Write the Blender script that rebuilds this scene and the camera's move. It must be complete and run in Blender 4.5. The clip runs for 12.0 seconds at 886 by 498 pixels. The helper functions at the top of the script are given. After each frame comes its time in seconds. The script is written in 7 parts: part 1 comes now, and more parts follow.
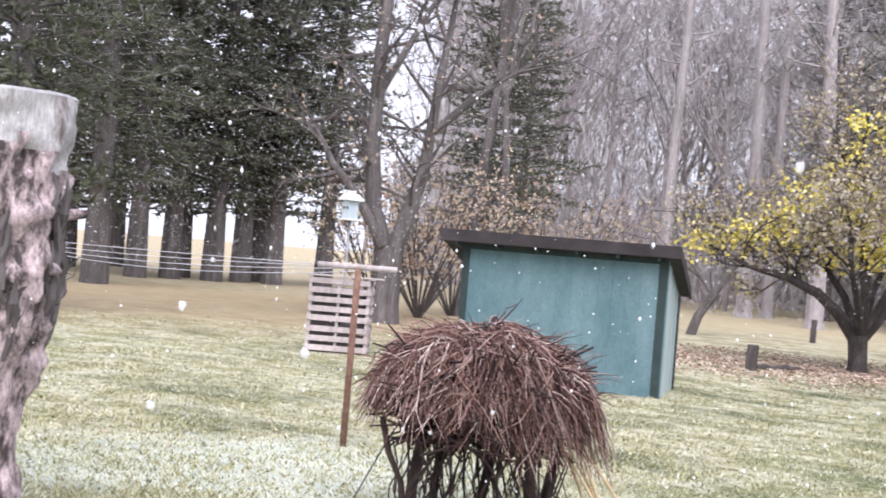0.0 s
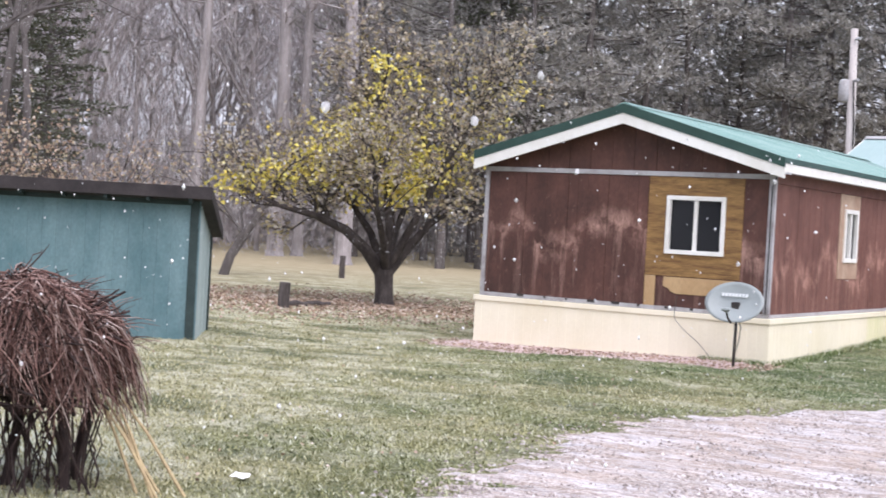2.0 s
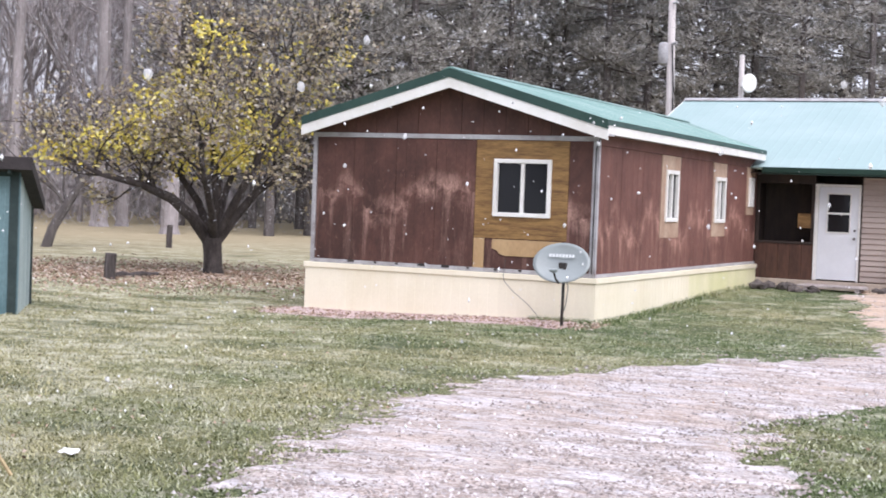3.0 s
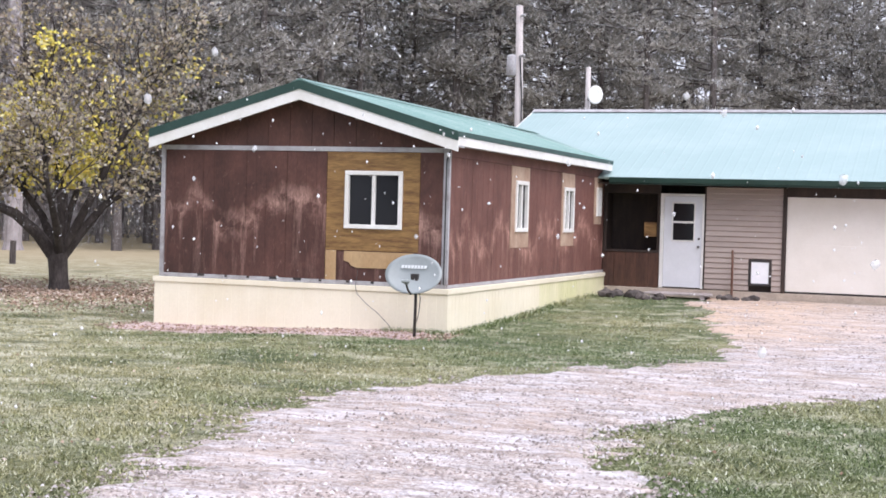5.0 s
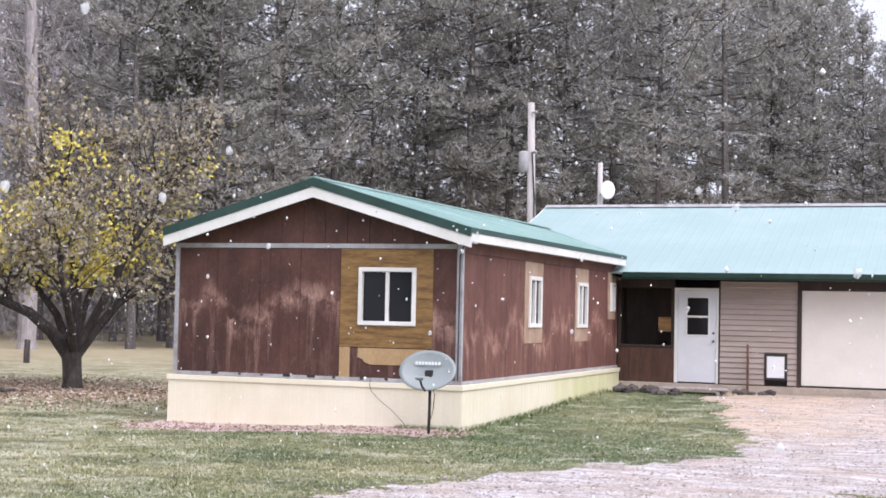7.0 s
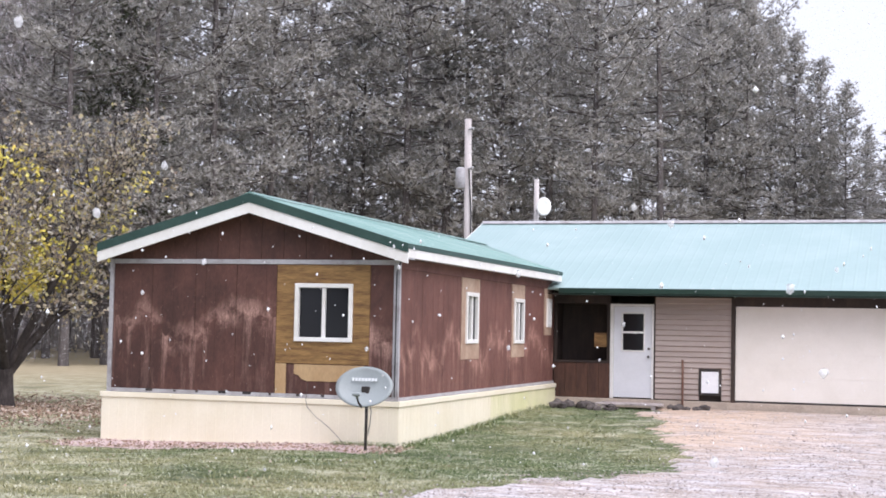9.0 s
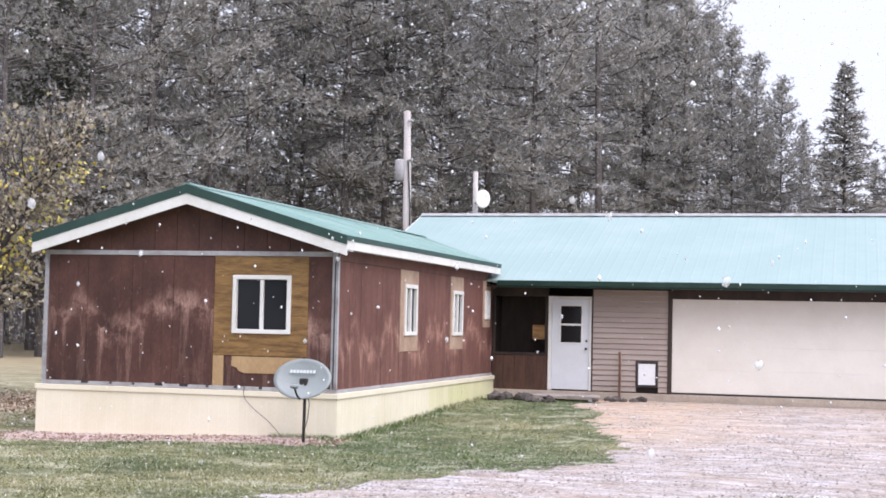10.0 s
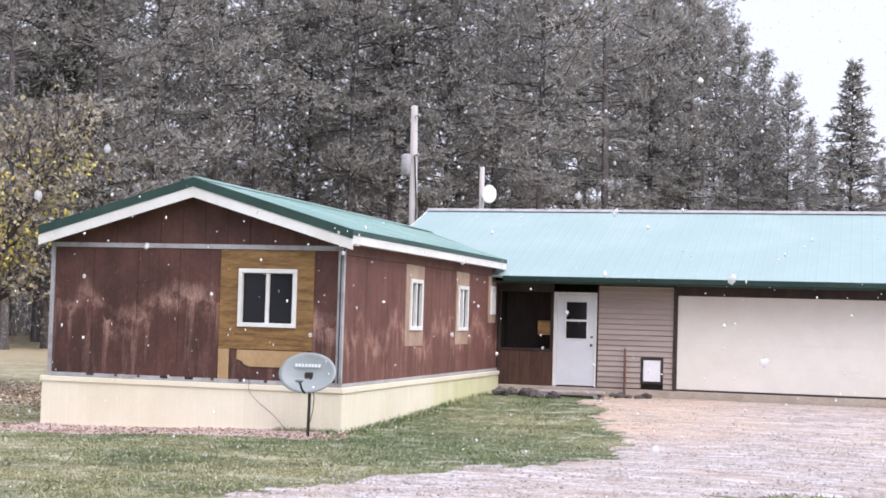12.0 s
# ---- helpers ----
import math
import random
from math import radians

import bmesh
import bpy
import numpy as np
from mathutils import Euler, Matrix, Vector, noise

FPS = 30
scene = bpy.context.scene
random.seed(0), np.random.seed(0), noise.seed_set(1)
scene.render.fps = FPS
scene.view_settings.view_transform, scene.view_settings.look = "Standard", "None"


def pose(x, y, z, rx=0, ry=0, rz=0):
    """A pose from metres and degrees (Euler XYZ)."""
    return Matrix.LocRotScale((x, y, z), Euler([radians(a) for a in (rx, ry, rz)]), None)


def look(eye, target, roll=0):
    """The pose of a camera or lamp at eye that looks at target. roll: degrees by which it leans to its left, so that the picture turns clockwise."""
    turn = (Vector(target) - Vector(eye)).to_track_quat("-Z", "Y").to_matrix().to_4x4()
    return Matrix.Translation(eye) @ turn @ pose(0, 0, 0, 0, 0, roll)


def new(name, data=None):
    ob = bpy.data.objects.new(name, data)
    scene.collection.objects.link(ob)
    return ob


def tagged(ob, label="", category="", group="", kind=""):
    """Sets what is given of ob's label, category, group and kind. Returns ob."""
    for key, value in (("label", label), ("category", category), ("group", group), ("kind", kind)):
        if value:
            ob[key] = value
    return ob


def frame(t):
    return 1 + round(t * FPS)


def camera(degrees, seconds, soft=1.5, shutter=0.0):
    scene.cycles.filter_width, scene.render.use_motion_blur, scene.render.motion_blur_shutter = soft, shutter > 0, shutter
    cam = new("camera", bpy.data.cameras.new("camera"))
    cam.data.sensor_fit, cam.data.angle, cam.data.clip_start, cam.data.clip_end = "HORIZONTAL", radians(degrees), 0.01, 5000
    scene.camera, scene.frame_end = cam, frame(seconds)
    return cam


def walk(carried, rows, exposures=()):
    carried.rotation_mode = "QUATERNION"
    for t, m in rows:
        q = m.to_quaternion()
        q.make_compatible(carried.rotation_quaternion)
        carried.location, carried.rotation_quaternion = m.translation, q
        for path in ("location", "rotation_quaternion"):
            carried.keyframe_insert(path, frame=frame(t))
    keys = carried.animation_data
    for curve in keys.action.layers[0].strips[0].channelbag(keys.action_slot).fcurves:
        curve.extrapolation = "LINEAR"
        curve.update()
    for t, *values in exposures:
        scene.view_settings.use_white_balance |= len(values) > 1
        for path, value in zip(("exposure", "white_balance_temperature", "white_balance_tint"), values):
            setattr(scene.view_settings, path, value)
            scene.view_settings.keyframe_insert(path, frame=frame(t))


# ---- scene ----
cam = camera(33.7, 12.0, soft=1.7, shutter=0.25)
EYE = 1.9
# seconds, yaw, pitch, roll: the camera stands in one spot and pans
ROWS = [
    (0.0, 50.80, 0.16, -4.72),
    (0.2, 48.95, 0.22, -4.60),
    (0.5, 43.00, 0.31, -4.41),
    (0.7, 38.90, 0.33, -4.36),
    (1.0, 36.13, 0.22, -4.29),
    (1.2, 35.50, -0.30, -4.12),
    (1.5, 35.06, -0.77, -3.80),
    (2.0, 32.55, -0.89, -3.20),
    (2.5, 29.00, -1.34, -2.54),
    (3.0, 25.86, -1.93, -2.17),
    (3.5, 23.62, -2.05, -1.78),
    (5.5, 19.75, -0.67, -1.76),
    (6.0, 20.53, 0.80, -1.49),
    (6.5, 20.72, 1.91, -1.25),
    (8.5, 19.33, 3.04, -1.17),
    (9.0, 18.11, 3.15, -1.16),
    (9.5, 16.83, 3.09, -1.20),
    (10.0, 15.71, 2.89, -1.23),
    (10.5, 15.08, 2.64, -1.28),
    (11.0, 15.02, 2.44, -1.36),
    (11.5, 15.42, 2.48, -1.56),
    (12.0, 15.92, 2.69, -1.66),
]
walk(cam, [(t, pose(0, 0, EYE, 90 + pitch, roll, yaw)) for t, yaw, pitch, roll in ROWS],
     exposures=[(0.0, 1.0, 6150, 18.0), (0.5, 1.12, 6150, 18.0), (1.0, 0.86, 6150, 18.0), (2.5, 0.66, 6150, 18.0), (12.0, 0.62, 6150, 18.0)])

# ---------------------------------------------------------------- sky and light
world = bpy.data.worlds.new("overcast_sky")
scene.world = world
world.use_nodes = True
wn, wl = world.node_tree.nodes, world.node_tree.links
wn.clear()
sky = wn.new("ShaderNodeTexSky")
sky.sky_type = "NISHITA"
sky.sun_disc = False
sky.sun_elevation, sky.sun_rotation = radians(51), radians(124)
sky.air_density, sky.dust_density, sky.ozone_density = 1.0, 4.0, 1.0
soft_sky = wn.new("ShaderNodeMix")
soft_sky.data_type = "RGBA"
soft_sky.inputs[0].default_value = 0.82
soft_sky.inputs[7].default_value = (8.6, 8.9, 9.7, 1)
back = wn.new("ShaderNodeBackground")
back.inputs[1].default_value = 0.085
wout = wn.new("ShaderNodeOutputWorld")
wl.new(sky.outputs[0], soft_sky.inputs[6])
wl.new(soft_sky.outputs[2], back.inputs[0])
wl.new(back.outputs[0], wout.inputs[0])
sun = new("sun", bpy.data.lights.new("sun", "SUN"))
sun.data.energy, sun.data.angle, sun.data.color = 2.3, radians(60), (1.0, 0.97, 0.93)
sun.matrix_world = look((18, -12, 27), (0, 0, 0))


# ---------------------------------------------------------------- materials
def shader(name):
    m = bpy.data.materials.new(name)
    m.use_nodes = True
    return m, m.node_tree.nodes, m.node_tree.links, m.node_tree.nodes["Principled BSDF"]


def noise_node(n, l, co, scale, detail=4.0, stretch=(1, 1, 1), rough=0.6):
    mp = n.new("ShaderNodeMapping")
    mp.inputs["Scale"].default_value = stretch
    l.new(co, mp.inputs[0])
    t = n.new("ShaderNodeTexNoise")
    t.inputs["Scale"].default_value, t.inputs["Detail"].default_value, t.inputs["Roughness"].default_value = scale, detail, rough
    l.new(mp.outputs[0], t.inputs[0])
    return t.outputs[0]


def ramp(n, l, fac, stops):
    r = n.new("ShaderNodeValToRGB")
    while len(r.color_ramp.elements) < len(stops):
        r.color_ramp.elements.new(0.5)
    for e, (p, c) in zip(r.color_ramp.elements, stops):
        e.position, e.color = p, (*c, 1) if len(c) == 3 else (c[0], c[0], c[0], 1)
    l.new(fac, r.inputs[0])
    return r.outputs[0]


def mix(n, l, fac, a, b, mode="MIX"):
    x = n.new("ShaderNodeMix")
    x.data_type, x.blend_type = "RGBA", mode
    for sock, val in ((x.inputs[0], fac), (x.inputs[6], a), (x.inputs[7], b)):
        if isinstance(val, (int, float)):
            sock.default_value = val
        elif isinstance(val, tuple):
            sock.default_value = (*val, 1)
        else:
            l.new(val, sock)
    return x.outputs[2]


def bump(n, l, b, height, strength, dist=0.01):
    u = n.new("ShaderNodeBump")
    u.inputs["Strength"].default_value, u.inputs["Distance"].default_value = strength, dist
    l.new(height, u.inputs["Height"])
    l.new(u.outputs[0], b.inputs["Normal"])


def coords(n):
    return n.new("ShaderNodeNewGeometry").outputs["Position"]


def worn(name, col, col2, rough=0.6, scale=0.8, fine=25.0, stretch=(1, 1, 1), metal=0.0, cut=(0.42, 0.68), rel=0.25, tone=0.25, piece=0.0):
    """A worn surface: col with stains of col2, a fine grain and relief; piece: how far single pieces differ."""
    m, n, l, b = shader(name)
    co = coords(n)
    big = noise_node(n, l, co, scale, 8, stretch, 0.7)
    small = noise_node(n, l, co, fine, 4, stretch)
    c = mix(n, l, ramp(n, l, big, [(cut[0], (0.0,)), (cut[1], (1.0,))]), col, col2)
    dark = ramp(n, l, small, [(0.3, (1 - tone,)), (0.7, (1.0,))])
    c = mix(n, l, 1.0, c, dark, "MULTIPLY")
    if piece:
        oi = n.new("ShaderNodeObjectInfo")
        c = mix(n, l, 1.0, c, ramp(n, l, oi.outputs["Random"], [(0.0, (1 - piece,)), (1.0, (1.0,))]), "MULTIPLY")
    l.new(c, b.inputs["Base Color"])
    b.inputs["Roughness"].default_value, b.inputs["Metallic"].default_value = rough, metal
    bump(n, l, b, small, rel)
    return m


def foliage(name, cols, rough=0.7, through_light=0.0):
    """Leaves or needles: each clump takes its own tone out of cols."""
    m, n, l, b = shader(name)
    g = n.new("ShaderNodeNewGeometry")
    step = 1.0 / max(1, len(cols) - 1)
    c = ramp(n, l, g.outputs["Random Per Island"], [(i * step, c) for i, c in enumerate(cols)])
    c = mix(n, l, 1.0, c, ramp(n, l, noise_node(n, l, g.outputs["Position"], 0.35, 3), [(0.3, (0.7,)), (0.7, (1.0,))]), "MULTIPLY")
    l.new(c, b.inputs["Base Color"])
    b.inputs["Roughness"].default_value = rough
    b.inputs["Specular IOR Level"].default_value = 0.2
    if through_light:
        tl, mx = n.new("ShaderNodeBsdfTranslucent"), n.new("ShaderNodeMixShader")
        mx.inputs[0].default_value = through_light
        l.new(c, tl.inputs[0])
        l.new(b.outputs[0], mx.inputs[1])
        l.new(tl.outputs[0], mx.inputs[2])
        l.new(mx.outputs[0], n["Material Output"].inputs[0])
    return m


def calc(n, l, op, a, b=0.0, clamp=False):
    m = n.new("ShaderNodeMath")
    m.operation, m.use_clamp = op, clamp
    for sock, val in zip(m.inputs, (a, b)):
        if isinstance(val, (int, float)):
            sock.default_value = val
        else:
            l.new(val, sock)
    return m.outputs[0]


def faded(name, dark, mid, pale, band, band_w, run, piece=0.1, specks=0.5):
    """Sun-bleached stained plywood siding: a wavy bleached band at one height, with pale runs under it."""
    m, n, l, b = shader(name)
    co = coords(n)
    sep = n.new("ShaderNodeSeparateXYZ")
    l.new(co, sep.inputs[0])
    wave = noise_node(n, l, co, 1.1, 3, (1, 1, 0.0))
    zig = noise_node(n, l, co, 5.0, 2, (1, 1, 0.0))
    z = calc(n, l, "ADD", sep.outputs[2], calc(n, l, "ADD", calc(n, l, "MULTIPLY", calc(n, l, "SUBTRACT", wave, 0.5), 2.2), calc(n, l, "MULTIPLY", calc(n, l, "SUBTRACT", zig, 0.5), 0.35)))
    off = calc(n, l, "ABSOLUTE", calc(n, l, "SUBTRACT", z, band))
    ring = n.new("ShaderNodeMapRange")
    ring.inputs[1].default_value, ring.inputs[2].default_value, ring.inputs[3].default_value, ring.inputs[4].default_value = 0.0, band_w, 1.0, 0.0
    l.new(off, ring.inputs[0])
    under = n.new("ShaderNodeMapRange")
    under.inputs[1].default_value, under.inputs[2].default_value, under.inputs[3].default_value, under.inputs[4].default_value = band - run, band, 0.20, 0.55
    l.new(z, under.inputs[0])
    below = calc(n, l, "MULTIPLY", under.outputs[0], calc(n, l, "LESS_THAN", z, band + 0.02))
    runs = ramp(n, l, noise_node(n, l, co, 3.2, 5, (2.2, 2.2, 0.22), 0.65), [(0.52, (0.0,)), (0.64, (1.0,))])
    patchy = ramp(n, l, noise_node(n, l, co, 2.2, 6, (1, 1, 1), 0.7), [(0.42, (0.0,)), (0.58, (1.0,))])
    grain = noise_node(n, l, co, 26, 5, (1.6, 1.6, 0.5), 0.75)
    tone = ramp(n, l, noise_node(n, l, co, 0.9, 5, (1.4, 1.4, 0.8), 0.7), [(0.36, (0.0,)), (0.66, (1.0,))])
    c = mix(n, l, tone, dark, mid)
    fade = calc(n, l, "ADD", calc(n, l, "MULTIPLY", ring.outputs[0], patchy), calc(n, l, "MULTIPLY", below, runs), True)
    fade = calc(n, l, "MULTIPLY", fade, ramp(n, l, grain, [(0.30, (0.45,)), (0.60, (1.0,))]))
    c = mix(n, l, fade, c, pale)
    flecks = ramp(n, l, noise_node(n, l, co, 9, 6, (1, 1, 0.6), 0.8), [(0.60, (0.0,)), (0.72, (specks,))])
    c = mix(n, l, flecks, c, pale)
    c = mix(n, l, 1.0, c, ramp(n, l, grain, [(0.3, (0.62,)), (0.7, (1.0,))]), "MULTIPLY")
    oi = n.new("ShaderNodeObjectInfo")
    c = mix(n, l, 1.0, c, ramp(n, l, oi.outputs["Random"], [(0.0, (1 - piece,)), (1.0, (1.0,))]), "MULTIPLY")
    l.new(c, b.inputs["Base Color"])
    b.inputs["Roughness"].default_value = 0.75
    bump(n, l, b, grain, 0.3)
    return m


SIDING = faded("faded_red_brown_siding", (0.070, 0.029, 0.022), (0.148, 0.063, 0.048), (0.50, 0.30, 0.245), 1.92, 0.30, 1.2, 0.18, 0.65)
# the side's siding again, its stronger daylight put into a lighter, redder colour
SIDING_BRIGHT = faded("red_brown_siding_brightened", (0.142, 0.056, 0.043), (0.232, 0.102, 0.080), (0.56, 0.31, 0.245), 1.52, 0.30, 0.6, 0.08, 0.7)
PLY = worn("ochre_plywood", (0.33, 0.19, 0.065), (0.17, 0.085, 0.03), 0.7, 2.2, 14, (0.7, 0.7, 6.0), cut=(0.45, 0.62), tone=0.45)
PALE_WOOD = worn("pale_new_plywood", (0.52, 0.36, 0.19), (0.40, 0.25, 0.12), 0.7, 2.0, 30, (1, 1, 0.4), tone=0.2)
FADED_PATCH = worn("weathered_window_board", (0.52, 0.385, 0.285), (0.38, 0.24, 0.17), 0.75, 2.0, 30, (1, 1, 0.5), tone=0.3)
CREAM = worn("cream_vinyl_skirting", (0.88, 0.82, 0.66), (0.79, 0.72, 0.54), 0.5, 0.7, 40, (1, 1, 0.6), tone=0.07, rel=0.05, piece=0.04)
CREAM_ALGAE = worn("algae_stained_skirting", (0.84, 0.79, 0.57), (0.70, 0.69, 0.40), 0.5, 0.9, 40, (1, 1, 0.6), cut=(0.38, 0.62), tone=0.10, rel=0.05, piece=0.05)
WHITE = worn("white_paint", (0.82, 0.82, 0.80), (0.68, 0.67, 0.63), 0.5, 1.5, 40, tone=0.06, rel=0.05)
GREYTRIM = worn("weathered_grey_trim", (0.46, 0.46, 0.48), (0.28, 0.26, 0.26), 0.6, 3.0, 30, tone=0.2)
DOORWHITE = worn("white_steel_door", (0.74, 0.76, 0.80), (0.66, 0.68, 0.72), 0.4, 1.2, 30, tone=0.05, rel=0.03)
GARAGE = worn("cream_white_garage_panel", (0.84, 0.80, 0.74), (0.76, 0.72, 0.65), 0.5, 0.7, 40, tone=0.05, rel=0.04, piece=0.02)
# green roofing, with the sky's pale reflection put into both base colours
ROOF_SHEEN = worn("green_metal_roof_sky_sheen", (0.20, 0.34, 0.31), (0.31, 0.44, 0.42), 0.4, 0.6, 30, (1, 1, 1), tone=0.12, rel=0.04)
ROOF_PALE_SHEEN = worn("green_metal_roof_pale_sky_sheen", (0.315, 0.435, 0.43), (0.37, 0.485, 0.485), 0.45, 0.4, 30, (1, 1, 1), tone=0.08, rel=0.03)
GREEN_EDGE = worn("dark_green_metal_trim", (0.014, 0.050, 0.040), (0.03, 0.075, 0.062), 0.5, 2.0, 30, tone=0.2, rel=0.05)
LAP = worn("tan_lap_siding", (0.46, 0.385, 0.345), (0.38, 0.31, 0.275), 0.6, 0.8, 40, (0.4, 1, 3), tone=0.12, rel=0.08, piece=0.05)
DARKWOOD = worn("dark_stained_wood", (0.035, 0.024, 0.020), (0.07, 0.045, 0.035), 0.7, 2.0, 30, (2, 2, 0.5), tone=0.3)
ENTRYWOOD = worn("brown_entry_panel", (0.12, 0.055, 0.035), (0.055, 0.025, 0.018), 0.7, 2.5, 30, (2, 2, 0.4), tone=0.35)
CONCRETE = worn("concrete_footing", (0.58, 0.49, 0.41), (0.42, 0.35, 0.29), 0.85, 2.0, 30, tone=0.25)
SHEDGREEN = worn("blue_green_painted_boards", (0.088, 0.170, 0.192), (0.175, 0.275, 0.30), 0.75, 1.1, 30, (1.2, 1.2, 0.6), cut=(0.40, 0.72), tone=0.25, piece=0.05)
# boards of the shed's right side, paler than its front
SHEDPALE = worn("pale_side_boards", (0.46, 0.56, 0.56), (0.32, 0.42, 0.43), 0.75, 1.5, 30, (1.6, 1.6, 0.4), tone=0.25, piece=0.1)
SHEDTRIM = worn("dark_green_shed_trim", (0.012, 0.03, 0.03), (0.03, 0.05, 0.05), 0.7, 2.0, 30, tone=0.3)
SHEDROOF = worn("black_brown_tar_roof", (0.020, 0.016, 0.018), (0.05, 0.041, 0.043), 0.85, 2.0, 40, tone=0.35)
STEEL = worn("galvanised_steel", (0.30, 0.31, 0.32), (0.20, 0.20, 0.20), 0.45, 4.0, 40, metal=0.6, tone=0.15)
DISH = worn("grey_enamel_dish", (0.29, 0.325, 0.33), (0.24, 0.27, 0.275), 0.35, 2.0, 30, tone=0.06, rel=0.03)
DISHMARK = worn("pale_grey_print", (0.62, 0.65, 0.66), (0.55, 0.58, 0.6), 0.4, 3.0, 30, tone=0.05, rel=0.02)
BLACKIRON = worn("black_iron", (0.025, 0.022, 0.022), (0.06, 0.045, 0.04), 0.6, 5.0, 30, tone=0.2)
RUST = worn("rusty_pipe", (0.16, 0.075, 0.05), (0.26, 0.16, 0.12), 0.8, 5.0, 40, (1, 1, 0.4), tone=0.35)
GREYWOOD = worn("weathered_grey_wood", (0.60, 0.53, 0.52), (0.36, 0.31, 0.30), 0.8, 3.0, 30, (1, 1, 0.5), tone=0.3, piece=0.2)
BARK = worn("grey_bark", (0.075, 0.062, 0.060), (0.16, 0.14, 0.138), 0.9, 2.0, 14, (2, 2, 0.35), tone=0.5, rel=0.8)
BARKDARK = worn("dark_conifer_bark", (0.10, 0.088, 0.086), (0.20, 0.178, 0.175), 0.9, 1.5, 10, (2, 2, 0.3), tone=0.5, rel=0.8)
# bark of the far wood, lightened in its colour to carry the haze
BARKHAZE = worn("haze_grey_bark", (0.30, 0.27, 0.275), (0.42, 0.385, 0.39), 0.9, 1.2, 8, (2, 2, 0.3), tone=0.35, rel=0.6)
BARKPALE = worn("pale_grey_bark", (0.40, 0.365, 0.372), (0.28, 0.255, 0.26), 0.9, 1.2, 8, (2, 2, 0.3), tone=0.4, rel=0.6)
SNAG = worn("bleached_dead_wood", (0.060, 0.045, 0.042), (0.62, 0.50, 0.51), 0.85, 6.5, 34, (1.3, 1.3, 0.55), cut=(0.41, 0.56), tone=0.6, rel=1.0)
SNAGPALE = worn("pale_peeled_wood", (0.44, 0.43, 0.43), (0.15, 0.12, 0.115), 0.8, 4.0, 30, (1.6, 1.6, 0.45), cut=(0.52, 0.66), tone=0.45, rel=0.7)
SNAGTOP = worn("snowy_sawn_top", (0.36, 0.36, 0.365), (0.20, 0.19, 0.19), 0.8, 5.0, 30, tone=0.2, rel=0.5)
CABLE = worn("black_cable", (0.03, 0.03, 0.03), (0.05, 0.05, 0.05), 0.6, 5, 30, rel=0.0)
WIRE = worn("pale_line", (0.55, 0.56, 0.6), (0.45, 0.45, 0.5), 0.5, 5, 30, rel=0.0)
STONE = worn("dark_field_stone", (0.10, 0.085, 0.08), (0.24, 0.21, 0.20), 0.9, 6, 30, tone=0.4, rel=0.6, piece=0.4)
SNOW = worn("wet_snow", (0.90, 0.91, 0.94), (0.82, 0.83, 0.88), 0.6, 6, 40, tone=0.04, rel=0.1)


def dark_glass():
    m, n, l, b = shader("dark_window_glass")
    b.inputs["Base Color"].default_value = (0.012, 0.013, 0.015, 1)
    b.inputs["Roughness"].default_value = 0.08
    b.inputs["Specular IOR Level"].default_value = 0.28
    return m


GLASS = dark_glass()


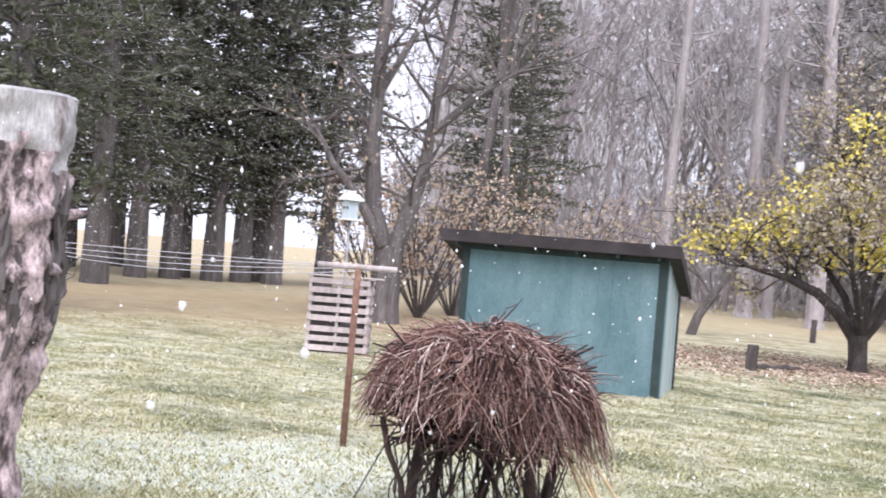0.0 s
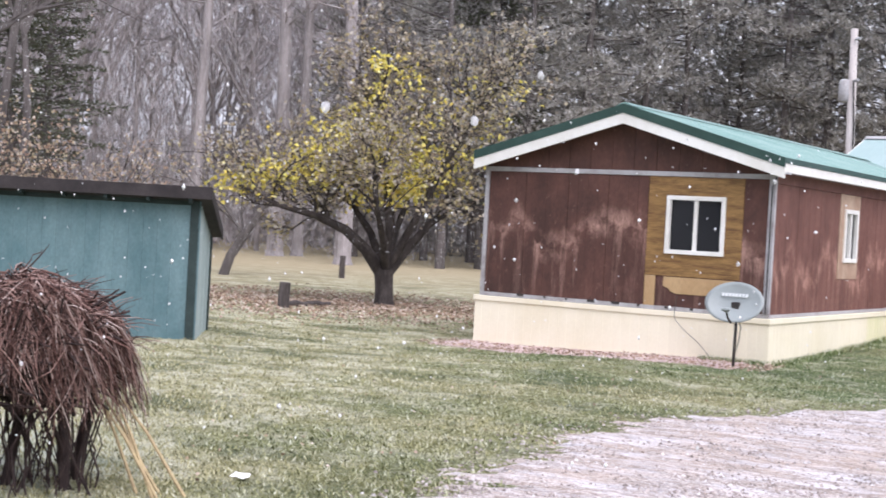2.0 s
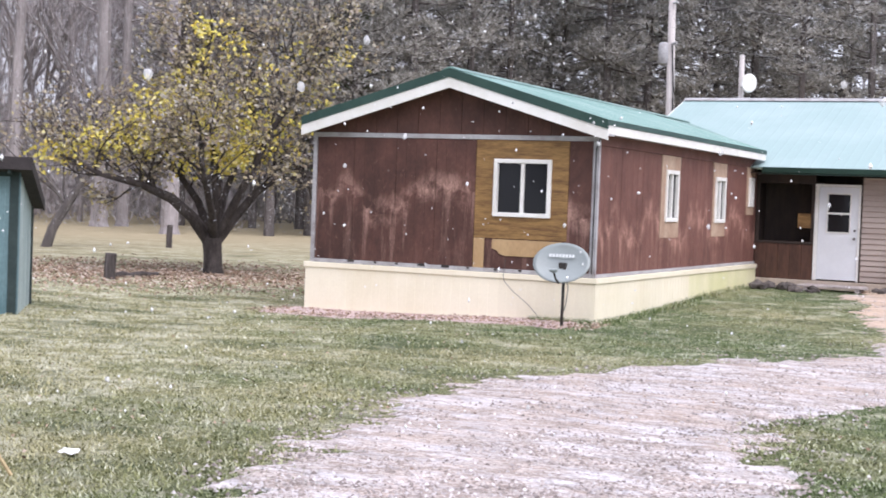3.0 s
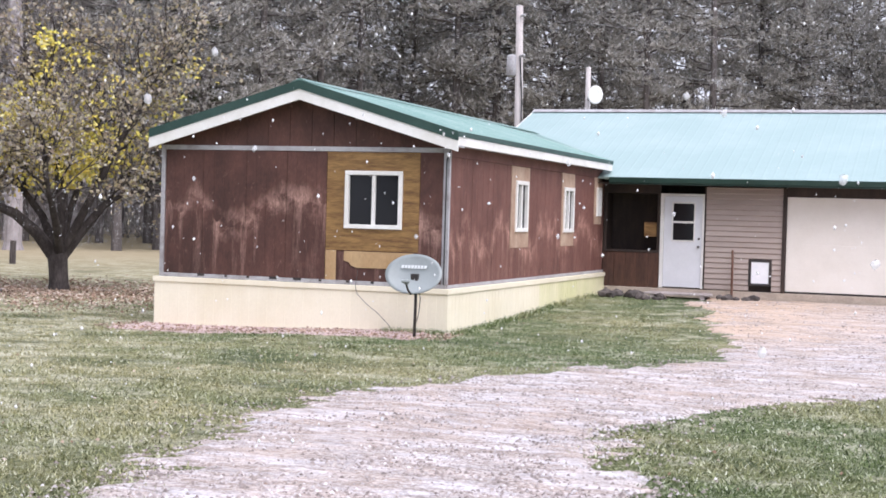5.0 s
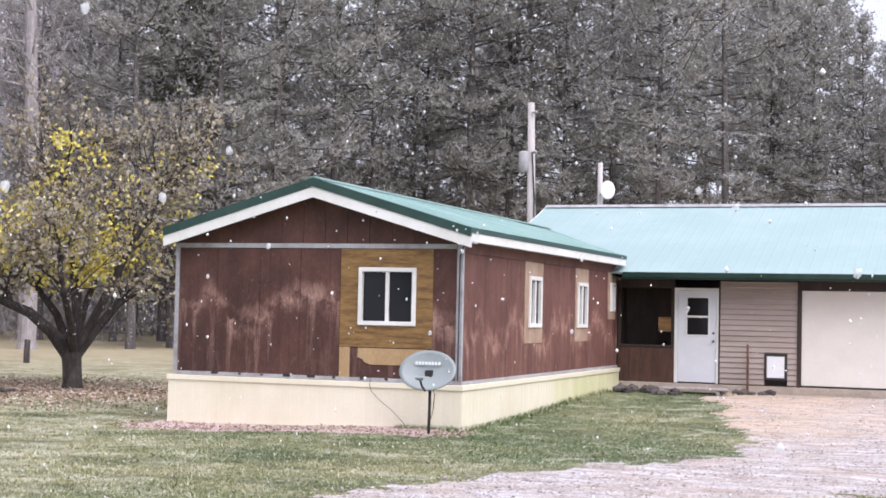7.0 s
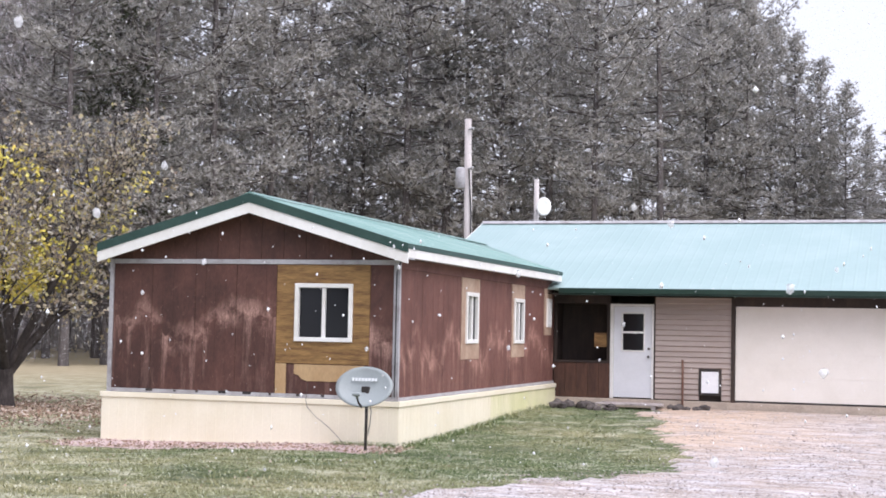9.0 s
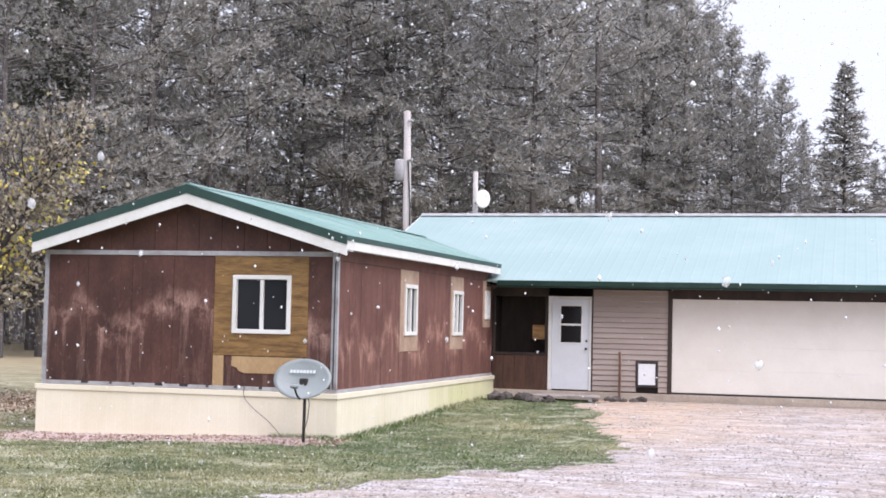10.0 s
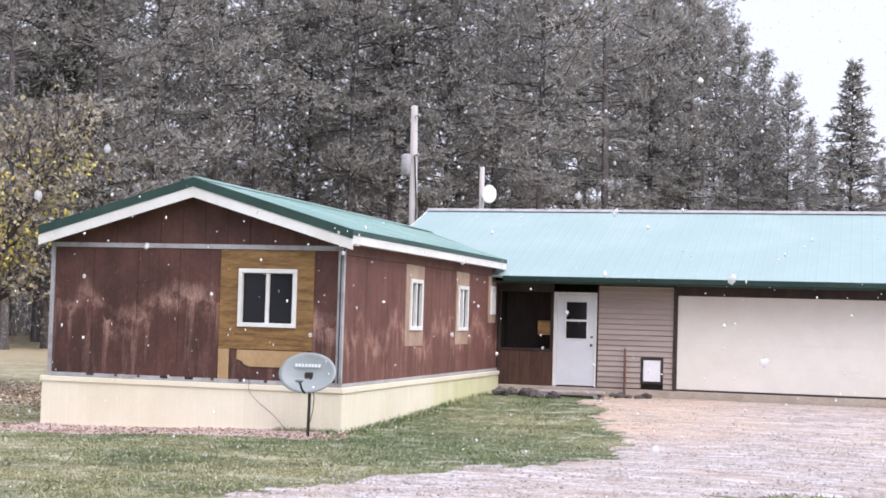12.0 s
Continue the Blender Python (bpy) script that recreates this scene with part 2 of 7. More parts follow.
def lawn():
    m, n, l, b = shader("frosted_lawn")
    co = coords(n)
    big = noise_node(n, l, co, 0.22, 4, (1, 1, 1))
    mid = noise_node(n, l, co, 1.4, 5, (1, 1, 1))
    fine = noise_node(n, l, co, 17, 6, (1, 1, 1), 0.85)
    grit = noise_node(n, l, co, 60, 3, (1, 1, 1), 0.75)
    green = ramp(n, l, fine, [(0.34, (0.030, 0.050, 0.020)), (0.5, (0.15, 0.195, 0.08)), (0.64, (0.58, 0.60, 0.44))])
    straw = ramp(n, l, fine, [(0.32, (0.10, 0.10, 0.045)), (0.5, (0.42, 0.395, 0.21)), (0.66, (0.74, 0.70, 0.52))])
    # the lawn is drier away from the drive
    place = n.new("ShaderNodeSeparateXYZ")
    l.new(co, place.inputs[0])
    dry = n.new("ShaderNodeMapRange")
    dry.inputs[1].default_value, dry.inputs[2].default_value, dry.inputs[3].default_value, dry.inputs[4].default_value = -0.6, -4.2, -0.03, 0.18
    slant = n.new("ShaderNodeMath")
    slant.operation = "MULTIPLY_ADD"
    slant.inputs[1].default_value = 0.5
    l.new(place.outputs[1], slant.inputs[0])
    l.new(place.outputs[0], slant.inputs[2])
    l.new(slant.outputs[0], dry.inputs[0])
    drier = n.new("ShaderNodeMath")
    drier.operation = "ADD"
    l.new(big, drier.inputs[0])
    l.new(dry.outputs[0], drier.inputs[1])
    c = mix(n, l, ramp(n, l, drier.outputs[0], [(0.40, (0.0,)), (0.60, (0.85,))]), green, straw)
    dusted = ramp(n, l, calc(n, l, "ADD", mid, calc(n, l, "MULTIPLY", dry.outputs[0], 0.55)), [(0.50, (0.0,)), (0.68, (0.80,))])
    c = mix(n, l, dusted, c, (0.74, 0.72, 0.56))
    bare = ramp(n, l, noise_node(n, l, co, 0.6, 6, (0.7, 1.3, 1)), [(0.50, (0.0,)), (0.66, (0.8,))])
    c = mix(n, l, bare, c, (0.085, 0.115, 0.055))
    clumps = ramp(n, l, noise_node(n, l, co, 3.1, 7, (1, 1, 1), 0.8), [(0.50, (0.0,)), (0.62, (0.55,))])
    c = mix(n, l, clumps, c, (0.055, 0.088, 0.036))
    c = mix(n, l, 1.0, c, ramp(n, l, grit, [(0.36, (0.45,)), (0.58, (1.0,))]), "MULTIPLY")
    # a thin patch of wet snow lying in the grass
    away = n.new("ShaderNodeVectorMath")
    away.operation = "DISTANCE"
    away.inputs[1].default_value = (-9.9, 6.7, 0.0)
    l.new(co, away.inputs[0])
    frayed = calc(n, l, "ADD", away.outputs["Value"], calc(n, l, "MULTIPLY", calc(n, l, "SUBTRACT", noise_node(n, l, co, 0.9, 6, (1, 1, 1), 0.7), 0.5), 3.2))
    lying = ramp(n, l, calc(n, l, "MULTIPLY", frayed, 0.25), [(0.34, (0.62,)), (0.70, (0.0,))])
    c = mix(n, l, lying, c, mix(n, l, fine, (0.60, 0.68, 0.58), (0.80, 0.86, 0.80)))
    # the lawn turns to dead grass colour with distance from the camera's spot
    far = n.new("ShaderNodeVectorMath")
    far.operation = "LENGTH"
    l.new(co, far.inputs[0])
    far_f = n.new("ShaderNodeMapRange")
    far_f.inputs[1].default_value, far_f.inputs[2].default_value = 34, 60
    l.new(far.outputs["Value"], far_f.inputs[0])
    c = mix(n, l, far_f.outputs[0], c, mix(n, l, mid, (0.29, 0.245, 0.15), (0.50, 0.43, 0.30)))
    # brown needles and leaves under the row of conifers
    shade = n.new("ShaderNodeVectorMath")
    shade.operation = "DISTANCE"
    shade.inputs[1].default_value = (-36.0, 20.5, 0.0)
    l.new(co, shade.inputs[0])
    litter = calc(n, l, "ADD", shade.outputs["Value"], calc(n, l, "MULTIPLY", calc(n, l, "SUBTRACT", mid, 0.5), 9.0))
    c = mix(n, l, ramp(n, l, calc(n, l, "MULTIPLY", litter, 0.05), [(0.36, (0.75,)), (0.75, (0.0,))]), c, mix(n, l, fine, (0.15, 0.10, 0.055), (0.52, 0.41, 0.26)))
    l.new(c, b.inputs["Base Color"])
    b.inputs["Roughness"].default_value = 0.9
    b.inputs["Specular IOR Level"].default_value = 0.1
    bump(n, l, b, fine, 0.9, 0.04)
    return m


def gravel():
    m, n, l, b = shader("snow_dusted_gravel")
    co = coords(n)
    v = n.new("ShaderNodeTexVoronoi")
    v.inputs["Scale"].default_value = 38
    l.new(co, v.inputs[0])
    stones = ramp(n, l, v.outputs["Color"], [(0.15, (0.24, 0.19, 0.17)), (0.5, (0.50, 0.43, 0.40)), (0.85, (0.74, 0.68, 0.66))])
    big = noise_node(n, l, co, 0.5, 5)
    snow = ramp(n, l, noise_node(n, l, co, 1.9, 8, (0.5, 1.5, 1), 0.8), [(0.47, (0.0,)), (0.62, (0.72,))])
    c = mix(n, l, ramp(n, l, big, [(0.35, (0.0,)), (0.65, (0.75,))]), stones, (0.52, 0.41, 0.345))
    c = mix(n, l, snow, c, (0.82, 0.81, 0.88))
    grit = noise_node(n, l, co, 22, 6, (1, 1, 1), 0.9)
    c = mix(n, l, 1.0, c, ramp(n, l, grit, [(0.32, (0.66,)), (0.56, (1.0,))]), "MULTIPLY")
    # bare tan earth beside the entry and the garage
    sep = n.new("ShaderNodeSeparateXYZ")
    l.new(co, sep.inputs[0])
    near_house = n.new("ShaderNodeMapRange")
    near_house.inputs[1].default_value, near_house.inputs[2].default_value = 21.5, 25.5
    l.new(sep.outputs[1], near_house.inputs[0])
    earth = n.new("ShaderNodeMath")
    earth.operation = "MULTIPLY"
    edge = n.new("ShaderNodeMapRange")
    edge.inputs[1].default_value, edge.inputs[2].default_value, edge.inputs[3].default_value, edge.inputs[4].default_value = -1.2, -3.8, 0.25, 1.0
    l.new(sep.outputs[0], edge.inputs[0])
    l.new(calc(n, l, "MULTIPLY", near_house.outputs[0], edge.outputs[0]), earth.inputs[0])
    l.new(ramp(n, l, noise_node(n, l, co, 0.7, 4), [(0.30, (0.25,)), (0.50, (0.95,))]), earth.inputs[1])
    c = mix(n, l, earth.outputs[0], c, mix(n, l, grit, (0.46, 0.335, 0.24), (0.76, 0.59, 0.465)))
    ruts = noise_node(n, l, co, 3.0, 8, (0.55, 1.4, 1), 0.85)
    c = mix(n, l, 1.0, c, ramp(n, l, ruts, [(0.38, (0.58,)), (0.56, (1.0,))]), "MULTIPLY")
    l.new(c, b.inputs["Base Color"])
    b.inputs["Roughness"].default_value = 0.85
    bump(n, l, b, v.outputs["Distance"], 0.6, 0.02)
    return m


LAWN, GRAVEL = lawn(), gravel()


# ---------------------------------------------------------------- mesh helpers
class MB:
    """Vertices and faces of one mesh."""

    def __init__(self):
        self.v, self.f = [], []

    def box(self, x0, x1, y0, y1, z0, z1):
        i = len(self.v)
        self.v += [(x, y, z) for z in (z0, z1) for x, y in ((x0, y0), (x1, y0), (x1, y1), (x0, y1))]
        self.f += [tuple(i + k for k in q) for q in ((3, 2, 1, 0), (4, 5, 6, 7), (0, 1, 5, 4), (1, 2, 6, 5), (2, 3, 7, 6), (3, 0, 4, 7))]
        return self

    def prism(self, outline, axis, a0, a1):
        """An outline of (p, q) pairs drawn out along axis 0, 1 or 2 from a0 to a1."""
        i, k = len(self.v), len(outline)
        for a in (a0, a1):
            for p, q in outline:
                self.v.append({0: (a, p, q), 1: (p, a, q), 2: (p, q, a)}[axis])
        self.f += [tuple(range(i, i + k)), tuple(range(i + 2 * k - 1, i + k - 1, -1))]
        self.f += [(i + j, i + k + j, i + k + (j + 1) % k, i + (j + 1) % k) for j in range(k)]
        return self

    def tube(self, pts, radii, n=7, cap=True, lump=0.0, rng=random):
        pts = [Vector(p) for p in pts]
        i = len(self.v)
        for k, p in enumerate(pts):
            d = (pts[min(k + 1, len(pts) - 1)] - pts[max(k - 1, 0)]).normalized()
            a = d.cross(Vector((0.31, 0.95, 0.05)) if abs(d.z) > 0.6 else Vector((0, 0, 1))).normalized()
            b = d.cross(a)
            for j in range(n):
                w = 2 * math.pi * j / n
                r = radii[k] * (1 + lump * (rng.random() - 0.5))
                self.v.append(tuple(p + (a * math.cos(w) + b * math.sin(w)) * r))
        for k in range(len(pts) - 1):
            for j in range(n):
                self.f.append((i + k * n + j, i + k * n + (j + 1) % n, i + (k + 1) * n + (j + 1) % n, i + (k + 1) * n + j))
        if cap:
            self.f += [tuple(range(i + n - 1, i - 1, -1)), tuple(range(i + (len(pts) - 1) * n, i + len(pts) * n))]
        return self

    def blade(self, c, d, s, w):
        """A flat leaf at c along d, with the side direction s and the half width w."""
        i = len(self.v)
        c, d, s = Vector(c), Vector(d), Vector(s)
        self.v += [tuple(c - s * w * 0.5), tuple(c + d * 0.45 + s * w), tuple(c + d), tuple(c + d * 0.45 - s * w)]
        self.f.append((i, i + 1, i + 2, i + 3))
        return self


base = {}


def thing(name, at, label, category, group="", kind=""):
    ob = new(name)
    ob.location = at
    ob.empty_display_size = 0.2
    base[ob] = Vector(at)
    return tagged(ob, label, category, group, kind)


def mesh_of(name, mb, material, off=(0, 0, 0), bevel=0.0, smooth=False):
    me = bpy.data.meshes.new(name)
    o = Vector(off)
    me.from_pydata([tuple(Vector(p) - o) for p in mb.v] if o.length else mb.v, [], mb.f)
    bm = bmesh.new()
    bm.from_mesh(me)
    bmesh.ops.recalc_face_normals(bm, faces=bm.faces)
    if bevel:
        bmesh.ops.bevel(bm, geom=list(bm.edges), offset=bevel, segments=1, affect="EDGES", clamp_overlap=True)
    bm.to_mesh(me)
    bm.free()
    if smooth:
        me.shade_smooth()
    me.materials.append(material)
    return me


def part(name, mb, material, parent, label="", bevel=0.0, smooth=False):
    """One mesh under a thing or a part, given in world metres."""
    ob = new(name, mesh_of(name, mb, material, base[parent], bevel, smooth))
    ob.parent = parent
    base[ob] = base[parent]
    if label:
        ob["label"] = label
    return ob


def solo(name, mb, material, label, category, at=(0, 0, 0), group="", kind="", bevel=0.0, smooth=False):
    ob = new(name, mesh_of(name, mb, material, at, bevel, smooth))
    ob.location = at
    base[ob] = Vector(at)
    return tagged(ob, label, category, group, kind)


def raw(name, mb, material, smooth=False):
    """A big mesh straight from its lists."""
    me = bpy.data.meshes.new(name)
    me.from_pydata(mb.v, [], mb.f)
    if smooth:
        me.shade_smooth()
    me.materials.append(material)
    return me


def unit(rng):
    while True:
        v = Vector((rng.uniform(-1, 1), rng.uniform(-1, 1), rng.uniform(-1, 1)))
        if 0.05 < v.length < 1:
            return v.normalized()


def smooth_step(a, b, x):
    t = min(1.0, max(0.0, (x - a) / (b - a)))
    return t * t * (3 - 2 * t)


def height(x, y):
    """The ground: level in front, rising to the garage."""
    lift = 0.26 * smooth_step(21.0, 32.0, y) * smooth_step(-17.0, -9.0, x)
    lift -= 0.09 * smooth_step(-9.0, -12.5, x) * smooth_step(17.0, 21.5, y) * smooth_step(-24.0, -16.0, x)
    return lift + 0.035 * noise.noise((x * 0.35, y * 0.35, 0)) * smooth_step(2, 9, abs(x) + abs(y)) - 0.02


# ---------------------------------------------------------------- ground and drive
def ground():
    xs = sorted({*np.arange(-40, 14.01, 0.5).tolist(), *np.arange(-400, -40, 12).tolist(), *np.arange(20, 401, 12).tolist()})
    ys = sorted({*np.arange(-10, 50.01, 0.5).tolist(), *np.arange(-100, -10, 10).tolist(), *np.arange(56, 500, 12).tolist()})
    mb = MB()
    mb.v = [(x, y, height(x, y)) for y in ys for x in xs]
    k = len(xs)
    mb.f = [(j * k + i, j * k + i + 1, (j + 1) * k + i + 1, (j + 1) * k + i) for j in range(len(ys) - 1) for i in range(k - 1)]
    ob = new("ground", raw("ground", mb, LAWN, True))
    return tagged(ob, "patchy green and straw lawn dusted with snow", "lawn", kind="structure")


def inside(p, poly):
    x, y = p
    odd = False
    for (x0, y0), (x1, y1) in zip(poly, poly[1:] + poly[:1]):
        if (y0 > y) != (y1 > y) and x < (x1 - x0) * (y - y0) / (y1 - y0) + x0:
            odd = not odd
    return odd


DRIVE = [(-4.6, 5.0), (-5.8, 9.5), (-6.55, 12.0), (-6.4, 14.4), (-5.7, 16.7), (-4.4, 19.0), (-3.55, 21.0), (-3.75, 23.5), (-4.6, 27.0),
         (-5.6, 30.3), (-5.5, 32.5), (3.2, 32.5), (6.5, 30.0), (8.0, 22.0), (4.5, 18.8), (0.6, 17.6), (-1.2, 16.7), (-2.35, 15.2), (-2.95, 13.0), (-2.4, 10.8), (-1.0, 8.4), (0.5, 5.0)]


def strewn(name, poly, lift, label, cell=0.14, material=None, kind="structure", category="driveway"):
    """A thin uneven sheet of gravel inside poly, with a frayed edge."""
    xs = np.arange(min(p[0] for p in poly) - 0.5, max(p[0] for p in poly) + 0.5, cell)
    ys = np.arange(min(p[1] for p in poly) - 0.5, max(p[1] for p in poly) + 0.5, cell)
    mb, ids = MB(), {}

    def vid(i, j):
        if (i, j) not in ids:
            ids[i, j] = len(mb.v)
            x, y = float(xs[i]), float(ys[j])
            mb.v.append((x, y, height(x, y) + lift + 0.012 * noise.noise((x * 2.1, y * 2.1, 4))))
        return ids[i, j]

    for i in range(len(xs) - 1):
        for j in range(len(ys) - 1):
            x, y = float(xs[i]) + cell / 2, float(ys[j]) + cell / 2
            fray = 0.45 * noise.noise((x * 0.9, y * 0.9, 1)) + 0.3 * noise.noise((x * 3.1, y * 3.1, 7)) + 0.25 * random.uniform(-1, 1)
            fray2 = 0.45 * noise.noise((x * 0.9, y * 0.9, 11)) + 0.3 * noise.noise((x * 3.1, y * 3.1, 17)) + 0.25 * random.uniform(-1, 1)
            if y > 31.9 or inside((x + fray, y + fray2), poly):
                if y > 31.9 and not inside((x, y), poly):
                    continue
                mb.f.append((vid(i, j), vid(i + 1, j), vid(i + 1, j + 1), vid(i, j + 1)))
    uses = [0] * len(mb.v)
    for f in mb.f:
        for i in f:
            uses[i] += 1
    mb.v = [(x, y, z if n == 4 or y > 32 else height(x, y) - 0.015) for (x, y, z), n in zip(mb.v, uses)]
    ob = new(name, raw(name, mb, material or GRAVEL, True))
    return tagged(ob, label, category, kind=kind)


ground()
strewn("road", DRIVE, 0.022, "pinkish grey gravel driveway thinly dusted with snow")

# ---------------------------------------------------------------- the brown home
WX0, WX1, WY0, WY1 = -13.26, -7.99, 22.11, 32.55
RIDGE_X, RIDGE_Z, EAVE_Z = -10.52, 4.06, 3.24


def rect_with_hole(mb, axis, at0, at1, a0, a1, z0, z1, h0, h1, hz0, hz1):
    """A board of thickness at0..at1 in the plane across axis, with a window hole."""
    i = len(mb.v)
    outer = ((a0, z0), (a1, z0), (a1, z1), (a0, z1))
    inner = ((h0, hz0), (h1, hz0), (h1, hz1), (h0, hz1))
    for d in (at0, at1):
        for p, q in outer + inner:
            mb.v.append((p, d, q) if axis == 1 else (d, p, q))
    for k in range(4):
        n = (k + 1) % 4
        mb.f += [(i + k, i + n, i + 4 + n, i + 4 + k), (i + 8 + k, i + 12 + k, i + 12 + n, i + 8 + n), (i + k, i + 8 + k, i + 8 + n, i + n), (i + 4 + k, i + 4 + n, i + 12 + n, i + 12 + k)]
    return mb


def slider_window(parent, axis, at, out, a0, a1, z0, z1, fw=0.07, bars=1):
    """A white sliding window in a wall across axis; out: the way to the outside (+1 or -1)."""
    def bx(mb, p0, p1, q0, q1, d0, d1):
        lo, hi = sorted((at + out * d0, at + out * d1))
        return mb.box(p0, p1, lo, hi, q0, q1) if axis == 1 else mb.box(lo, hi, p0, p1, q0, q1)
    win = part("window", bx(MB(), a0 + fw * 0.6, a1 - fw * 0.6, z0 + fw * 0.6, z1 - fw * 0.6, -0.10, -0.06), DARKWOOD, parent, "white vinyl sliding window with dark panes")
    fr = MB()
    bx(fr, a0, a1, z0, z0 + fw, -0.05, 0.035), bx(fr, a0, a1, z1 - fw, z1, -0.05, 0.035)
    bx(fr, a0, a0 + fw, z0 + fw, z1 - fw, -0.05, 0.035), bx(fr, a1 - fw, a1, z0 + fw, z1 - fw, -0.05, 0.035)
    part("window_frame", fr, WHITE, win, "white vinyl frame", bevel=0.006)
    step = (a1 - a0 - 2 * fw) / (bars + 1)
    for k in range(1, bars + 1):
        m = a0 + fw + step * k
        part("mullion", bx(MB(), m - fw * 0.42, m + fw * 0.42, z0 + fw, z1 - fw, -0.045, 0.02), WHITE, win, "white mullion", bevel=0.004)
    for k in range(bars + 1):
        p0, p1 = a0 + fw + step * k, a0 + fw + step * (k + 1)
        part("pane", bx(MB(), p0, p1, z0 + fw, z1 - fw, -0.045 + 0.012 * (k % 2), -0.038 + 0.012 * (k % 2)), GLASS, win, "dark glass pane")
    return win


def roof_sheets(parent, material, x_edges, low, high, along, n_ribs, thick=0.04, rib=0.018):
    """Ribbed metal sheets. along 'y': the sheet's slope runs in x and its width in y; 'x': the other way round. low, high: (place, z)."""
    (p0, z0), (p1, z1) = low, high
    run = math.hypot(p1 - p0, z1 - z0)
    nz, np_ = abs(p1 - p0) / run, -(z1 - z0) / run * (1 if p1 > p0 else -1)
    for a, b in zip(x_edges, x_edges[1:]):
        prof = []
        w = (b - a) / n_ribs
        for k in range(n_ribs):
            s = a + k * w
            prof += [(s, rib), (s + 0.03, rib), (s + 0.05, 0.0), (s + w - 0.02, 0.0)]
        prof.append((b, rib * 0.9))
        mb = MB()
        for h_off in (0.0, -thick):
            for place, z in ((p0, z0), (p1, z1)):
                for s, h in prof:
                    hh = (h if h_off == 0.0 else 0.0) + h_off
                    q = (place + np_ * hh, s, z + nz * hh) if along == "y" else (s, place + np_ * hh, z + nz * hh)
                    mb.v.append(q)
        k = len(prof)
        for j in range(k - 1):
            mb.f += [(j, j + 1, k + j + 1, k + j), (2 * k + j, 3 * k + j, 3 * k + j + 1, 2 * k + j + 1), (j, 2 * k + j, 2 * k + j + 1, j + 1), (k + j, k + j + 1, 3 * k + j + 1, 3 * k + j)]
        mb.f += [(0, k, 3 * k, 2 * k), (k - 1, 3 * k - 1, 4 * k - 1, 2 * k - 1)]
        part("roof_sheet", mb, material, parent)


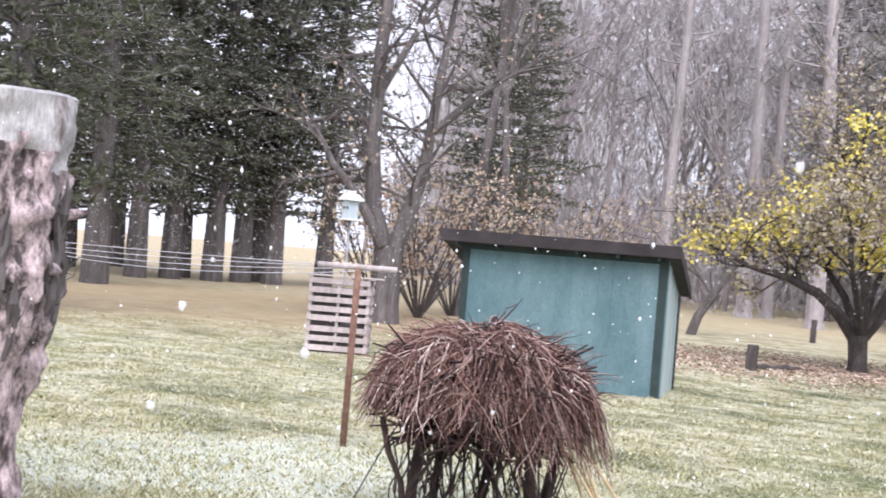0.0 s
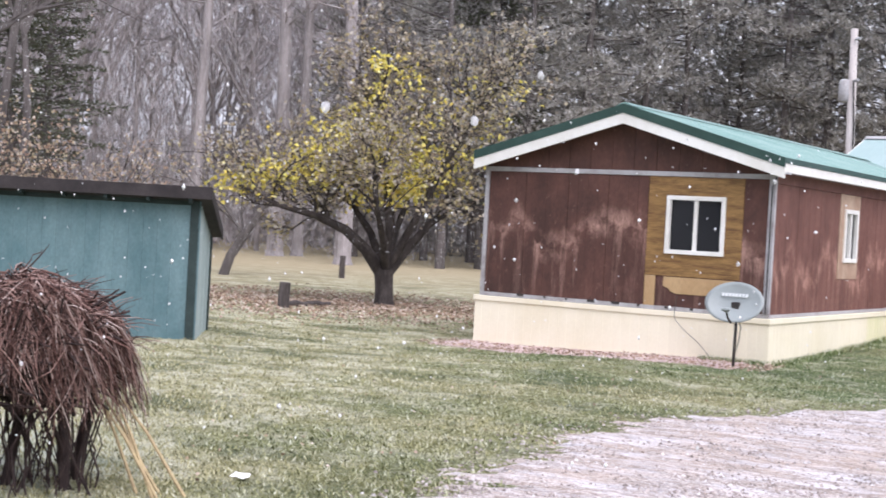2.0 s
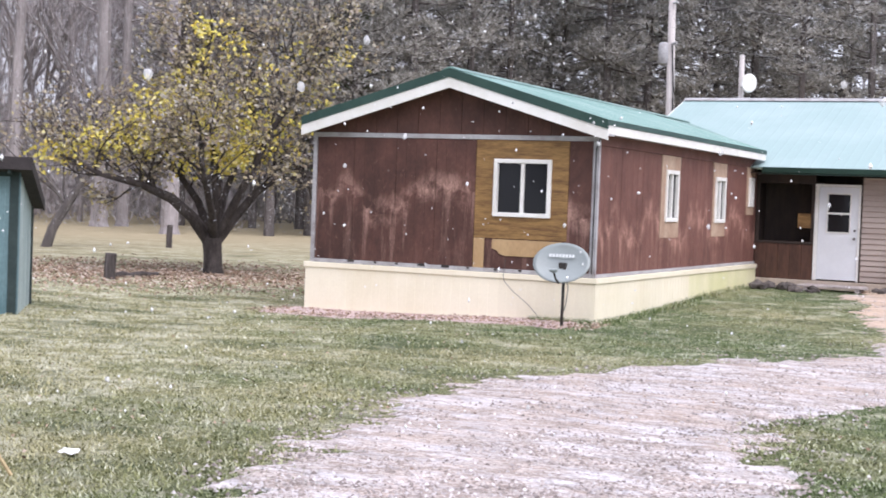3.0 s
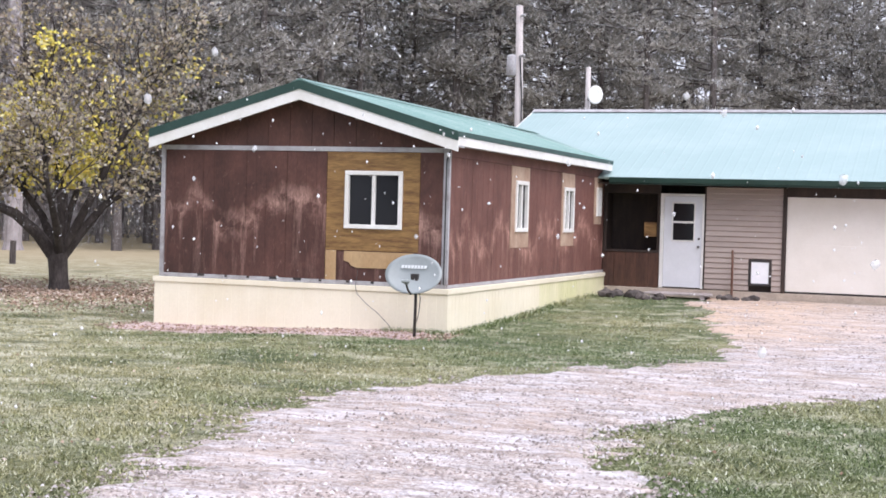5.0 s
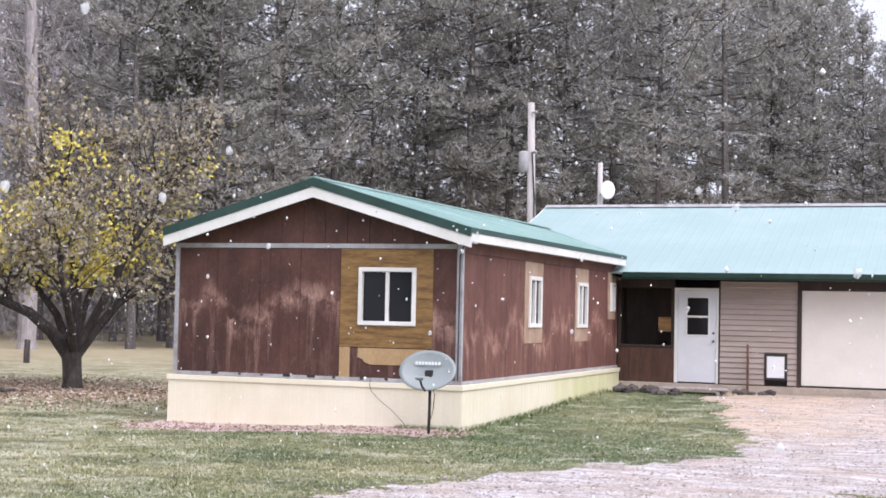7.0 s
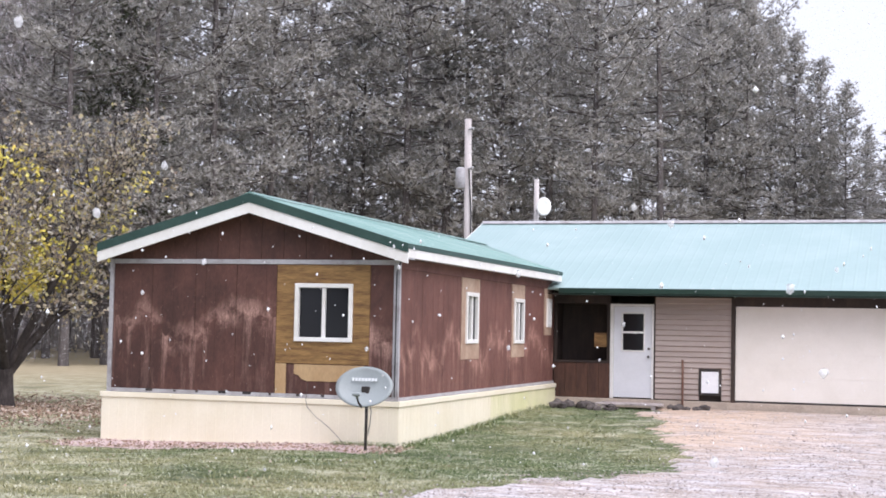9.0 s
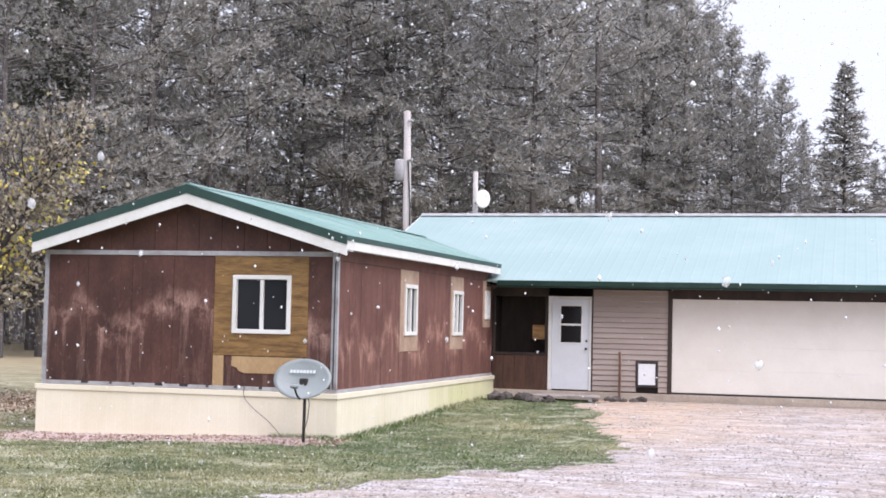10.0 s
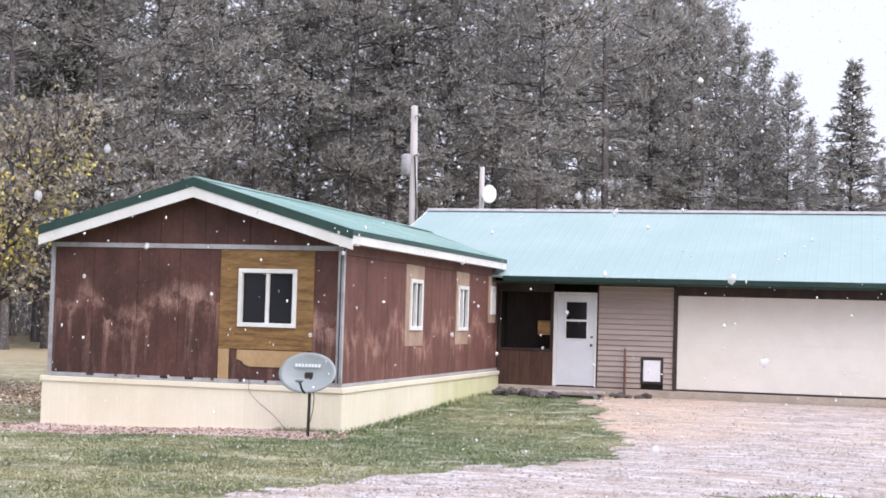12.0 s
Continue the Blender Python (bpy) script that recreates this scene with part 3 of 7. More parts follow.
def brown_home():
    h = thing("house_wing", (-10.62, 27.3, 0.0), "low red-brown wood-sided home with green metal roof and cream skirting", "house")
    # skirting: grooved vinyl panels, one by one, on a level top with a cap
    z_top = 0.72
    def skirt_run(a0, a1, n, axis, at, out):
        w = (a1 - a0) / n
        for k in range(n):
            mb = MB()
            p, q = a0 + k * w, a0 + (k + 1) * w
            mid = (p + q) / 2
            for lo, hi, d in ((p, mid - 0.02, 0.0), (mid - 0.02, mid + 0.02, -0.003), (mid + 0.02, q - 0.015, 0.0), (q - 0.015, q, -0.003)):
                s0, s1 = sorted((at + out * d, at - out * 0.04))
                gx, gy = (mid, at) if axis == 1 else (at, mid)
                zb = height(gx, gy) - 0.12
                mb.box(lo, hi, s0, s1, zb, z_top) if axis == 1 else mb.box(s0, s1, lo, hi, zb, z_top)
            part("skirting_panel", mb, CREAM_ALGAE if axis == 0 and out > 0 and p > 27.3 else CREAM, h)
    skirt_run(WX0 - 0.06, WX1 + 0.06, 16, 1, WY0 - 0.06, -1)
    skirt_run(WY0 - 0.02, WY1, 30, 0, WX1 + 0.06, 1)
    skirt_run(WY0 - 0.02, WY1, 8, 0, WX0 - 0.06, -1)
    cap = MB().box(WX0 - 0.085, WX1 + 0.085, WY0 - 0.085, WY0 - 0.004, z_top - 0.075, z_top + 0.012).box(WX1 + 0.004, WX1 + 0.085, WY0 - 0.004, WY1, z_top - 0.075, z_top + 0.012).box(WX0 - 0.085, WX0 - 0.004, WY0 - 0.004, WY1, z_top - 0.075, z_top + 0.012)
    part("skirting_cap", cap, CREAM, h, "cream skirting cap", bevel=0.006)
    # core behind the boards, and grey sills
    part("wall_core", MB().box(WX0 + 0.12, WX1 - 0.12, WY0 + 0.12, WY1, 0.6, 3.02), DARKWOOD, h)
    part("floor_frame", MB().box(WX0 + 0.02, WX1 - 0.02, WY0 + 0.02, WY1, 0.55, 0.79), DARKWOOD, h)
    part("sill", MB().box(WX0, WX1, WY0 - 0.022, WY0 + 0.015, 0.735, 0.80), GREYTRIM, h, "weathered grey sill", bevel=0.004)
    part("sill", MB().box(WX1 - 0.015, WX1 + 0.022, WY0, WY1, 0.735, 0.79), GREYTRIM, h, "weathered grey sill", bevel=0.004)
    # front siding panels
    edges = [-13.18, -12.44, -11.62, -10.86, -10.125]
    for a, b in zip(edges, edges[1:]):
        mb = MB()
        n = 4
        w = (b - a - 0.006) / n
        for k in range(n):
            s = a + k * w
            mb.box(s, s + w - 0.008, WY0, WY0 + 0.03, 0.80, 2.92)
            mb.box(s + w - 0.008, s + w, WY0 + 0.003, WY0 + 0.03, 0.80, 2.92)
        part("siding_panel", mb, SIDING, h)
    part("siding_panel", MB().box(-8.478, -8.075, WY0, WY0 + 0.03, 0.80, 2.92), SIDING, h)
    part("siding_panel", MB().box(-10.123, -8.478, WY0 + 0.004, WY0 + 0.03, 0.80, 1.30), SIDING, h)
    # ochre plywood round the window, made of four sheets
    ply = part("plywood_surround", rect_with_hole(MB(), 1, WY0 - 0.014, WY0 + 0.03, -10.12, -8.48, 1.30, 2.915, -9.79, -8.77, 1.66, 2.61), PLY, h, "ochre plywood patch round the window")
    slider_window(h, 1, WY0 - 0.012, -1, -9.79, -8.77, 1.66, 2.61)
    part("board", MB().box(-10.12, -9.93, WY0 - 0.012, WY0 + 0.003, 0.80, 1.292), PALE_WOOD, h, "pale new board strip", bevel=0.003)
    part("board", MB().prism([(-9.78, 1.285), (-8.56, 1.285), (-8.56, 1.02), (-9.55, 1.015), (-9.66, 1.05), (-9.69, 1.10), (-9.79, 1.13)], 1, WY0 - 0.012, WY0 + 0.003), PALE_WOOD, h, "pale broken board under the window")
    # dark gaps along the sill
    for gx, gw in ((-12.44, 0.13), (-11.96, 0.05), (-11.54, 0.05), (-11.07, 0.14), (-10.62, 0.15), (-10.2, 0.05), (-9.7, 0.06), (-9.26, 0.06)):
        part("vent_gap", MB().box(gx - gw / 2, gx + gw / 2, WY0 - 0.03, WY0 - 0.018, 0.765, 0.765 + 0.028 + gw * 0.12), BLACKIRON, h, bevel=0.003)
    # gable
    n = 13
    for k in range(n):
        a, b = WX0 + 0.02 + k * (WX1 - WX0 - 0.04) / n, WX0 + 0.02 + (k + 1) * (WX1 - WX0 - 0.04) / n - 0.008
        za, zb = (3.86 - abs(q - RIDGE_X) * 0.29 for q in (a, b))
        if a < RIDGE_X < b:
            outline = [(a, 3.0), (b, 3.0), (b, zb), (RIDGE_X, 3.86), (a, za)]
        else:
            outline = [(a, 3.0), (b, 3.0), (b, zb), (a, za)]
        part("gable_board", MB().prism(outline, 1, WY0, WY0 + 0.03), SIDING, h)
    part("gable_core", MB().prism([(WX0 + 0.05, 2.9), (WX1 - 0.05, 2.9), (WX1 - 0.05, 3.1), (RIDGE_X, 3.84), (WX0 + 0.05, 3.1)], 1, WY0 + 0.034, WY0 + 0.16), DARKWOOD, h)
    part("trim_band", MB().box(WX0 + 0.06, WX1 - 0.09, WY0 - 0.02, WY0 + 0.03, 2.922, 3.0), GREYTRIM, h, "grey horizontal trim board", bevel=0.004)
    for a, b in ((WX0, WX0 + 0.075), (WX1 - 0.08, WX1 - 0.004)):
        part("corner_trim", MB().box(a, b, WY0 - 0.024, WY0 + 0.05, 0.802, 3.0), GREYTRIM, h, "grey metal corner trim", bevel=0.005)
    part("corner_trim", MB().box(WX1 - 0.002, WX1 + 0.024, WY0 - 0.022, WY0 + 0.05, 0.80, 3.0), GREYTRIM, h, "grey metal corner trim", bevel=0.005)
    part("downspout", MB().tube([(WX1 - 0.02, WY0 - 0.05, 0.80), (WX1 - 0.02, WY0 - 0.05, 2.8), (WX1 + 0.06, WY0 - 0.06, 3.0)], [0.012] * 3, 6), CABLE, h, "dark cable down the corner")
    # side siding between patched windows
    side_edges = [WY0 + 0.05, 23.3, 24.45, 25.48, 26.62, 27.75, 28.93, 29.93, 31.64, 32.3, WY1]
    patched = {25.48: (25.72, 26.48, 1.65, 2.6, 1.36), 28.93: (29.06, 29.83, 1.64, 2.57, 1.36), 31.64: (31.8, 32.2, 2.0, 2.64, 1.82)}
    for a, b in zip(side_edges, side_edges[1:]):
        if a in patched:
            h0, h1, hz0, hz1, pz = patched[a]
            part("siding_panel", MB().box(WX1 - 0.03, WX1, a, b - 0.006, 0.79, pz), SIDING_BRIGHT, h)
            part("window_board", rect_with_hole(MB(), 0, WX1 - 0.03, WX1 + 0.012, a, b - 0.006, pz, 2.86, h0, h1, hz0, hz1), FADED_PATCH, h, "faded tan board round the window")
            slider_window(h, 0, WX1 + 0.01, 1, h0, h1, hz0, hz1, 0.075, bars=1)
        else:
            mb = MB()
            n = max(2, round((b - a) / 0.28))
            w = (b - a - 0.006) / n
            for k in range(n):
                mb.box(WX1 - 0.03, WX1, a + k * w, a + k * w + w - 0.007, 0.79, 2.86)
                mb.box(WX1 - 0.03, WX1 - 0.003, a + k * w + w - 0.007, a + k * w + w, 0.79, 2.86)
            part("siding_panel", mb, SIDING_BRIGHT, h)
    part("frieze_board", MB().box(WX1 - 0.03, WX1 + 0.016, WY0 + 0.05, WY1, 2.864, 3.05), SIDING_BRIGHT, h, "red-brown frieze board", bevel=0.004)
    part("side_wall", MB().box(WX0, WX0 + 0.03, WY0 + 0.05, WY1, 0.8, 3.05), SIDING_BRIGHT, h)
    # roof: two ribbed slopes, white rakes and fascias under a green edge
    front, rear = 21.8, 35.4
    ys = [front + k * (rear - front) / 15 for k in range(16)]
    x_l, x_r = -13.32, -7.74
    roof_sheets(h, ROOF_SHEEN, ys, (x_l, EAVE_Z), (RIDGE_X, RIDGE_Z), "y", 4)
    eave_end = 32.25
    roof_sheets(h, ROOF_SHEEN, [front + k * (eave_end - front) / 12 for k in range(13)], (x_r, EAVE_Z), (RIDGE_X, RIDGE_Z), "y", 4)
    valley = MB()
    valley.v = [(x, y, z + dz) for dz in (0.004, -0.036) for x, y, z in ((x_r, eave_end, EAVE_Z), (RIDGE_X, rear, RIDGE_Z), (RIDGE_X, eave_end, RIDGE_Z))]
    valley.f = [(0, 1, 2), (5, 4, 3), (0, 3, 4, 1), (1, 4, 5, 2), (2, 5, 3, 0)]
    part("roof_sheet", valley, ROOF_SHEEN, h, "green metal sheet cut to the valley")
    part("ridge_cap", MB().prism([(RIDGE_X - 0.16, RIDGE_Z - 0.02), (RIDGE_X, RIDGE_Z + 0.045), (RIDGE_X + 0.16, RIDGE_Z - 0.02), (RIDGE_X, RIDGE_Z + 0.02)], 1, front - 0.01, rear), ROOF_SHEEN, h, "green metal ridge cap")
    for xe in (x_l, x_r):
        s = 1 if xe > RIDGE_X else -1
        top = [(xe + s * 0.01, EAVE_Z - 0.01), (RIDGE_X, RIDGE_Z - 0.008)]
        band = lambda d0, d1: [(top[0][0], top[0][1] - d0), (top[1][0], top[1][1] - d0), (top[1][0], top[1][1] - d1), (top[0][0], top[0][1] - d1)]
        part("rake_edge", MB().prism(band(-0.02, 0.125), 1, front - 0.045, front + 0.005), GREEN_EDGE, h, "dark green metal rake edge")
        part("rake_board", MB().prism(band(0.127, 0.30), 1, front - 0.03, front + 0.01), WHITE, h, "white rake fascia board")
        part("soffit", MB().prism(band(0.20, 0.23), 1, front + 0.012, WY0 + 0.0), GREYTRIM, h, "grey soffit")
        lo, hi = sorted((xe - s * 0.03, xe + s * 0.004))
        part("fascia", MB().box(lo, hi, front + 0.012, eave_end - 0.02, EAVE_Z - 0.215, EAVE_Z - 0.05), WHITE, h, "white eave fascia", bevel=0.004)
        lo, hi = sorted((xe - s * 0.02, xe + s * 0.016))
        part("drip_edge", MB().box(lo, hi, front - 0.04, eave_end, EAVE_Z - 0.072, EAVE_Z + 0.012), GREEN_EDGE, h, "dark green drip edge")
        lo, hi = sorted((xe - s * 0.03, WX1 - 0.02 if s > 0 else WX0 + 0.02))
        part("soffit", MB().box(lo, hi, front + 0.02, eave_end - 0.02, EAVE_Z - 0.20, EAVE_Z - 0.18), GREYTRIM, h)
    # a thin cable hanging off the sill
    part("cable", MB().tube([(-9.52, WY0 - 0.035, 0.98), (-9.525, WY0 - 0.09, 0.70), (-9.50, WY0 - 0.095, 0.60), (-9.33, WY0 - 0.10, 0.44), (-9.1, WY0 - 0.10, 0.28), (-8.93, WY0 - 0.10, 0.12), (-8.82, WY0 - 0.12, 0.0)], [0.0045] * 7, 5), CABLE, h, "black cable hanging down the skirting")
    return h


brown_home()


# ---------------------------------------------------------------- the garage building
def garage_building():
    MY, ML, MR = 32.6, -11.1, 3.2
    g = thing("garage", (-4.0, 36.0, 0.35), "tan garage with green ribbed metal roof, coloured pale for sky sheen, and white door", "garage")
    part("wall_core", MB().box(ML + 0.3, -8.0, MY + 0.15, 41.5, 0.1, 2.85).box(-5.7, -3.95, MY + 0.1, MY + 0.25, 0.1, 2.85).box(0.9, MR, MY + 0.1, MY + 0.25, 0.1, 2.85).box(MR - 0.15, MR, MY + 0.25, 41.5, 0.1, 2.85).box(-8.0, MR - 0.15, 41.3, 41.5, 0.1, 2.85), DARKWOOD, g)
    part("floor_slab", MB().box(ML + 0.3, MR, MY - 0.04, 41.5, 0.12, 0.43), CONCRETE, g, "tan concrete footing", bevel=0.01)
    # entry: brown panel below, an open recess above with its shade in dark walls
    for k in range(5):
        a = -7.99 + k * 0.262
        part("entry_board", MB().box(a, a + 0.256, MY + 0.01, MY + 0.06, 0.43, 1.21), ENTRYWOOD, g, bevel=0.003)
    part("entry_rail", MB().box(-7.99, -6.69, MY - 0.01, MY + 0.07, 1.213, 1.27), DARKWOOD, g, bevel=0.004)
    part("entry_rail", MB().box(-7.99, -6.69, MY - 0.01, MY + 0.07, 2.55, 2.80), DARKWOOD, g, bevel=0.004)
    for a, b in ((-7.99, -7.92), (-6.76, -6.69)):
        part("entry_post", MB().box(a, b, MY - 0.004, MY + 0.065, 1.272, 2.548), DARKWOOD, g, bevel=0.004)
    # recess lining coloured dark to deepen the shade inside
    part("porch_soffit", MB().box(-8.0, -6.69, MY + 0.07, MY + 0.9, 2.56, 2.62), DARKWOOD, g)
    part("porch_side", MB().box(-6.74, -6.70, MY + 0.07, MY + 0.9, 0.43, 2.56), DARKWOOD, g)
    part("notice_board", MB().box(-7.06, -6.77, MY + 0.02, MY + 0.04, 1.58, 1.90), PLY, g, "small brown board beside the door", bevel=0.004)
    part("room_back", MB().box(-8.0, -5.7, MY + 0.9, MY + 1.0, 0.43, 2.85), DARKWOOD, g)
    # entry door
    fr = MB().box(-6.685, -6.605, MY - 0.03, MY + 0.1, 0.44, 2.56).box(-5.745, -5.70, MY - 0.03, MY + 0.1, 0.44, 2.56).box(-6.605, -5.745, MY - 0.03, MY + 0.1, 2.505, 2.56)
    part("door_frame", fr, WHITE, g, "white door frame", bevel=0.005)
    door = part("door", rect_with_hole(MB(), 1, MY - 0.005, MY + 0.04, -6.60, -5.75, 0.465, 2.50, -6.40, -5.93, 1.52, 2.34), DOORWHITE, g, "closed white half-glazed entry door", bevel=0.004)
    part("pane", MB().box(-6.40, -5.93, MY + 0.012, MY + 0.02, 1.52, 2.34), GLASS, door, "dark glass pane")
    part("glazing_bar", MB().box(-6.40, -5.93, MY - 0.012, MY + 0.011, 1.90, 1.945), WHITE, door, "white glazing bar", bevel=0.004)
    gf = MB().box(-6.43, -6.40, MY - 0.02, MY - 0.006, 1.49, 2.37).box(-5.93, -5.90, MY - 0.02, MY - 0.006, 1.49, 2.37).box(-6.40, -5.93, MY - 0.02, MY - 0.006, 1.49, 1.52).box(-6.40, -5.93, MY - 0.02, MY - 0.006, 2.34, 2.37)
    part("glazing_bead", gf, WHITE, door, bevel=0.003)
    part("door_handle", MB().tube([(-5.81, MY - 0.006, 1.38), (-5.81, MY - 0.05, 1.38)], [0.02, 0.02], 10).tube([(-5.81, MY - 0.05, 1.38), (-5.81, MY - 0.085, 1.38)], [0.03, 0.024], 12), BLACKIRON, door, "dark round door knob", smooth=True)
    part("door_handle", MB().tube([(-5.81, MY - 0.006, 1.56), (-5.81, MY - 0.02, 1.56)], [0.027, 0.027], 12), BLACKIRON, door, "dark deadbolt", smooth=True)
    part("trim_strip", MB().box(-5.698, -5.665, MY - 0.02, MY + 0.1, 0.44, 2.72), DARKWOOD, g, "dark trim strip", bevel=0.003)
    # lap siding, board by board, round the pet door
    def laps(a, b, hole=None):
        z, pitch = 0.47, 0.118
        while z < 2.74:
            z1 = min(z + pitch, 2.75)
            spans = [(a, b)]
            if hole and z1 > hole[2] and z < hole[3]:
                spans = [(a, hole[0]), (hole[1], b)]
            for p, q in spans:
                part("lap_board", MB().prism([(MY - 0.032, z - 0.004), (MY - 0.018, z - 0.022), (MY + 0.09, z - 0.022), (MY + 0.09, z1 - 0.024), (MY - 0.002, z1 - 0.024)], 0, p, q), LAP, g)
            z = z1
    laps(-5.66, -3.985, (-4.69, -4.19, 0.55, 1.16))
    laps(0.97, MR)
    part("corner_post", MB().box(-3.983, -3.90, MY - 0.05, MY + 0.1, 0.43, 2.72), DARKWOOD, g, "dark door jamb", bevel=0.004)
    part("corner_post", MB().box(0.87, 0.965, MY - 0.05, MY + 0.1, 0.43, 2.72), DARKWOOD, g, "dark door jamb", bevel=0.004)
    # header colour includes the dark shade below the eave
    part("header", MB().box(-3.90, 0.87, MY - 0.03, MY + 0.1, 2.535, 2.75), DARKWOOD, g, "dark header over the garage door", bevel=0.004)
    pd = part("pet_door", MB().box(-4.64, -4.24, MY - 0.026, MY + 0.02, 0.62, 1.10), SNOW, g, "small white pet door flap in a dark frame")
    pf = MB().box(-4.69, -4.63, MY - 0.04, MY + 0.05, 0.56, 1.15).box(-4.25, -4.19, MY - 0.04, MY + 0.05, 0.56, 1.15).box(-4.63, -4.25, MY - 0.04, MY + 0.05, 0.56, 0.62).box(-4.63, -4.25, MY - 0.04, MY + 0.05, 1.09, 1.15)
    part("pet_door_frame", pf, BLACKIRON, pd, "black pet door frame", bevel=0.008)
    gd = part("garage_door", MB().box(-3.895, 0.868, MY + 0.05, MY + 0.06, 0.47, 2.53), GARAGE, g, "closed cream-white sectional garage door")
    for k in range(4):
        z = 0.475 + k * 0.515
        part("door_section", MB().box(-3.895, 0.868, MY + 0.005, MY + 0.05, z, z + 0.5135), GARAGE, gd, bevel=0.0015)
    part("door_seal", MB().box(-3.895, 0.868, MY, MY + 0.045, 0.432, 0.473), BLACKIRON, gd, "black rubber seal")
    # roof
    ridge_y, ridge_z, eave_y, eave_z = 37.2, 4.74, 31.88, 2.885
    xs = [ML + k * (MR + 0.5 - ML) / 16 for k in range(17)]
    roof_sheets(g, ROOF_PALE_SHEEN, xs, (eave_y, eave_z), (ridge_y, ridge_z), "x", 4, rib=0.003)
    roof_sheets(g, ROOF_PALE_SHEEN, xs, (42.5, eave_z), (ridge_y, ridge_z), "x", 4, rib=0.003)
    part("ridge_cap", MB().prism([(ridge_y - 0.15, ridge_z - 0.02), (ridge_y, ridge_z + 0.06), (ridge_y + 0.15, ridge_z - 0.02), (ridge_y, ridge_z + 0.01)], 0, ML - 0.01, MR + 0.51), GREYTRIM, g, "pale ridge cap")
    part("eave_fascia", MB().box(-7.72, MR + 0.5, eave_y - 0.02, eave_y + 0.02, eave_z - 0.155, eave_z + 0.0), GREEN_EDGE, g, "dark green eave fascia", bevel=0.005)
    part("eave_gutter", MB().prism([(eave_y - 0.11, eave_z - 0.02), (eave_y - 0.022, eave_z - 0.02), (eave_y - 0.022, eave_z - 0.11), (eave_y - 0.08, eave_z - 0.11)], 0, -7.7, MR + 0.5), GREEN_EDGE, g, "dark green gutter")
    # soffit coloured dark for the shade under the overhang
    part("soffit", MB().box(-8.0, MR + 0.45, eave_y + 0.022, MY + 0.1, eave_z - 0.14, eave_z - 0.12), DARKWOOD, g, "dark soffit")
    part("gable_end", MB().prism([(MY + 0.2, 2.7), (41.4, 2.7), (41.4, 2.95), (ridge_y, 4.62), (MY + 0.2, 2.98)], 0, ML + 0.3, ML + 0.4), LAP, g)
    part("gable_end", MB().prism([(MY + 0.2, 2.7), (41.4, 2.7), (41.4, 2.95), (ridge_y, 4.62), (MY + 0.2, 2.98)], 0, MR - 0.1, MR), LAP, g)
    part("rake_board", MB().prism([(eave_y, eave_z - 0.15), (eave_y, eave_z), (ridge_y, ridge_z), (ridge_y, ridge_z - 0.15)], 0, ML - 0.03, ML - 0.005), WHITE, g, "white rake board")
    return g


garage_building()


def polar(yaw, d, z=0.0):
    """A place at d metres from the camera's spot, yaw degrees to the left of north."""
    return Vector((-math.sin(radians(yaw)) * d, math.cos(radians(yaw)) * d, z))


def on_ground(yaw, d):
    p = polar(yaw, d)
    return (p.x, p.y, height(p.x, p.y))


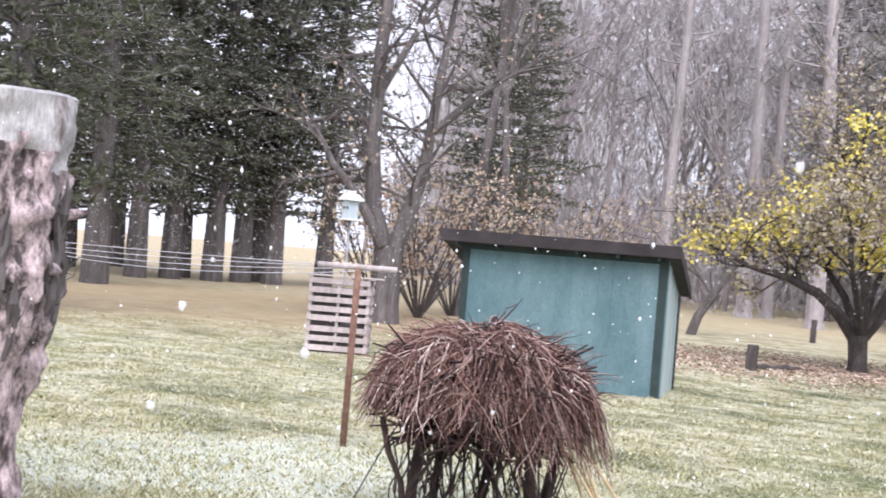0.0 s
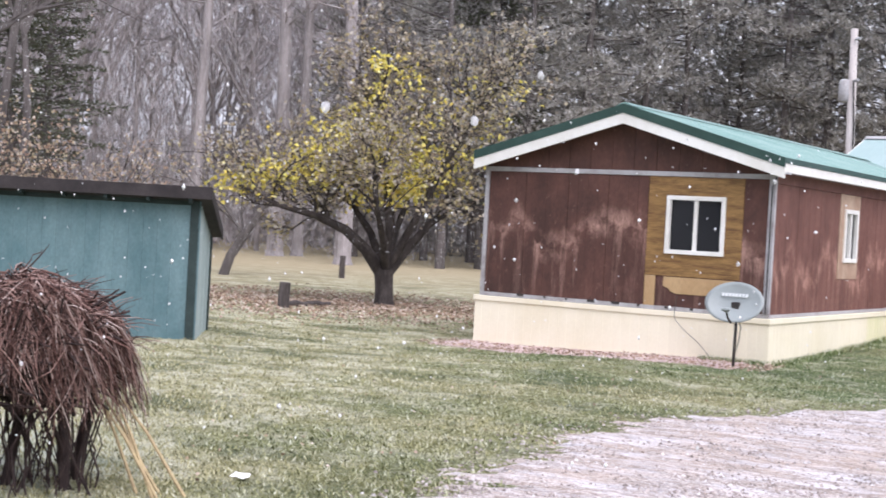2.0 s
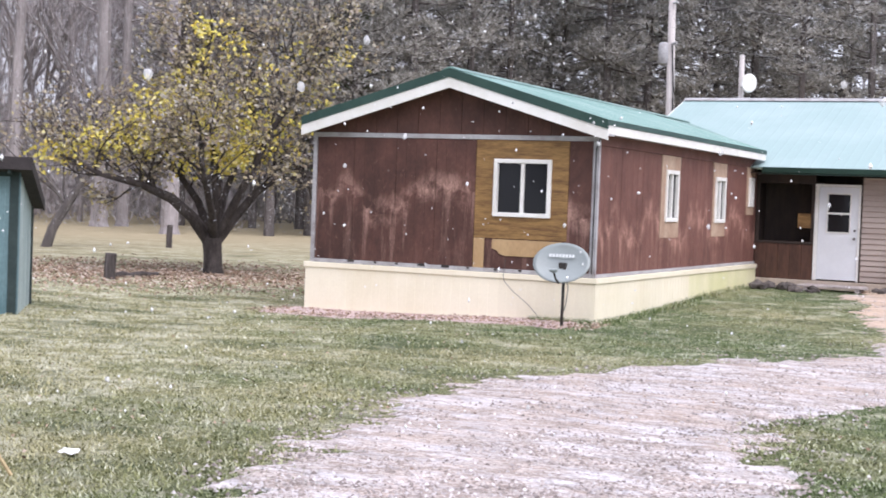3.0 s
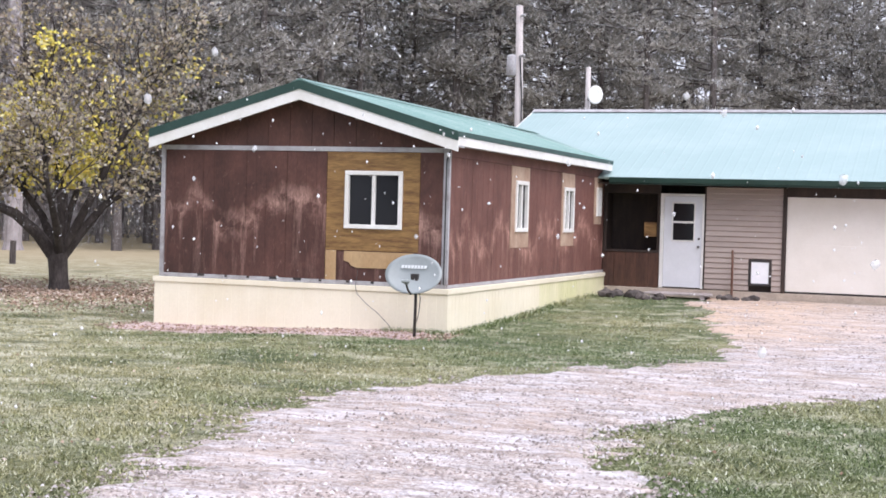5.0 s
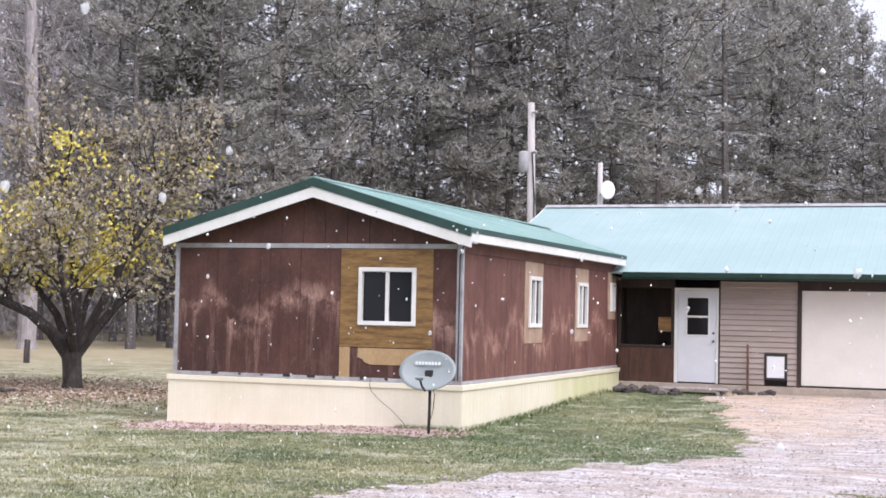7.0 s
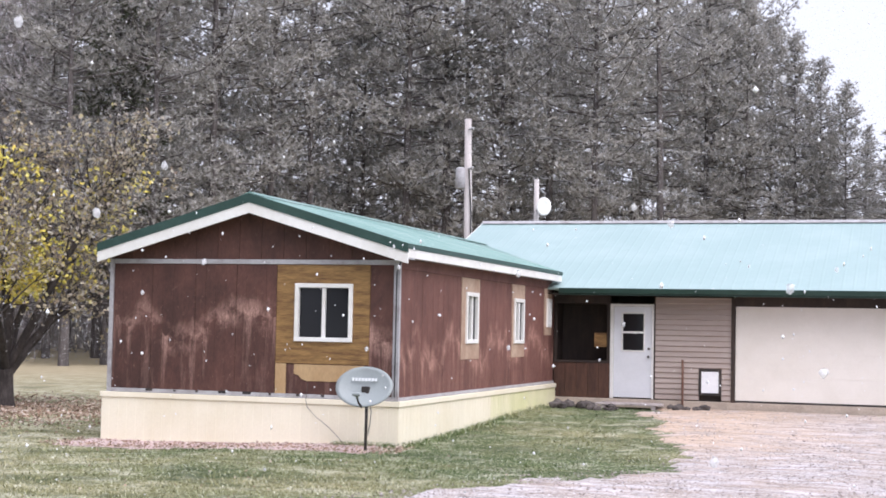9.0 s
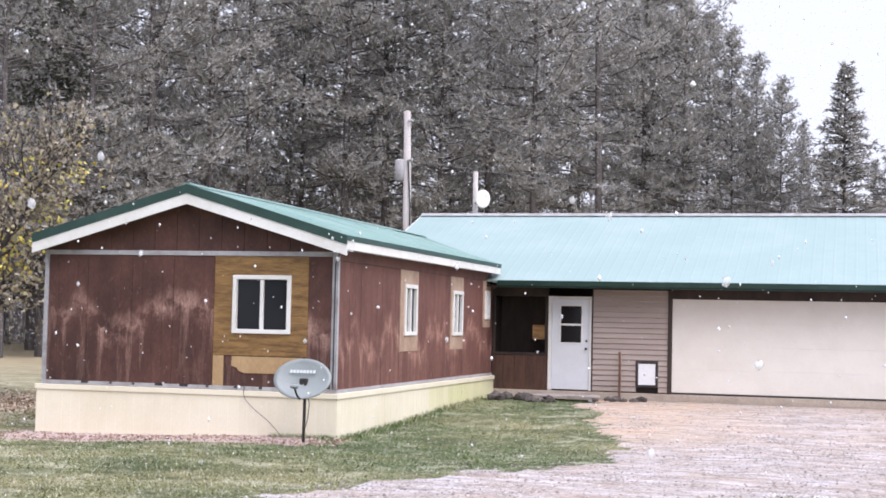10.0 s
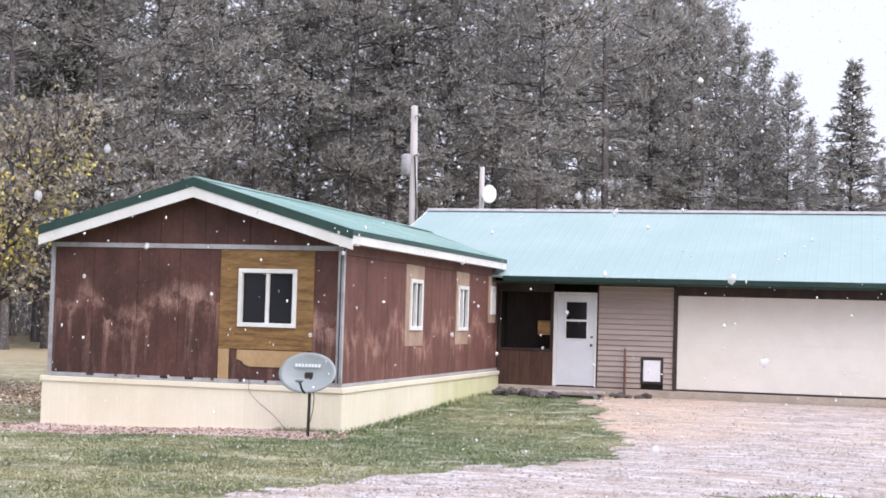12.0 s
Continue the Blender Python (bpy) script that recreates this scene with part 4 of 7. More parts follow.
# ---------------------------------------------------------------- the green shed
def shed():
    """Built in its own axes: u along the front, v to the back; the front's right foot is its corner."""
    corner = Vector((-14.88, 16.55, 0.0))
    u, v = Vector((0.795, 0.607, 0)), Vector((-0.607, 0.795, 0))
    W, D = 3.17, 2.3
    s = thing("shed", tuple(corner), "small blue-green board shed with dark lean-to roof", "shed")
    turn = Matrix(((u.x, v.x, 0), (u.y, v.y, 0), (0, 0, 1)))

    def put(name, mb, material, label="", bevel=0.0):
        mb.v = [tuple(turn @ Vector(p) + corner) for p in mb.v]
        return part(name, mb, material, s, label, bevel)

    rng = random.Random(5)
    n = 15
    w = W / n
    for k in range(n):
        a = -W + k * w
        put("board", MB().box(a + 0.001, a + w - 0.001, rng.uniform(-0.002, 0.002), 0.03, -0.06 + rng.uniform(-0.02, 0.02), 2.06 + 0.0 * k), SHEDGREEN)
    for k in range(10):
        a = k * D / 10
        put("board", MB().box(-0.03, rng.uniform(-0.003, 0.003), 0.03 + a + 0.003, 0.03 + a + D / 10 - 0.003, -0.06, 2.06 - 0.5 * (a + 0.3) / D), SHEDPALE)
    put("back_wall", MB().box(-W, 0, D, D + 0.03, -0.06, 1.52).box(-W, -W + 0.03, 0.04, D, -0.06, 1.52), SHEDGREEN)
    put("corner_trim", MB().box(-0.15, -0.02, -0.022, 0.0, -0.06, 2.08), SHEDTRIM, "dark green corner board", 0.004)
    put("corner_trim", MB().box(-W - 0.02, -W + 0.09, -0.022, 0.0, -0.06, 2.08), SHEDTRIM, "dark green corner board", 0.004)
    put("corner_trim", MB().box(0.004, 0.03, D - 0.12, D + 0.03, -0.06, 1.53), SHEDTRIM, "dark green corner board", 0.004)
    put("frieze_board", MB().box(-W, -0.02, -0.026, 0.0, 2.0, 2.09), SHEDTRIM, "dark board under the eave", 0.004)
    # lean-to roof falling to the back, with a thick dark edge
    prof = [(-0.30, 2.13), (D + 0.25, 1.50), (D + 0.25, 1.64), (-0.30, 2.27)]
    put("roof", MB().prism(prof, 0, -W - 0.32, 0.16), SHEDROOF, "black-brown tar paper roof", 0.012)
    put("roof_edge", MB().prism([(-0.325, 2.10), (-0.30, 2.10), (-0.30, 2.285), (-0.325, 2.285)], 0, -W - 0.335, 0.175), SHEDROOF, "dark roof edge board", 0.004)
    put("roof_edge", MB().prism([(-0.32, 2.10), (D + 0.26, 1.47), (D + 0.26, 1.65), (-0.32, 2.28)], 0, 0.161, 0.185), SHEDROOF, "dark roof edge board", 0.004)
    for k in range(6):
        a = -W - 0.1 + k * 0.62
        put("rafter_tail", MB().prism([(-0.28, 2.05), (0.0, 2.02), (0.0, 2.12), (-0.28, 2.125)], 0, a, a + 0.05), SHEDTRIM)
    return s


shed()


# ---------------------------------------------------------------- small things in the yard
def satellite_dish():
    at = Vector((-8.16, 21.2, 0.0))
    s = thing("satellite_dish", tuple(at), "grey satellite dish on a steel post in the mulch bed", "satellite dish")
    part("post", MB().tube([at + Vector((0, 0, -0.25)), at + Vector((0.01, 0, 0.45)), at + Vector((0.01, 0, 0.86))], [0.024] * 3, 12), BLACKIRON, s, "dark steel post", smooth=True)
    face = Vector((0.10, -0.90, 0.42)).normalized()
    a = Vector((1, 0.10, 0)).normalized()
    b = face.cross(a)
    c = at + Vector((0.0, -0.10, 1.00))
    mb = MB()
    rings, seg = 7, 36
    for side in (0.0, -0.018):
        for r in range(rings + 1):
            q = r / rings
            for k in range(seg):
                w = 2 * math.pi * k / seg
                mb.v.append(tuple(c + a * (0.455 * q * math.cos(w)) + b * (0.335 * q * math.sin(w)) + face * (0.075 * q * q - 0.075 + side)))
    for lay in (0, 1):
        o = lay * (rings + 1) * seg
        for r in range(rings):
            for k in range(seg):
                f = (o + r * seg + k, o + r * seg + (k + 1) % seg, o + (r + 1) * seg + (k + 1) % seg, o + (r + 1) * seg + k)
                mb.f.append(f if lay == 0 else f[::-1])
    o = rings * seg
    o2 = o + (rings + 1) * seg
    mb.f += [(o + k, o + (k + 1) % seg, o2 + (k + 1) % seg, o2 + k) for k in range(seg)]
    dish = part("dish", mb, DISH, s, "grey oval reflector", smooth=True)
    for k in range(8):
        p = c + a * (-0.21 + k * 0.052) + b * 0.115 + face * -0.012
        m2 = MB()
        m2.v = [tuple(p + a * x + b * y + face * z) for z in (0, 0.004) for x, y in ((0, -0.022), (0.036, -0.022), (0.036, 0.03), (0, 0.03))]
        m2.f = [(3, 2, 1, 0), (4, 5, 6, 7), (0, 1, 5, 4), (1, 2, 6, 5), (2, 3, 7, 6), (3, 0, 4, 7)]
        part("mark_bar", m2, DISHMARK, dish, "pale printed bar")
    tip = c - b * 0.28 + face * 0.36
    part("feed_arm", MB().tube([c - b * 0.33 - face * 0.02, c - b * 0.34 + face * 0.18, tip], [0.018, 0.016, 0.016], 8), BLACKIRON, s, "dark feed arm")
    part("receiver", MB().tube([tip - face * 0.02, tip - face * 0.09 + b * 0.03], [0.045, 0.035], 10).tube([tip + a * -0.06, tip + a * 0.06], [0.03, 0.03], 8), DISH, s, "grey receiver head", bevel=0.004)
    part("bracket", MB().box(at.x - 0.06, at.x + 0.07, at.y - 0.07, at.y + 0.06, 0.78, 1.0), BLACKIRON, s, "dark mounting bracket", bevel=0.012)
    part("cable", MB().tube([(at.x + 0.03, at.y, 0.82), (at.x + 0.09, at.y, 0.62), (at.x + 0.07, at.y, 0.40), (at.x + 0.03, at.y + 0.02, 0.25)], [0.007] * 4, 5), CABLE, s, "black coiled cable")
    return s


satellite_dish()


POLEWOOD = worn("silver_grey_pole_wood", (0.62, 0.58, 0.57), (0.46, 0.42, 0.41), 0.8, 1.5, 20, (2, 2, 0.2), tone=0.2)


def utility_pole():
    at = Vector((-12.95, 42.0, 0.2))
    p = thing("utility_pole", tuple(at), "grey weathered utility pole with a transformer", "utility pole")
    part("shaft", MB().tube([at - Vector((0, 0, 0.3)), (at.x - 0.05, at.y, 4.2), (at.x - 0.12, at.y, 8.27)], [0.15, 0.13, 0.10], 12), POLEWOOD, p, smooth=True)
    part("transformer", MB().tube([(at.x - 0.30, at.y - 0.05, 6.15), (at.x - 0.30, at.y - 0.05, 6.2), (at.x - 0.30, at.y - 0.05, 6.75), (at.x - 0.30, at.y - 0.05, 6.8)], [0.13, 0.16, 0.16, 0.10], 14), GREYTRIM, p, "grey transformer can", smooth=True)
    part("bracket", MB().box(at.x - 0.2, at.x - 0.03, at.y - 0.08, at.y + 0.0, 6.3, 6.4), STEEL, p, bevel=0.005)
    for z in (7.95, 6.75):
        part("insulator", MB().tube([(at.x - 0.05, at.y - 0.12, z), (at.x + 0.10, at.y - 0.14, z + 0.02)], [0.035, 0.05], 8), GREYTRIM, p, "pale insulator")
    part("conduit", MB().tube([(at.x + 0.10, at.y - 0.10, 0.0), (at.x + 0.06, at.y - 0.11, 5.4), (at.x - 0.02, at.y - 0.12, 6.7)], [0.025] * 3, 6), CABLE, p, "dark cable down the pole")
    for z, z2 in ((7.97, 8.3), (6.77, 6.6)):
        pts = []
        for k in range(15):
            q = k / 14
            pts.append((at.x + 0.1 + q * 38, at.y - 0.14 + q * 6, z + (z2 - z) * q - 4 * 1.4 * q * (1 - q)))
        solo("power_line", MB().tube(pts, [0.0038] * 15, 4, cap=False), GREYTRIM, "thin pale overhead power line from the pole", "power line", tuple(pts[0]), group="overhead power lines")
    return p


utility_pole()


def mast_dish():
    at = Vector((-10.36, 40.0, 0.2))
    p = thing("antenna_mast", tuple(at), "grey post with small white dish behind the garage roof", "antenna")
    part("post", MB().tube([at - Vector((0, 0, 0.2)), (at.x, at.y, 3.0), (at.x - 0.02, at.y, 6.2)], [0.075, 0.075, 0.07], 10), POLEWOOD, p, smooth=True)
    c, face = Vector((at.x + 0.24, at.y - 0.16, 5.40)), Vector((0.25, -0.95, 0.2)).normalized()
    a = Vector((0, 0, 1)).cross(face).normalized()
    b = face.cross(a)
    mb = MB()
    for lay in (0, 1):
        for r in range(4):
            for k in range(20):
                w = 2 * math.pi * k / 20
                q = r / 3
                mb.v.append(tuple(c + a * 0.21 * q * math.cos(w) + b * 0.27 * q * math.sin(w) + face * (0.05 * q * q - 0.02 * lay)))
    for lay in (0, 1):
        for r in range(3):
            for k in range(20):
                i = lay * 80 + r * 20
                mb.f.append((i + k, i + (k + 1) % 20, i + 20 + (k + 1) % 20, i + 20 + k))
    mb.f += [(60 + k, 60 + (k + 1) % 20, 140 + (k + 1) % 20, 140 + k) for k in range(20)]
    part("dish", mb, WHITE, p, "small white dish", smooth=True)
    part("bracket", MB().tube([(at.x, at.y - 0.05, 5.3), tuple(c - face * 0.02)], [0.03, 0.03], 6), STEEL, p)
    return p


mast_dish()


def clothesline_post():
    at = Vector((-11.34, 8.21, 0.0))
    t = thing("clothesline_post", tuple(at), "rusty T-shaped clothesline post on the lawn", "clothesline post")
    d = Vector((0.581, 0.814, 0))
    top = at + Vector((0.02, 0.0, 1.70))
    part("post", MB().tube([at - Vector((0, 0, 0.25)), at + Vector((0.01, 0, 0.8)), top], [0.034, 0.033, 0.032], 12), RUST, t, "rusty pipe post", smooth=True)
    part("crossbar", MB().tube([top - d * 0.40, top + d * 0.37], [0.028, 0.028], 12), GREYWOOD, t, "pale grey crossbar", smooth=True)
    part("end_cap", MB().tube([top - d * 0.42, top - d * 0.39], [0.036, 0.036], 12), BLACKIRON, t, "black end cap")
    # lines run off to the far post beyond the dead trunk
    far = polar(69.5, 26.0, 1.62)
    for k, off in enumerate((-0.33, -0.1, 0.12, 0.33)):
        p0, p1 = top + d * off, far + d * off * 1.0
        sag = 0.03 + 0.075 * k
        pts = [tuple(p0.lerp(p1, q / 12) - Vector((0, 0, 4 * sag * (q / 12) * (1 - q / 12)))) for q in range(13)]
        solo("clothesline", MB().tube(pts, [0.0042] * 13, 4, cap=False), WIRE, "thin pale clothesline strung between posts", "clothesline", pts[0], group="clotheslines")
    t2 = thing("clothesline_post", (far.x, far.y, 0.0), "far T-shaped clothesline post on the lawn", "clothesline post")
    part("post", MB().tube([(far.x, far.y, -0.2), tuple(far)], [0.034, 0.033], 10), RUST, t2, "rusty pipe post", smooth=True)
    part("crossbar", MB().tube([tuple(far - d * 0.4), tuple(far + d * 0.4)], [0.028, 0.028], 10), GREYWOOD, t2, "pale grey crossbar", smooth=True)


clothesline_post()


def pallet_bin():
    """A compost bin of two upright pallets at right angles."""
    at = Vector((-21.2, 14.35, 0.0))
    u = Vector((0.62, 0.785, 0)).normalized()
    v = Vector((-0.785, 0.62, 0))
    s = thing("pallet_bin", tuple(at), "compost bin of upright weathered wooden pallets", "pallet bin")
    turn = Matrix(((u.x, v.x, 0), (u.y, v.y, 0), (0, 0, 1)))

    def put(name, mb, label=""):
        mb.v = [tuple(turn @ Vector(p) + at) for p in mb.v]
        return part(name, mb, GREYWOOD, s, label, 0.004)

    rng = random.Random(8)
    for k in range(8):
        z = 0.04 + k * 0.168
        dz = rng.uniform(-0.012, 0.012)
        put("slat", MB().box(0.0, 1.08 + rng.uniform(-0.02, 0.02), -0.02, 0.0, z + dz, z + 0.098 + dz))
        put("slat", MB().box(1.10, 1.12, 0.06, 1.1, z, z + 0.095))
    for a in (0.0, 0.50, 1.02):
        put("bearer", MB().box(a, a + 0.05, 0.001, 0.09, 0.0, 1.32))
    for a in (0.08, 0.55, 1.02):
        put("bearer", MB().box(1.03, 1.099, a + 0.02, a + 0.07, 0.0, 1.32))
    # dark block added behind the slats in place of the bin's inner shade
    backing = MB().box(0.06, 1.02, 0.1, 1.08, 0.0, 1.12)
    backing.v = [tuple(turn @ Vector(p) + at) for p in backing.v]
    part("compost_fill", backing, BARKDARK, s, "dark block added for the shade inside the bin", 0.05)
    put("top_board", MB().box(-0.03, 1.30, -0.05, 0.16, 1.335, 1.36), "pale board on top")
    put("slat", MB().box(0.0, 1.08, 1.1, 1.12, 0.5, 0.6))
    put("slat", MB().box(0.0, 1.08, 1.1, 1.12, 0.9, 1.0))
    return s


pallet_bin()


def bird_house():
    at = polar(54.55, 27.5)
    s = thing("bird_house", (at.x, at.y, 0.0), "white and pale blue bird house on a thin pole", "bird house")
    part("pole", MB().tube([(at.x, at.y, -0.2), (at.x, at.y, 2.42)], [0.025, 0.025], 8), STEEL, s, smooth=True)
    x, y, z = at.x, at.y, 2.40
    part("body", MB().box(x - 0.11, x + 0.11, y - 0.11, y + 0.11, z, z + 0.34), worn("pale_blue_paint", (0.46, 0.56, 0.60), (0.6, 0.66, 0.68), 0.6, 4, 30), s, "pale blue box", 0.008)
    part("base_board", MB().box(x - 0.15, x + 0.15, y - 0.15, y + 0.15, z - 0.03, z - 0.002), WHITE, s, "", 0.004)
    part("roof", MB().prism([(x - 0.20, z + 0.342), (x + 0.20, z + 0.342), (x, z + 0.47)], 1, y - 0.18, y + 0.18), WHITE, s, "pale roof", 0.006)
    part("cupola", MB().box(x - 0.06, x + 0.06, y - 0.06, y + 0.06, z + 0.42, z + 0.52), WHITE, s, "", 0.006)
    for dx in (-0.06, 0.07):
        part("entrance_hole", MB().tube([(x + dx * 0.8, y - 0.112, z + 0.2), (x + dx * 0.8, y - 0.116, z + 0.2)], [0.03, 0.03], 10), BLACKIRON, s)
    return s


bird_house()


def short_post(yaw, d, h, r, label):
    p = on_ground(yaw, d)
    rng = random.Random(int(d * 10))
    solo("wooden_post", MB().tube([(p[0], p[1], p[2] - 0.2), (p[0], p[1], p[2] + h * 0.5), (p[0] + 0.02, p[1], p[2] + h)], [r * 1.05, r, r * 0.96], 10, lump=0.12, rng=rng), BARK, label, "post", p, bevel=0.006)


short_post(38.6, 32.2, 0.55, 0.13, "short dark wooden stump post in the grass")
short_post(36.4, 49.0, 0.75, 0.10, "short dark wooden post on the far lawn")


def log_edge():
    a, b = Vector(on_ground(38.4, 32.6)), Vector(on_ground(36.8, 33.4))
    pts = [a.lerp(b, k / 6) + Vector((0, 0, 0.05 + 0.02 * math.sin(k * 2.1))) for k in range(7)]
    solo("log", MB().tube(pts, [0.06, 0.07, 0.065, 0.07, 0.06, 0.06, 0.05], 9, lump=0.15, rng=random.Random(3)), BARK, "dark fallen log lying in leaf litter", "log", tuple(a))


log_edge()


def paper_scrap():
    at = Vector((-6.9, 8.25, height(-6.9, 8.25)))
    mb, rng = MB(), random.Random(4)
    n = 5
    for j in range(n):
        for i in range(n):
            mb.v.append((at.x - 0.065 + i * 0.032, at.y - 0.045 + j * 0.022, at.z + 0.02 + rng.uniform(0, 0.035)))
    mb.f = [(j * n + i, j * n + i + 1, (j + 1) * n + i + 1, (j + 1) * n + i) for j in range(n - 1) for i in range(n - 1)]
    ob = solo("paper_scrap", mb, SNOW, "crumpled white scrap of paper on the lawn", "litter", tuple(at))
    md = ob.modifiers.new("thickness", "SOLIDIFY")
    md.thickness = 0.004


paper_scrap()


def entry_clutter():
    # plank step in front of the door
    st = thing("door_step", (-6.2, 32.0, 0.25), "low grey plank step lying before the entry door", "step")
    for k in range(3):
        part("plank", MB().box(-6.85 + 0.02 * k, -5.35 - 0.05 * k, 31.75 + k * 0.235, 31.75 + k * 0.235 + 0.22, 0.325, 0.365), GREYWOOD, st, "", 0.005)
    for x in (-6.7, -5.6):
        part("bearer", MB().box(x, x + 0.09, 31.77, 32.42, 0.20, 0.324), GREYWOOD, st, "", 0.005)
    # rusty rod standing at the wall
    solo("metal_stake", MB().tube([(-5.02, 32.42, 0.3), (-5.02, 32.42, 0.9), (-5.03, 32.44, 1.34)], [0.028, 0.028, 0.026], 8), RUST, "dark rusty stake standing at the siding", "stake", (-5.02, 32.42, 0.4))
    # a row of stones and rubble at the foot of the skirting
    rng = random.Random(11)
    for k in range(34):
        if k < 24:
            x, y = -7.75 + rng.random() * 1.5, 31.3 + rng.uniform(-0.35, 0.45)
        else:
            x, y = -5.3 + rng.random() * 1.0, 31.9 + rng.uniform(-0.15, 0.35)
        r = rng.uniform(0.06, 0.16)
        bm = bmesh.new()
        bmesh.ops.create_icosphere(bm, subdivisions=1, radius=r)
        for v in bm.verts:
            v.co *= rng.uniform(0.75, 1.2)
            v.co.z *= 0.7
        me = bpy.data.meshes.new("stone")
        bm.to_mesh(me)
        bm.free()
        me.materials.append(STONE)
        ob = new("stone", me)
        ob.location = (x, y, height(x, y) + r * 0.4)
        tagged(ob, "dark rough stone heaped at the house foot", "stone", group="stones at the entry")


entry_clutter()


# ---------------------------------------------------------------- dead trunk with a sawn top
def dead_trunk():
    at = polar(67.85, 9.5)
    rng = random.Random(21)
    s = thing("dead_tree", (at.x, at.y, 0.0), "bleached dead tree trunk with a sawn snowy top", "dead tree")
    mb = MB()
    n, rows = 44, 80
    for k in range(rows + 1):
        z = -0.1 + 2.765 * k / rows
        for j in range(n):
            w = 2 * math.pi * j / n
            r = 0.20 + 0.17 * smooth_step(0.55, 1.5, z) + 0.06 * smooth_step(1.7, 2.5, z) + 0.16 * smooth_step(0.5, -0.1, z) * (0.6 + 0.4 * math.sin(3 * w))
            rough = 1.0 - 0.5 * smooth_step(2.25, 2.4, z)
            r *= 1 + rough * 0.34 * noise.noise((math.cos(w) * 1.6, math.sin(w) * 1.6, z * 1.3)) + rough * 0.24 * noise.noise((math.cos(w) * 4, math.sin(w) * 4, z * 5.5)) + rough * 0.14 * noise.noise((math.cos(w) * 9, math.sin(w) * 9, z * 11))
            mb.v.append((at.x + 0.05 * math.sin(z * 1.4) + r * math.cos(w), at.y + r * math.sin(w), z))
    cut, lo = int(rows * 0.885), int(rows * 0.885) - 9
    seam = [cut + int(9 * noise.noise((math.cos(6.283 * j / n) * 3, math.sin(6.283 * j / n) * 3, 9))) for j in range(n)]
    pale = MB()
    pale.v = mb.v[lo * n:]
    for k in range(rows):
        for j in range(n):
            f = (k * n + j, k * n + (j + 1) % n, (k + 1) * n + (j + 1) % n, (k + 1) * n + j)
            if k < seam[j]:
                mb.f.append(f)
            else:
                pale.f.append(tuple(i - lo * n for i in f))
    part("peeled_top", pale, SNAGPALE, s, "smooth pale peeled wood below the cut", smooth=True)
    top = rows * n
    mb.f.append(tuple(top + j for j in range(n)))
    trunk = part("trunk", mb, SNAG, s, "bleached flaking trunk", smooth=True)
    mb = MB()
    for z, sc in ((2.66, 1.0), (2.685, 0.94), (2.70, 0.5)):
        for j in range(n):
            x, y, _ = (trunk.data.vertices[top + j].co + base[s])
            cx, cy = at.x - 0.03, at.y
            mb.v.append((cx + (x - cx) * sc, cy + (y - cy) * sc, z))
    mb.f = [(k * n + j, k * n + (j + 1) % n, (k + 1) * n + (j + 1) % n, (k + 1) * n + j) for k in (0, 1) for j in range(n)] + [tuple(2 * n + j for j in range(n))]
    part("sawn_top", mb, SNAGTOP, s, "snow-covered sawn top")
    r = Vector((0.40, 0.915, 0))
    a = at + Vector((0, 0, 1.93)) + r * 0.22
    part("branch_stub", MB().tube([a - r * 0.1, a + r * 0.16 + Vector((0, 0, 0.01)), a + r * 0.33 + Vector((0, 0, 0.03))], [0.06, 0.042, 0.030], 10, lump=0.2, rng=rng), SNAG, s, "broken grey branch stub")
    part("knot", MB().tube([a + r * -0.1 + Vector((0, 0, -0.06)), a + r * 0.06 + Vector((0, 0, -0.03))], [0.09, 0.07], 9, lump=0.3, rng=rng), BARKDARK, s, "dark knot")
    # ivy-dark bark strips clinging to the side
    for k in range(26):
        w = rng.uniform(-1.2, 1.9)
        z = rng.uniform(0.9, 1.8)
        pts = []
        for q in range(5):
            zz = z + q * 0.12
            ww = w + 0.08 * math.sin(q * 1.7 + k)
            rr = 0.22 + 0.16 * smooth_step(0.55, 1.5, zz) + 0.05 * rng.random()
            pts.append((at.x + rr * math.cos(ww), at.y + rr * math.sin(ww), zz))
        if k % 2:
            tip = Vector(pts[2]) + Vector((math.cos(w), math.sin(w), rng.uniform(0.2, 1.2))) * rng.uniform(0.06, 0.14)
            part("twig", MB().tube([pts[2], tip, tip + unit(rng) * 0.07], [0.006, 0.004, 0.002], 4), BARKDARK, s)
        part("bark_strip", MB().tube(pts, [0.012, 0.03, 0.034, 0.028, 0.01], 6, lump=0.4, rng=rng), BARKDARK, s)
    return s


dead_trunk()


# ---------------------------------------------------------------- vine mound on posts
TWIG = foliage("red_brown_dry_twigs", [(0.022, 0.012, 0.011), (0.12, 0.060, 0.050), (0.46, 0.30, 0.26), (0.035, 0.018, 0.016), (0.22, 0.120, 0.100), (0.88, 0.74, 0.68)], 0.8)
VINEPOST = worn("dark_gnarled_vine_wood", (0.030, 0.018, 0.017), (0.09, 0.055, 0.05), 0.85, 5, 40, (1, 1, 0.4), tone=0.4, rel=0.6)
STRAW = worn("dry_straw_stalk", (0.58, 0.46, 0.27), (0.42, 0.31, 0.18), 0.8, 8, 40)


